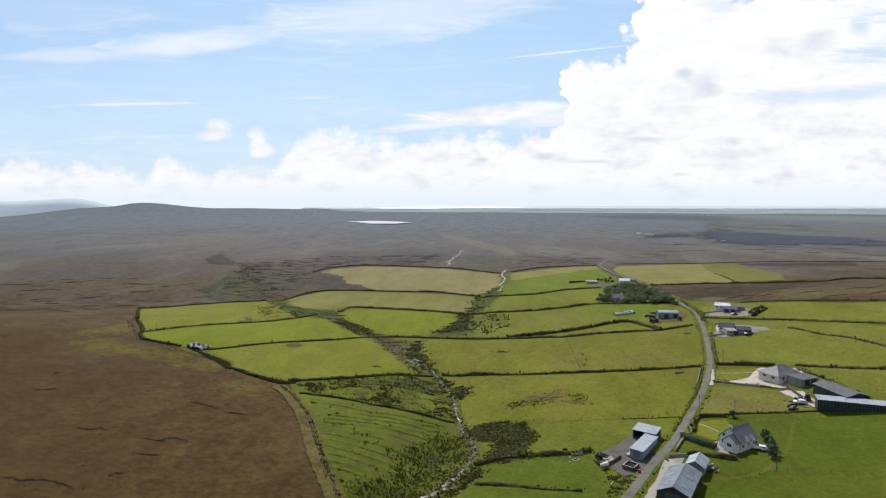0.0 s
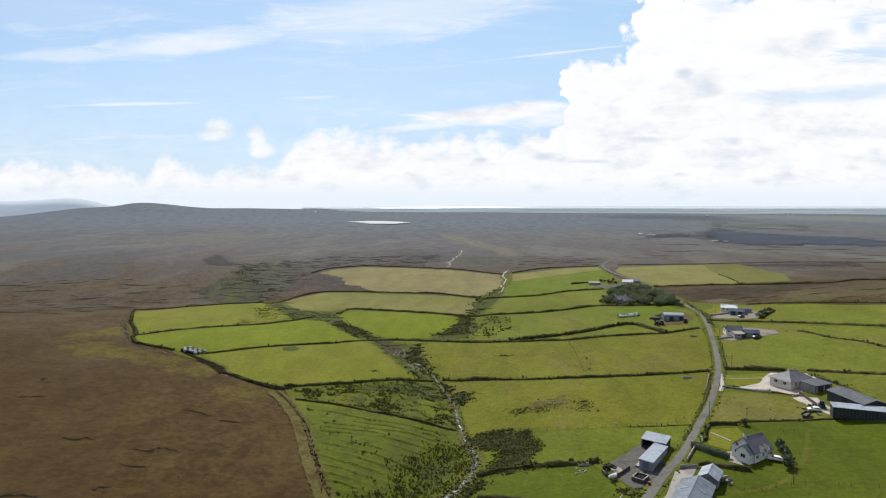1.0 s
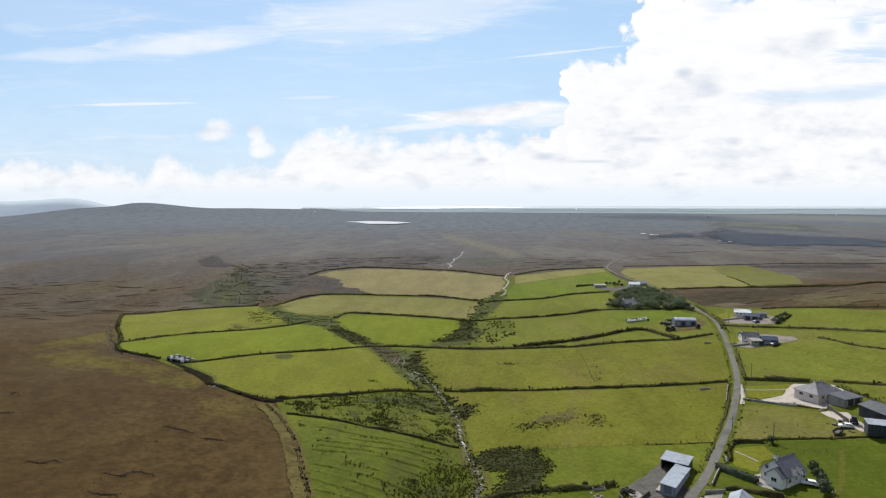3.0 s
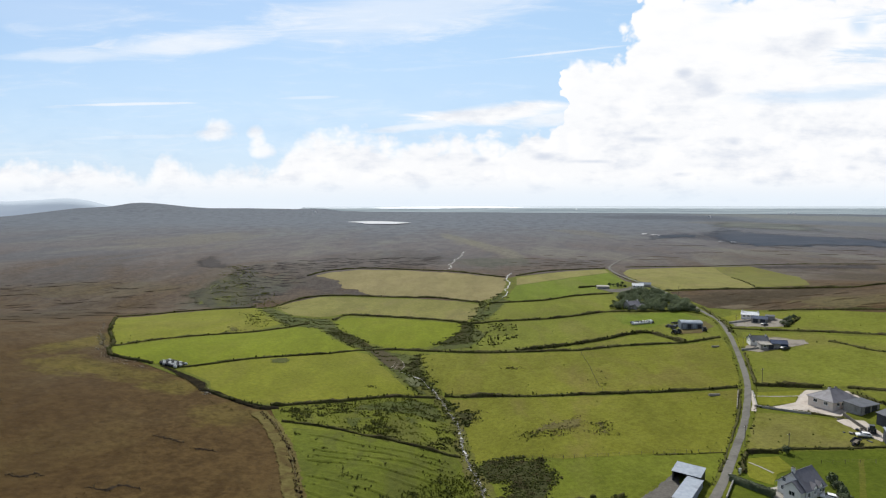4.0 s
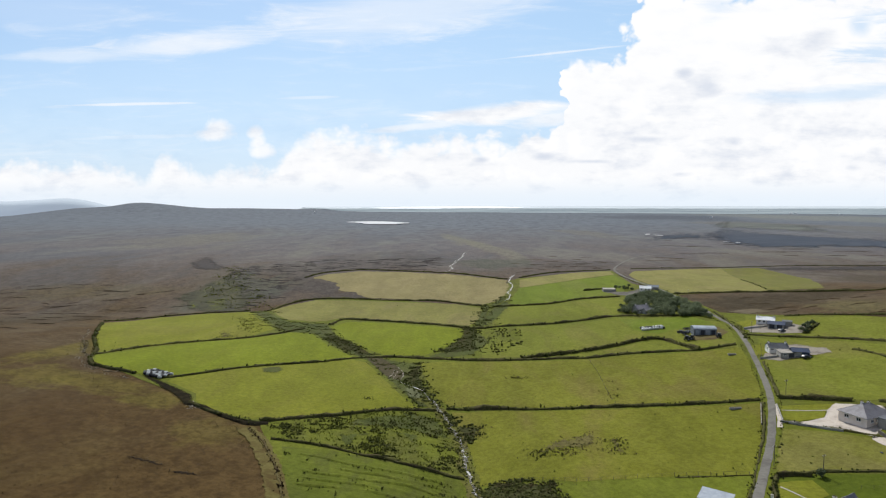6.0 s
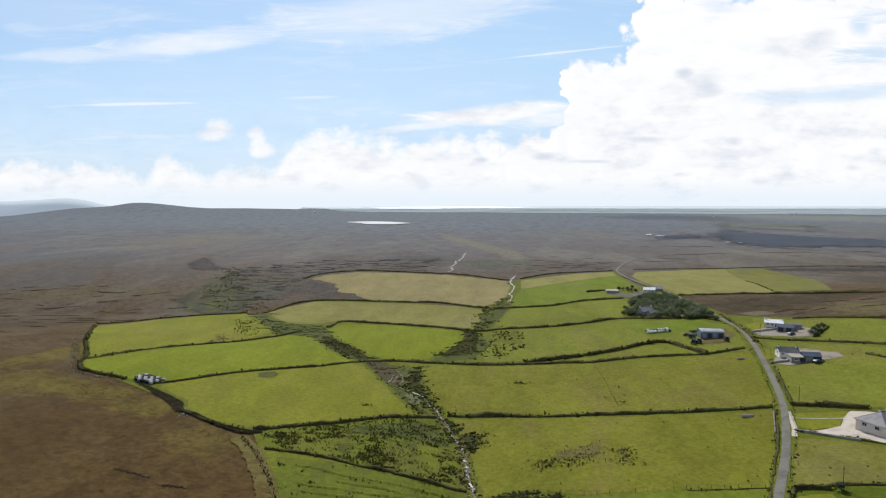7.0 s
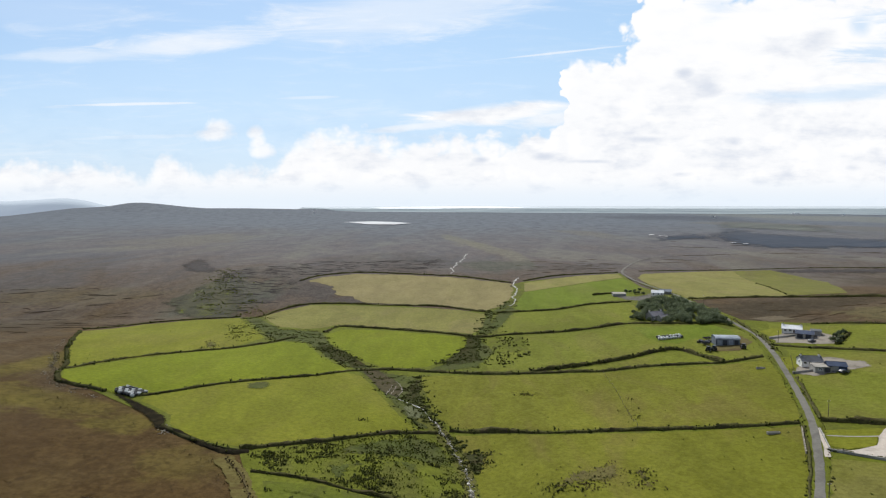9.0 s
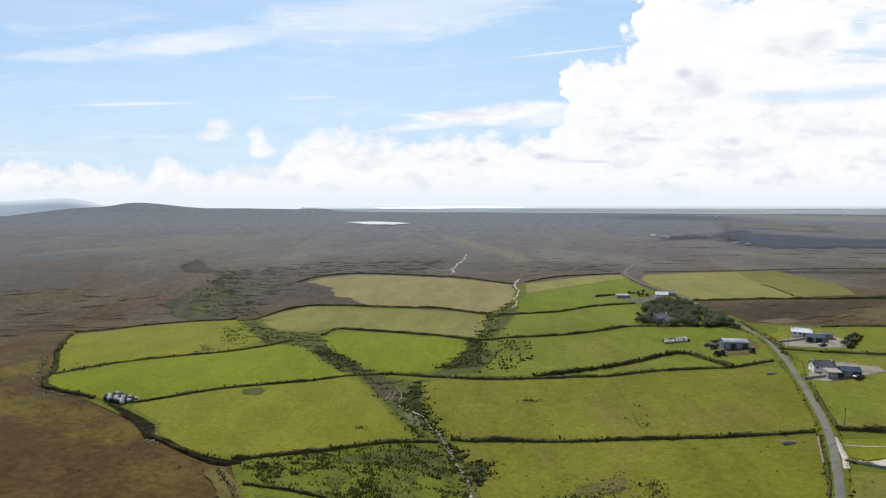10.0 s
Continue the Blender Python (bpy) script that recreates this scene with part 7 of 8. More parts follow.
# ---------------------------------------------------------------- trees


def tree(x, y, tall, wide, seed, label, group="copse trees", leaves=620, leaf=LEAF):
    """A tapered trunk, limbs, and a ragged crown of small leaf clumps."""
    rnd = random.Random(seed)
    ob = thing("tree", x, y, rnd.uniform(0, 360), label, "tree", group)
    bm = rod((0, 0, -0.4), (rnd.uniform(-0.2, 0.2), 0, tall * 0.55), 0.05 * tall * 0.7, r2=0.05, sides=7)
    lobes = [(Vector((0, 0, tall * 0.68)), wide * 0.30)]
    for i in range(8):
        a, h = i * 2.4 + rnd.uniform(-0.5, 0.5), rnd.uniform(0.34, 0.74)
        r = wide * 0.5 * rnd.uniform(0.45, 0.8) * (1.2 - 0.7 * h)
        tip = (r * math.cos(a), r * math.sin(a), tall * h)
        rod((0, 0, tall * 0.25), tip, 0.06, bm, 0.02, 5)
        lobes.append((Vector(tip), wide * rnd.uniform(0.17, 0.28)))
    part("trunk", bm, BARK, ob)
    verts, faces = [], []
    for i in range(leaves):
        c, r = rnd.choice(lobes)
        d = Vector((rnd.gauss(0, 1), rnd.gauss(0, 1), rnd.gauss(0, 0.8))).normalized()
        p = c + d * r * rnd.choice((1.0, 1.0, 0.9, 1.15)) * rnd.uniform(0.85, 1.08)
        p.z = max(p.z, 0.25)
        s = rnd.uniform(0.2, 0.46) * (tall / 6) ** 0.5
        u = d.cross(Vector((rnd.gauss(0, 1), rnd.gauss(0, 1), rnd.gauss(0, 1)))).normalized()
        w = (u.cross(d) + d * rnd.gauss(0, 0.45)).normalized()
        k = len(verts)
        verts += [p - u * s, p + w * s * 0.7, p + u * s, p - w * s * 0.7 + d * s * 0.4]
        faces += [(k, k + 1, k + 2), (k, k + 2, k + 3)]
    mesh_object("crown", verts, faces, leaf, ob, False)
    return ob


FHX, FHY = 121.7, 426.9
FCX, FCY = 149.3, 502.2
COPSE = [(110.8, 428.7), (117.3, 417.4), (126.1, 412.4), (140.2, 406.2), (151.8, 402.2), (156.2, 406.8), (154.9, 420.5), (155.2, 447.0), (152.1, 472.0), (145.3, 484.0), (130.3, 477.0), (119.2, 453.6)]
spots = inside(COPSE, 110, 11)
protos = [tree(spots[i][0], spots[i][1], 2.4 + 0.42 * i, 3.4 + 0.55 * i, 40 + i, "dark green rounded broadleaf tree in a sheltered copse", leaves=1100) for i in range(6)]
rnd = random.Random(8)
verge = [(154.2 + rnd.uniform(-1.5, 0.5) + 0.02 * (y - 405), y + rnd.uniform(-1, 1)) for y in range(409, 494, 5)] + [(150.5 + rnd.uniform(-2, 1), y) for y in range(412, 470, 8)]
for x, y in list(spots[6:]) + verge:
    if math.hypot(x - FHX, y - FHY + 3) < 8 or math.hypot(x - FCX, y - FCY) < 9:
        continue
    copy_thing(protos[rnd.randrange(6)], pose(x, y, gz(x, y), 0, 0, rnd.uniform(0, 360)))
for i, (x, y) in enumerate([(116.3, 420.7), (123.5, 419.5), (127.1, 423.0), (109.6, 430.8), (113.3, 436.0), (114.7, 444.7), (136.3, 511.1), (143.4, 523.1), (140.7, 506.5), (158.1, 508.2),
                            (95.7, 173.9), (96.9, 175.8), (98.2, 178.9), (99.1, 182.2), (100.1, 186.2),
                            (180.4, 353.0), (184.3, 356.2), (187.5, 357.8), (176.1, 348.2), (99.6, 206.4), (146.6, 407.3), (148.0, 405.6), (149.3, 403.7), (150.6, 402.0), (151.8, 400.1), (152.4, 397.4), (155.1, 409.7), (154.3, 416.0), (131.9, 519.8), (134.2, 516.6), (138.0, 518.3), (138.4, 510.5), (112.8, 435.6), (112.8, 429.3), (176.2, 343.8), (180.4, 348.7)]):
    near = 10 <= i <= 14
    tree(x, y, 3.4 if near else 2.6, 2.9 if near else 2.8, 70 + i, "small dark garden tree beside the white house" if near else "small dark bushy tree", "small trees", 420, DARKLEAF)

# ---------------------------------------------------------------- rushes, scrub and tussocks


def stuff(name, places, low, high, tall, material, shapes, label, category, seed, lift=0.2):
    if len(places):
        rnd = np.random.RandomState(seed)
        ob = scatter(name, places, low + (1.25 * high - low) * rnd.rand(len(places)) ** 2.2, tall, material, shapes, None, lift, seed)
        tagged(ob, label, category, kind="stuff")


def clustered(poly, centres, per, spread, seed, gather=None):
    """Clumps of plants that run together into uneven patches."""
    rnd = np.random.RandomState(seed)
    out = []
    for c in inside(poly, centres, seed, gather):
        n = rnd.randint(per // 3, per + 1)
        out.append(c + rnd.normal(0, 1, (n, 2)) * spread * rnd.uniform(0.4, 1.3) * np.array([1.5, 0.8]))
    return np.concatenate(out)


LOWER = [(-11.7, 190.0), (-6.3, 197.4), (-2.1, 206.8), (5.7, 210.5), (9.1, 201.6), (8.7, 191.2), (4.9, 181.6), (-0.4, 171.5), (-5.2, 161.6), (-14.0, 150.0), (-21.0, 148.8), (-25.2, 155.1), (-24.9, 161.2), (-18.1, 170.0), (-13.8, 180.6)]
stuff("rushes", clustered(LOWER, 240, 24, 1.5, 21), 0.12, 0.45, 0.7, RUSH, TUFTS, "dense dark green rushes in wet pasture", "rushes", 21)
stuff("rushes", clustered(LOWER, 48, 20, 0.9, 20, (8.0, 0.0)), 0.10, 0.36, 0.8, SCRUB, BLOBS[:2] + TUFTS, "dark rush clumps in wet pasture", "rushes", 20)
stuff("rushes", clustered(F13, 60, 10, 0.8, 22), 0.2, 0.5, 0.8, SCRUB, TUFTS, "scattered dark rush clumps in pasture", "rushes", 22)
# old cultivation ridges, low and wandering
verts, faces, rows = [], [], []
for k in range(15):
    line = []
    for j in range(60):
        x = -46 + k * 0.9 + j * 0.85
        if x > 3 - k * 1.1:
            break
        y = 222 - k * 4.2 - 0.20 * (x + 37) + 1.3 * math.sin(x * 0.09 + k * 0.7) + 0.9 * noise.noise((x * 0.12, k * 3.0, 2.0))
        line.append((x, y))
    for j, (x, y) in enumerate(line):
        swell = max(0.0, 0.5 + 1.1 * noise.noise((x * 0.07, k * 5.1, 7.0))) * min(1.0, j / 4, (len(line) - 1 - j) / 4)
        base = len(verts)
        for off, h in ((-1.1, -0.1), (-0.5, 0.10), (0.1, 0.34), (0.55, 0.30), (1.2, -0.1)):
            verts.append((x, y + off + random.uniform(-0.1, 0.1), float(H(x, y + off)) + 0.165 + h * swell - 0.05 * (swell < 0.1)))
        if j:
            faces += [(base - 5 + c, base + c, base + c + 1, base - 4 + c) for c in range(4)]
        for r in range(4):
            if swell > 0.35 and noise.noise((x * 0.2, k * 4.0, r)) > -0.05:
                rows.append((x + random.uniform(-0.5, 0.5), y - random.uniform(-0.2, 0.9)))
tagged(mesh_object("cultivation_ridges", verts, faces, RUSHY), "low grassed-over cultivation ridges in wet pasture", "ridges", kind="stuff")
stuff("rush_rows", np.array(rows), 0.12, 0.34, 0.6, RUSH, TUFTS, "rush clumps along old cultivation ridges", "rushes", 23)
stuff("rushes", clustered(F14, 230, 22, 0.9, 24, (9.0, 0.02)), 0.12, 0.46, 0.8, SCRUB, BLOBS[:2] + TUFTS, "dark rush beds beside the stream", "rushes", 24)
stuff("rushes", clustered(F14, 160, 22, 1.3, 124), 0.12, 0.42, 0.7, RUSH, TUFTS, "green rush beds beside the stream", "rushes", 124)
HOLLOW = [(7.3, 213.6), (11.5, 218.7), (18.7, 218.3), (29.4, 211.7), (29.4, 206.2), (32.0, 203.1), (30.0, 194.8), (27.9, 190.2), (30.6, 187.1), (27.2, 182.8), (17.7, 182.4), (11.4, 188.6), (16.1, 196.1), (17.4, 202.1), (12.9, 202.3), (9.0, 207.1)]
stuff("scrub", clustered(HOLLOW, 300, 20, 0.8, 25), 0.15, 0.5, 0.5, SCRUB, BLOBS + TUFTS, "dark thorny scrub in a hollow by the stream", "scrub", 25)
stuff("scrub", clustered(HOLLOW, 50, 12, 1.1, 125), 0.2, 0.5, 0.5, DRYGRASS, TUFTS, "dry brown grass in a hollow by the stream", "scrub", 125)
FLUSH = [(-189.2, 517.9), (-210.9, 593.5), (-222.6, 676.8), (-212.0, 687.2), (-158.6, 563.3), (-114.3, 466.2), (-138.4, 475.0)]
stuff("rushes", clustered(FLUSH, 90, 14, 2.6, 127), 0.3, 1.0, 0.5, RUSH, TUFTS, "pale green rushes in a boggy hollow", "rushes", 127)
stuff("scrub", clustered(FLUSH, 110, 14, 2.6, 126), 0.2, 0.7, 0.4, SCRUB, BLOBS + TUFTS, "dark scrub in a boggy flush", "scrub", 126)
UPPER = [(14.7, 341.9), (-7.5, 336.1), (-12.5, 342.6), (2.0, 358.3), (15.2, 398.5), (27.7, 453.1), (44.4, 499.0), (48.3, 477.6), (32.8, 420.7), (43.8, 406.2), (43.4, 385.9), (32.5, 363.8)]
stuff("scrub", clustered(UPPER, 60, 16, 1.3, 26), 0.15, 0.6, 0.6, SCRUB, BLOBS + TUFTS, "dark scrub along the upper stream", "scrub", 26)
CORRIDOR = [(-133.9, 474.5), (-97.5, 430.0), (-74.5, 436.0), (-57.1, 386.2), (-39.7, 357.8), (-12.2, 335.5), (-9.2, 307.1), (-4.3, 288.9), (0.3, 278.9), (-11.4, 275.7), (-18.5, 286.3), (-26.9, 306.1), (-38.1, 335.0), (-62.4, 364.2), (-76.4, 393.0), (-98.0, 399.4)]
stuff("scrub", clustered(CORRIDOR, 190, 20, 1.3, 27), 0.15, 0.6, 0.6, SCRUB, BLOBS + TUFTS, "rushes and scrub on the stream banks", "scrub", 27)
for seed, poly, n in ((131, [(-70.0, 382.8), (-67.3, 398.7), (-52.2, 379.9), (-36.8, 352.2), (-45.5, 346.4), (-57.7, 361.2)], 50), (132, [(-16.5, 331.4), (-11.6, 337.5), (-10.8, 316.7), (-4.5, 284.9), (-7.0, 283.0), (-15.0, 299.6), (-19.1, 307.8)], 60),
                      (133, [(9.7, 403.8), (20.0, 408.7), (16.4, 376.8), (17.4, 356.8), (5.4, 349.1), (-5.6, 352.5), (0.3, 366.2), (6.4, 380.9)], 90), (134, [(25.3, 471.9), (44.0, 505.0), (46.0, 496.0), (33.5, 470.7), (23.2, 407.5), (14.4, 410.3)], 60),
                      (135, [(-1.4, 274.9), (2.3, 272.2), (3.6, 264.0), (12.9, 260.5), (10.3, 255.8), (7.5, 245.9), (3.0, 251.2), (0.8, 266.2)], 36), (136, [(10.7, 188.8), (11.5, 179.2), (7.8, 170.6), (-1.6, 160.2), (-2.8, 161.4), (6.9, 181.3)], 40)):
    stuff("scrub", clustered(poly, n, 16, 1.0, seed), 0.2, 0.75, 0.6, SCRUB, BLOBS + TUFTS, "dark tangled scrub beside the stream", "scrub", seed)
stuff("rushes", clustered([(-130.0, 462.0), (-119.2, 436.5), (-99.9, 403.4), (-111.3, 385.5), (-122.0, 412.0), (-136.0, 444.0)], 60, 10, 1.6, 138), 0.2, 0.6, 0.6, SCRUB, TUFTS, "rush clumps at the end of a pasture", "rushes", 138)
stuff("rushes", inside([(18.1, 395.2), (33.1, 401.2), (43.3, 396.6), (38.9, 357.3), (25.8, 342.9), (16.8, 348.4)], 210, 137, (9.0, -0.05)), 0.3, 1.0, 0.6, SCRUB, BLOBS[:3] + TUFTS, "separate dark clumps in rough pasture", "rushes", 137)
for seed, poly, n in ((31, [(26.7, 234.5), (35.2, 240.1), (46.4, 246.3), (43.7, 231.3), (34.4, 227.3), (25.0, 229.3)], 150), (32, [(49.6, 239.0), (55.8, 241.9), (54.2, 227.0), (49.7, 229.1)], 70),
                      (33, [(8.8, 259.5), (12.6, 258.7), (11.6, 247.1), (7.9, 247.4)], 60), (34, [(67.0, 279.7), (68.9, 299.8), (65.6, 295.0), (63.5, 275.9)], 30),
                      (35, [(24.8, 308.3), (33.5, 309.8), (33.1, 305.7), (24.5, 305.3)], 30), (36, [(-129.4, 387.5), (-121.3, 390.4), (-114.4, 373.7), (-120.6, 366.0)], 70)):
    stuff("rushes", clustered(poly, max(4, n // 8), 14, 1.3, seed), 0.15, 0.5, 0.6, SCRUB, TUFTS, "dark rush patch in the pasture", "rushes", seed)
    stuff("rushes", clustered(poly, max(4, n // 6), 16, 1.8, seed + 100), 0.12, 0.4, 0.5, DRYGRASS, TUFTS, "brownish dry rush patch in the pasture", "rushes", seed + 100)
SPOT = np.array([-30.6, 277.4])
stuff("rushes", SPOT + np.random.RandomState(88).normal(0, 1, (60, 2)) * np.array([1.6, 0.9]), 0.12, 0.4, 0.6, SCRUB, TUFTS, "small dark rush spot in a mown pasture", "rushes", 88)
BROOKSIDE = curve_points(BROOK, 0.35)
side = np.random.RandomState(6)
offs = side.choice([-1, 1], len(BROOKSIDE)) * side.uniform(0.4, 2.4, len(BROOKSIDE))
stuff("streamside_plants", BROOKSIDE + normals(BROOKSIDE) * offs[:, None], 0.25, 0.6, 0.8, SCRUB, BLOBS + TUFTS, "dark plants overhanging the stream", "scrub", 28)
stones = BROOKSIDE[side.randint(0, len(BROOKSIDE), 260)] + side.normal(0, 0.7, (260, 2))
stuff("stream_stones", stones, 0.12, 0.38, 0.6, STONE, BLOBS, "pale wet stones in the stream bed", "stones", 29, 0.3)
spread = np.concatenate([inside(f, n, 40 + i) for i, (f, n) in enumerate(((F1, 30), (F5, 20), (F9, 40), (F10, 50), (F11, 60), (F12, 30), (F15, 60), (F16, 60), (F17, 40), (F18, 14)))])
stuff("grass_tufts", spread, 0.15, 0.5, 0.4, RUSH, TUFTS, "scattered dark tufts in grazed pasture", "tufts", 30)

stuff("weeds", clustered(WEEDS, 26, 12, 0.8, 91), 0.15, 0.45, 0.7, SCRUB, BLOBS + TUFTS, "dark weeds beside the farm yard", "weeds", 91)
LANE = curve_points(ROAD[5:], 0.5)
lane_off = side.choice([-1, 1], len(LANE)) * side.uniform(1.7, 3.2, len(LANE))
keep = np.array([noise.noise((i * 0.05, 2.0, float(o > 0) * 9)) > -0.1 for i, o in enumerate(lane_off)])
stuff("verge_weeds", (LANE + normals(LANE) * lane_off[:, None])[keep], 0.15, 0.5, 0.7, SCRUB, BLOBS + TUFTS, "dark weeds and brambles on the lane's verges", "weeds", 37)
stuff("verge_grass", (LANE + normals(LANE) * (lane_off * 1.05)[:, None])[~keep], 0.15, 0.4, 0.7, DRYGRASS, TUFTS, "dry grass on the lane's verges", "verge grass", 38)

# the moor: tussocks, heather and peat edges
MOORSIDE = [(-179.0, 244.9), (-199.6, 323.3), (-190.9, 377.6), (-146.2, 288.3), (-115.6, 272.6), (-90.4, 251.6), (-62.8, 235.9), (-47.6, 207.3), (-34.9, 168.3), (-26.9, 145.3), (-64.9, 116.0), (-108.0, 121.5), (-150.0, 171.1)]
stuff("moor_grass", inside(MOORSIDE, 900, 52, (11.0, 0.1)), 0.12, 0.30, 0.4, MOOR, TUFTS, "tawny grass tussocks on the moor", "moor grass", 52, 0.02)
stuff("heather", clustered(MOORSIDE, 200, 12, 2.2, 54), 0.06, 0.18, 0.5, HEATHER, TUFTS, "small dark heather clumps on the moor", "heather", 54, 0.02)
EDGE = [(-154.3, 278.7), (-141.9, 282.3), (-128.7, 276.3), (-115.6, 272.6), (-97.7, 258.7), (-81.6, 246.2), (-63.9, 240.1), (-47.3, 210.5), (-34.1, 172.2), (-26.1, 153.6), (-30.4, 152.8), (-39.4, 174.5), (-51.0, 209.4), (-66.5, 233.1), (-83.1, 243.7), (-104.4, 257.1), (-124.4, 259.0)]
stuff("edge_tussocks", inside(EDGE, 420, 53), 0.12, 0.30, 0.6, DRYGRASS, TUFTS, "tawny tussocks along the moor's edge", "moor grass", 53, 0.12)


def peat_edge(x, y, long, turn, seed, tall=0.5):
    """A wandering cut in the peat: a small dark cliff with a lip."""
    rnd = random.Random(seed)
    verts, faces = [], []
    n = max(5, int(long / 1.5))
    c, s = math.cos(turn), math.sin(turn)
    for i in range(n + 1):
        t = i / n - 0.5
        w = noise.noise((i * 0.33, seed * 1.7, 0.0)) * 2.2
        k = (1 - (2 * t) ** 4) * rnd.uniform(0.6, 1.2)
        for off, h in ((-1.0, -0.08), (-0.35, 0.05), (0.0, 0.75), (0.5, 0.85), (1.5, -0.05)):
            qx, qy = x + t * long * c - (w + off * 0.45 * k) * s, y + t * long * s + (w + off * 0.45 * k) * c
            verts.append((qx, qy, float(H(qx, qy)) + h * tall * k))
    for i in range(n):
        for j in range(4):
            a = i * 5 + j
            faces.append((a, a + 1, a + 6, a + 5))
    return verts, faces


def peat_edges(name, poly, count, seed, long, turn, tall, label, material=HEATHER):
    verts, faces = [], []
    rnd = random.Random(seed)
    for i, (x, y) in enumerate(inside(poly, count, seed)):
        v, f = peat_edge(x, y, rnd.uniform(*long), radians(rnd.gauss(turn, 16)), seed + i, tall)
        faces += [tuple(a + len(verts) for a in q) for q in f]
        verts += v
    tagged(mesh_object(name, verts, faces, material), label, "peat", kind="stuff")


def peat_crack(line, seed, wide=0.35, tall=0.3):
    """A ragged crack in the peat with a raised lip."""
    rnd = random.Random(seed)
    p = np.array(meander(line, 0.6, 0.55, seed))
    p = p + np.random.RandomState(seed).normal(0, 0.24, p.shape)
    nn = normals(p)
    verts, faces = [], []
    for i in range(len(p)):
        k = max(0.15, math.sin(math.pi * (i + 0.5) / len(p))) * rnd.uniform(0.3, 1.3)
        for off, h in ((-1.2, -0.1), (-0.5, 0.02), (0.0, 0.7), (0.6, 0.9), (2.0, -0.1)):
            q = p[i] + nn[i] * off * wide * k
            verts.append((q[0], q[1], float(H(q[0], q[1])) + 0.02 + h * tall * k))
    faces = [(i * 5 + j, i * 5 + j + 1, i * 5 + j + 6, i * 5 + j + 5) for i in range(len(p) - 1) for j in range(4)]
    tagged(mesh_object("peat_crack", verts, faces, DARKSOIL), "ragged dark crack in the brown peat moor", "peat", "peat cracks")


for i, line in enumerate(([(-88.2, 174.4), (-85.3, 174.7), (-82.4, 174.1), (-81.1, 177.5), (-77.9, 177.4), (-74.9, 176.3)], [(-85.2, 165.0), (-82.0, 164.0), (-77.9, 164.7)], [(-74.1, 204.1), (-71.0, 204.2), (-68.0, 204.2), (-65.9, 203.7)], [(-106.7, 174.6), (-103.1, 174.3), (-101.5, 176.9), (-98.9, 176.8)],
                          [(-83.7, 149.0), (-82.7, 151.0), (-80.5, 150.9)], [(-103.3, 139.1), (-100.9, 139.3), (-97.7, 139.5), (-95.0, 141.4), (-90.9, 141.1), (-87.3, 139.6)], [(-133.4, 195.7), (-130.9, 197.7), (-128.4, 201.0)], [(-88.3, 209.6), (-83.3, 208.9), (-77.1, 206.9)], [(-138.1, 213.8), (-137.9, 217.5)])):
    tips = np.array(meander(line, 0.5, 0.5, 80 + i))
    tips = tips + np.random.RandomState(i).normal(0, 0.6, tips.shape) + np.array([0.0, 0.5])
    stuff("moor_grass", tips, 0.12, 0.34, 0.6, TUSSOCK, TUFTS, "pale tussocks on the lip of a peat crack", "moor grass", 180 + i, 0.02)
    peat_crack(line, 80 + i)
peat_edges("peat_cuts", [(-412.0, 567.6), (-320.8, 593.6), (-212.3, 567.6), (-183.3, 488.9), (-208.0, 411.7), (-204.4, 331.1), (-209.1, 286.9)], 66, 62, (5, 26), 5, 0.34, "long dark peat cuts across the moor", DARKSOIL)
peat_edges("peat_cuts", [(-215.5, 658.7), (-154.3, 746.0), (-2.9, 780.7), (-2.4, 654.0), (-82.3, 665.1), (-129.6, 625.6), (-129.4, 491.0), (-156.3, 489.7)], 230, 63, (4, 20), -3, 0.38, "dark peat cuts above the meadows", DARK_HEATH)
peat_edges("peat_cuts", [(83.5, 779.7), (209.3, 821.9), (167.3, 656.1), (97.2, 633.2), (65.4, 610.1)], 30, 64, (8, 24), 0, 0.4, "dark peat cuts above the pastures")
peat_edges("peat_cuts", [(198.2, 459.1), (280.1, 389.8), (244.3, 339.3), (190.3, 397.5)], 14, 65, (8, 22), -8, 0.4, "dark peat cuts in rough grass")
peat_edges("peat_cuts", [(362.5, 1171.4), (639.2, 884.0), (352.5, 485.8), (336.4, 705.9), (209.9, 697.1)], 30, 66, (15, 50), -4, 0.45, "far dark peat cuts on the moor")

RIM_LINE = curve_points([(-184.8, 365.4), (-174.9, 343.2), (-160.6, 318.8), (-149.7, 296.4), (-138.9, 285.3), (-129.8, 282.6), (-122.3, 281.3)], 0.4)
rim_at = side.randint(0, len(RIM_LINE), 190)
rim_off = side.gamma(2.0, 0.55, 190)
stuff("pale_stones", RIM_LINE[rim_at] + normals(RIM_LINE)[rim_at] * (-1.2 - rim_off)[:, None] + side.normal(0, 0.3, (190, 2)), 0.10, 0.34, 0.45, STONE, BLOBS, "pale stones at the moor's edge", "stones", 71, 0.03)
SCAR_LINE = [(-173.4, 335.6), (-165.5, 324.3), (-159.0, 310.6), (-152.5, 303.4), (-147.0, 293.1), (-142.3, 287.5), (-136.9, 284.6), (-129.6, 286.4)]
SCAR = curve_points(SCAR_LINE, 0.3)
pick = side.randint(0, len(SCAR), 420)
stuff("moor_grass", SCAR[pick] + normals(SCAR)[pick] * side.normal(0, 0.9, (420, 1)), 0.15, 0.55, 0.35, PALE_EARTH, BLOBS[:2] + TUFTS, "bleached tussocks and bare earth at the moor's edge", "moor grass", 73, 0.02)
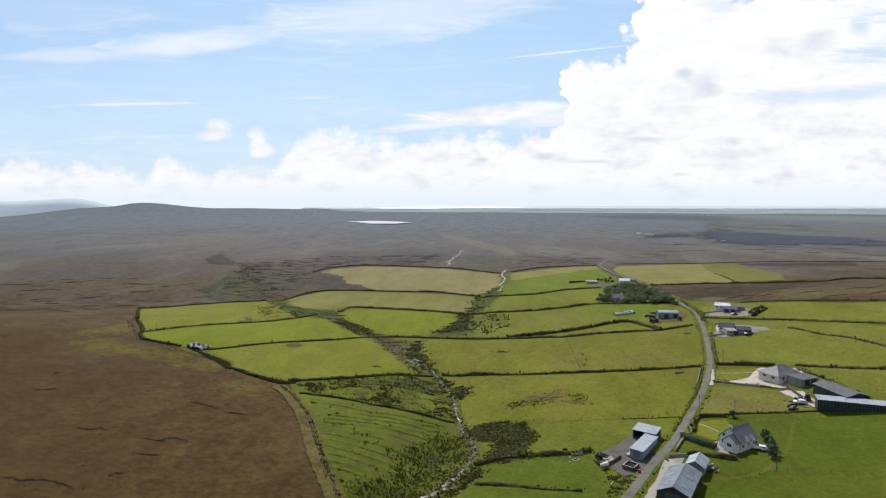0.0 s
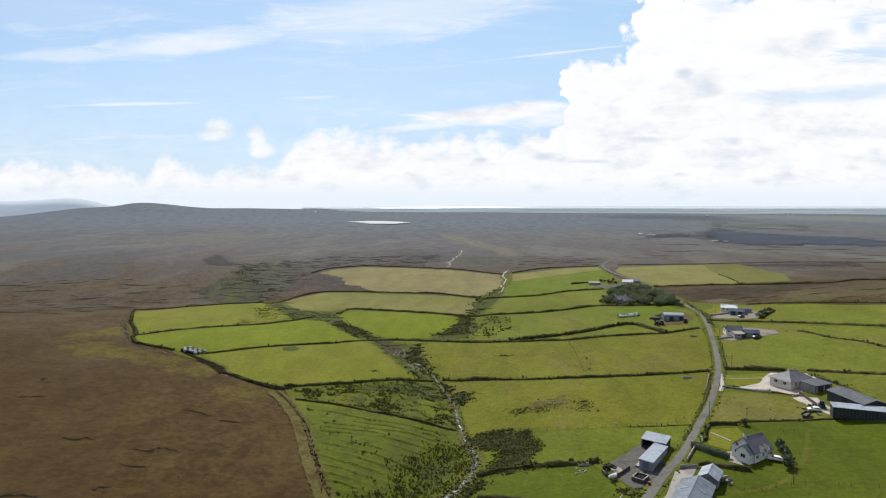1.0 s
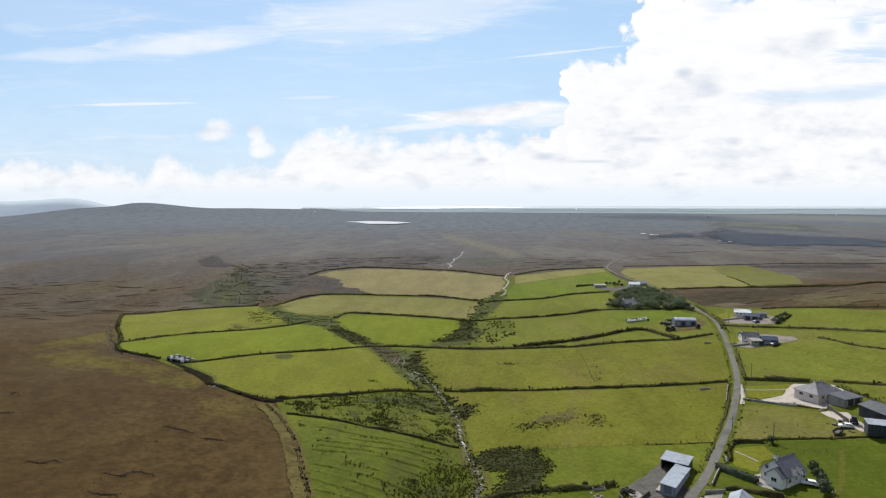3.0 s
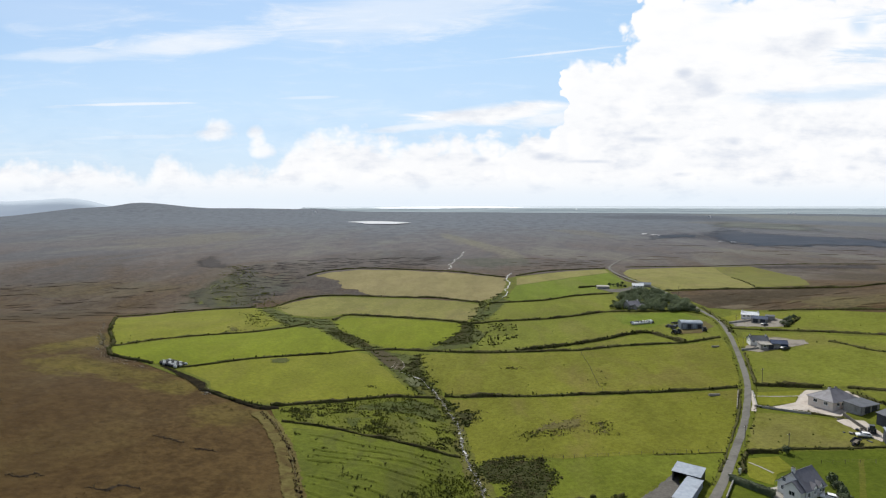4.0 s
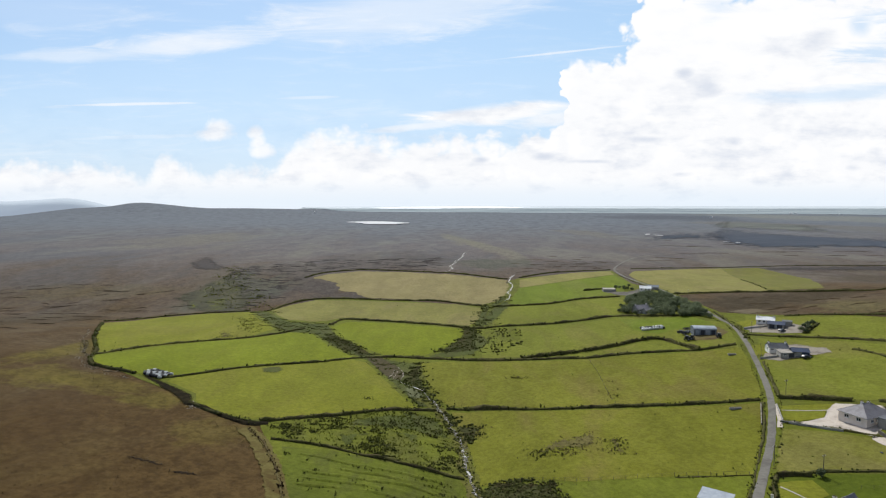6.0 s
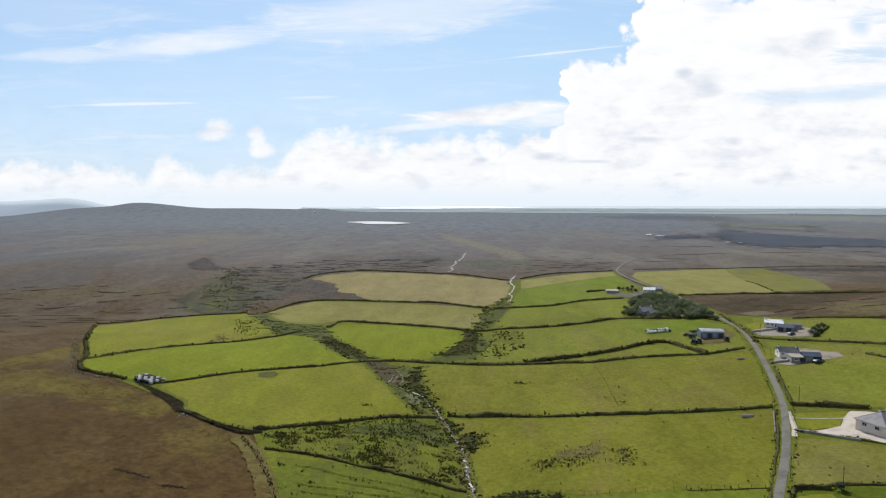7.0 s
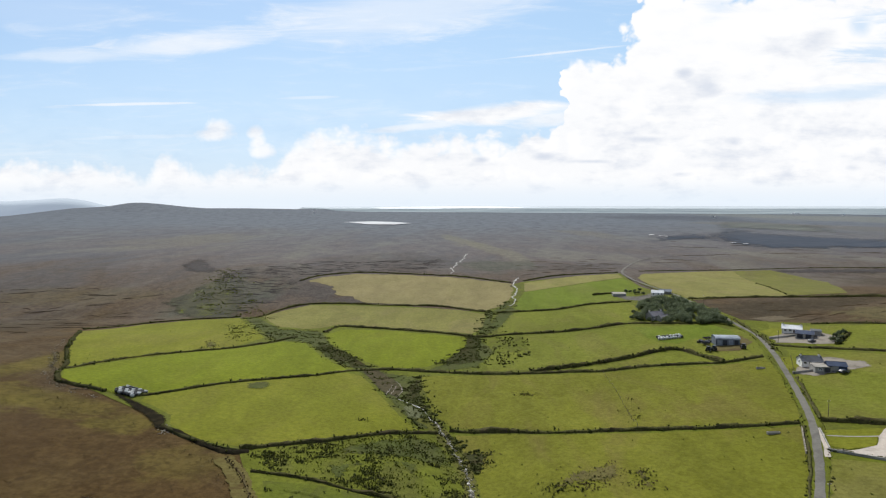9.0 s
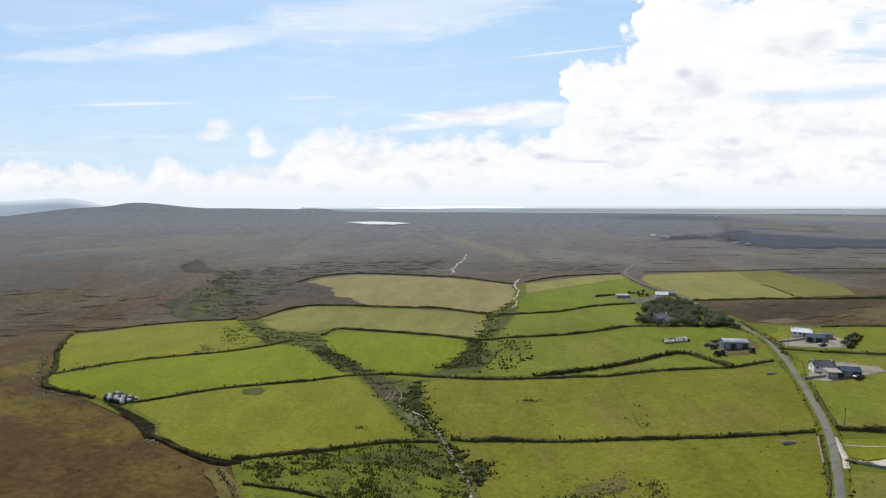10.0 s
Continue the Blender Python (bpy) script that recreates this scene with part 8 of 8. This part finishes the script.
SCREE = [(-95.7, 263.2), (-89.9, 260.4), (-84.8, 252.3), (-88.8, 250.4)]
stuff("pale_stones", inside(SCREE, 60, 72), 0.15, 0.4, 0.5, STONE, BLOBS, "pale stones at the moor's edge", "stones", 72, 0.1)
# ---------------------------------------------------------------- far country
FAR_PLAIN = [(-560, 3760), (600, 3450), (1600, 3150), (2700, 2900), (4500, 4200), (4500, 4970), (-1700, 4970), (-1300, 4400), (-1010, 4320), (-780, 4150)]
# far sheets whose pale colour and own glow stand for air haze
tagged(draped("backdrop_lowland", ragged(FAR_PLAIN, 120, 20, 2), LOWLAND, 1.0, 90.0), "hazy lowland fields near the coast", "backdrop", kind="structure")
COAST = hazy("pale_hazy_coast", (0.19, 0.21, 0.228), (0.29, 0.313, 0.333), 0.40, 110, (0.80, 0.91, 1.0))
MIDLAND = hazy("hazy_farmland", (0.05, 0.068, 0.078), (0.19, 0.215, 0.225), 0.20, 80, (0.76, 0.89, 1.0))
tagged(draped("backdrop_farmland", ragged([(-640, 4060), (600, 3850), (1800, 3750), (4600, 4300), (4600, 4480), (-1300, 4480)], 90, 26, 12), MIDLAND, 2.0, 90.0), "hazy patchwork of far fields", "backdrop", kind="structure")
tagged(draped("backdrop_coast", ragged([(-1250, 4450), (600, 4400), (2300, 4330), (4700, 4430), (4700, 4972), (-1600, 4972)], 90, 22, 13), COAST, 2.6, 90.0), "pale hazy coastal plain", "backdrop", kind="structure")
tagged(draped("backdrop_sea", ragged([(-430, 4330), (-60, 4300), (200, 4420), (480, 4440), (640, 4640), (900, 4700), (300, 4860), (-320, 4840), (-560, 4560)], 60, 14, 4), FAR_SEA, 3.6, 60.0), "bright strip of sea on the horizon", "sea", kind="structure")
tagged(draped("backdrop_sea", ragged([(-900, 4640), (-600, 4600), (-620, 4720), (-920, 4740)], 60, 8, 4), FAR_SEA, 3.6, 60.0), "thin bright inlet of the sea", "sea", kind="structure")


def far_hill(line, depth, label, material=FAR_HILL):
    """A hazy ridge on the horizon, from (x, height) points."""
    verts, faces = [], []
    xs = np.linspace(line[0][0], line[-1][0], 60)
    zs = np.interp(xs, [a for a, b in line], [b for a, b in line])
    zs = np.convolve(np.pad(zs, 2, "edge"), np.ones(5) / 5, "valid")
    for x, z in zip(xs, zs):
        z = z + 2.5 * noise.noise((x / 120, depth, 0))
        verts += [(x, depth - 200, -80), (x, depth - 90, 0.6 * z), (x, depth, z), (x, depth + 60, -80)]
    for i in range(59):
        for j in range(3):
            a = i * 4 + j
            faces.append((a, a + 1, a + 5, a + 4))
    tagged(mesh_object("backdrop_hill", verts, faces, material), label, "backdrop", kind="structure")


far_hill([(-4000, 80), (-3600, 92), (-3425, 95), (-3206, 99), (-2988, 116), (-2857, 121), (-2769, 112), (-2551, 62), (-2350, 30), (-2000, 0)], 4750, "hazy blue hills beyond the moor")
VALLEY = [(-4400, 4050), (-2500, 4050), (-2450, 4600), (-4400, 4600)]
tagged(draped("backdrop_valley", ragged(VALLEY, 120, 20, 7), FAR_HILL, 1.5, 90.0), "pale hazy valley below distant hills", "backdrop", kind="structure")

for i, (x, y) in enumerate([(1769.4, 3184.0), (1795.7, 3184.0), (1116.5, 2607.3), (1869.6, 2945.2), (1945.7, 3845.7), (879.6, 4094.2), (-649.4, 3156.9)]):
    ob = thing("far_cottage", x, y, 20 * i, "tiny white cottage far away in the lowland", "house", "far cottages", float(H(x, y)) + 1.0)
    part("wall", box(0, 0, -1, 12, 7, 4.5), GLARE_WHITE, ob)
    for s in (-1, 1):
        e = [(-6.4, 0, 5.0), (6.4, 0, 5.0), (6.4, s * 4.0, 3.4), (-6.4, s * 4.0, 3.4)]
        part("roof", prism(e if s > 0 else e[::-1], 0.3), GLARE_WHITE, ob)
for poly in ([(411.7, 1307.4), (423.0, 1312.9), (417.9, 1289.6), (406.7, 1284.2)], [(419.6, 1272.9), (430.0, 1248.7), (424.6, 1236.2), (416.4, 1259.6)], [(459.2, 1055.9), (467.5, 1052.6), (463.1, 1044.9), (456.2, 1046.6)], [(470.3, 1037.2), (476.8, 1032.7), (472.4, 1025.3), (467.2, 1028.2)]):
    tagged(draped("moor_pool", ragged(poly, 12, 0.6, 5), LAKE, 1.2, 20.0), "small bright pool on the far moor", "pool", kind="structure")
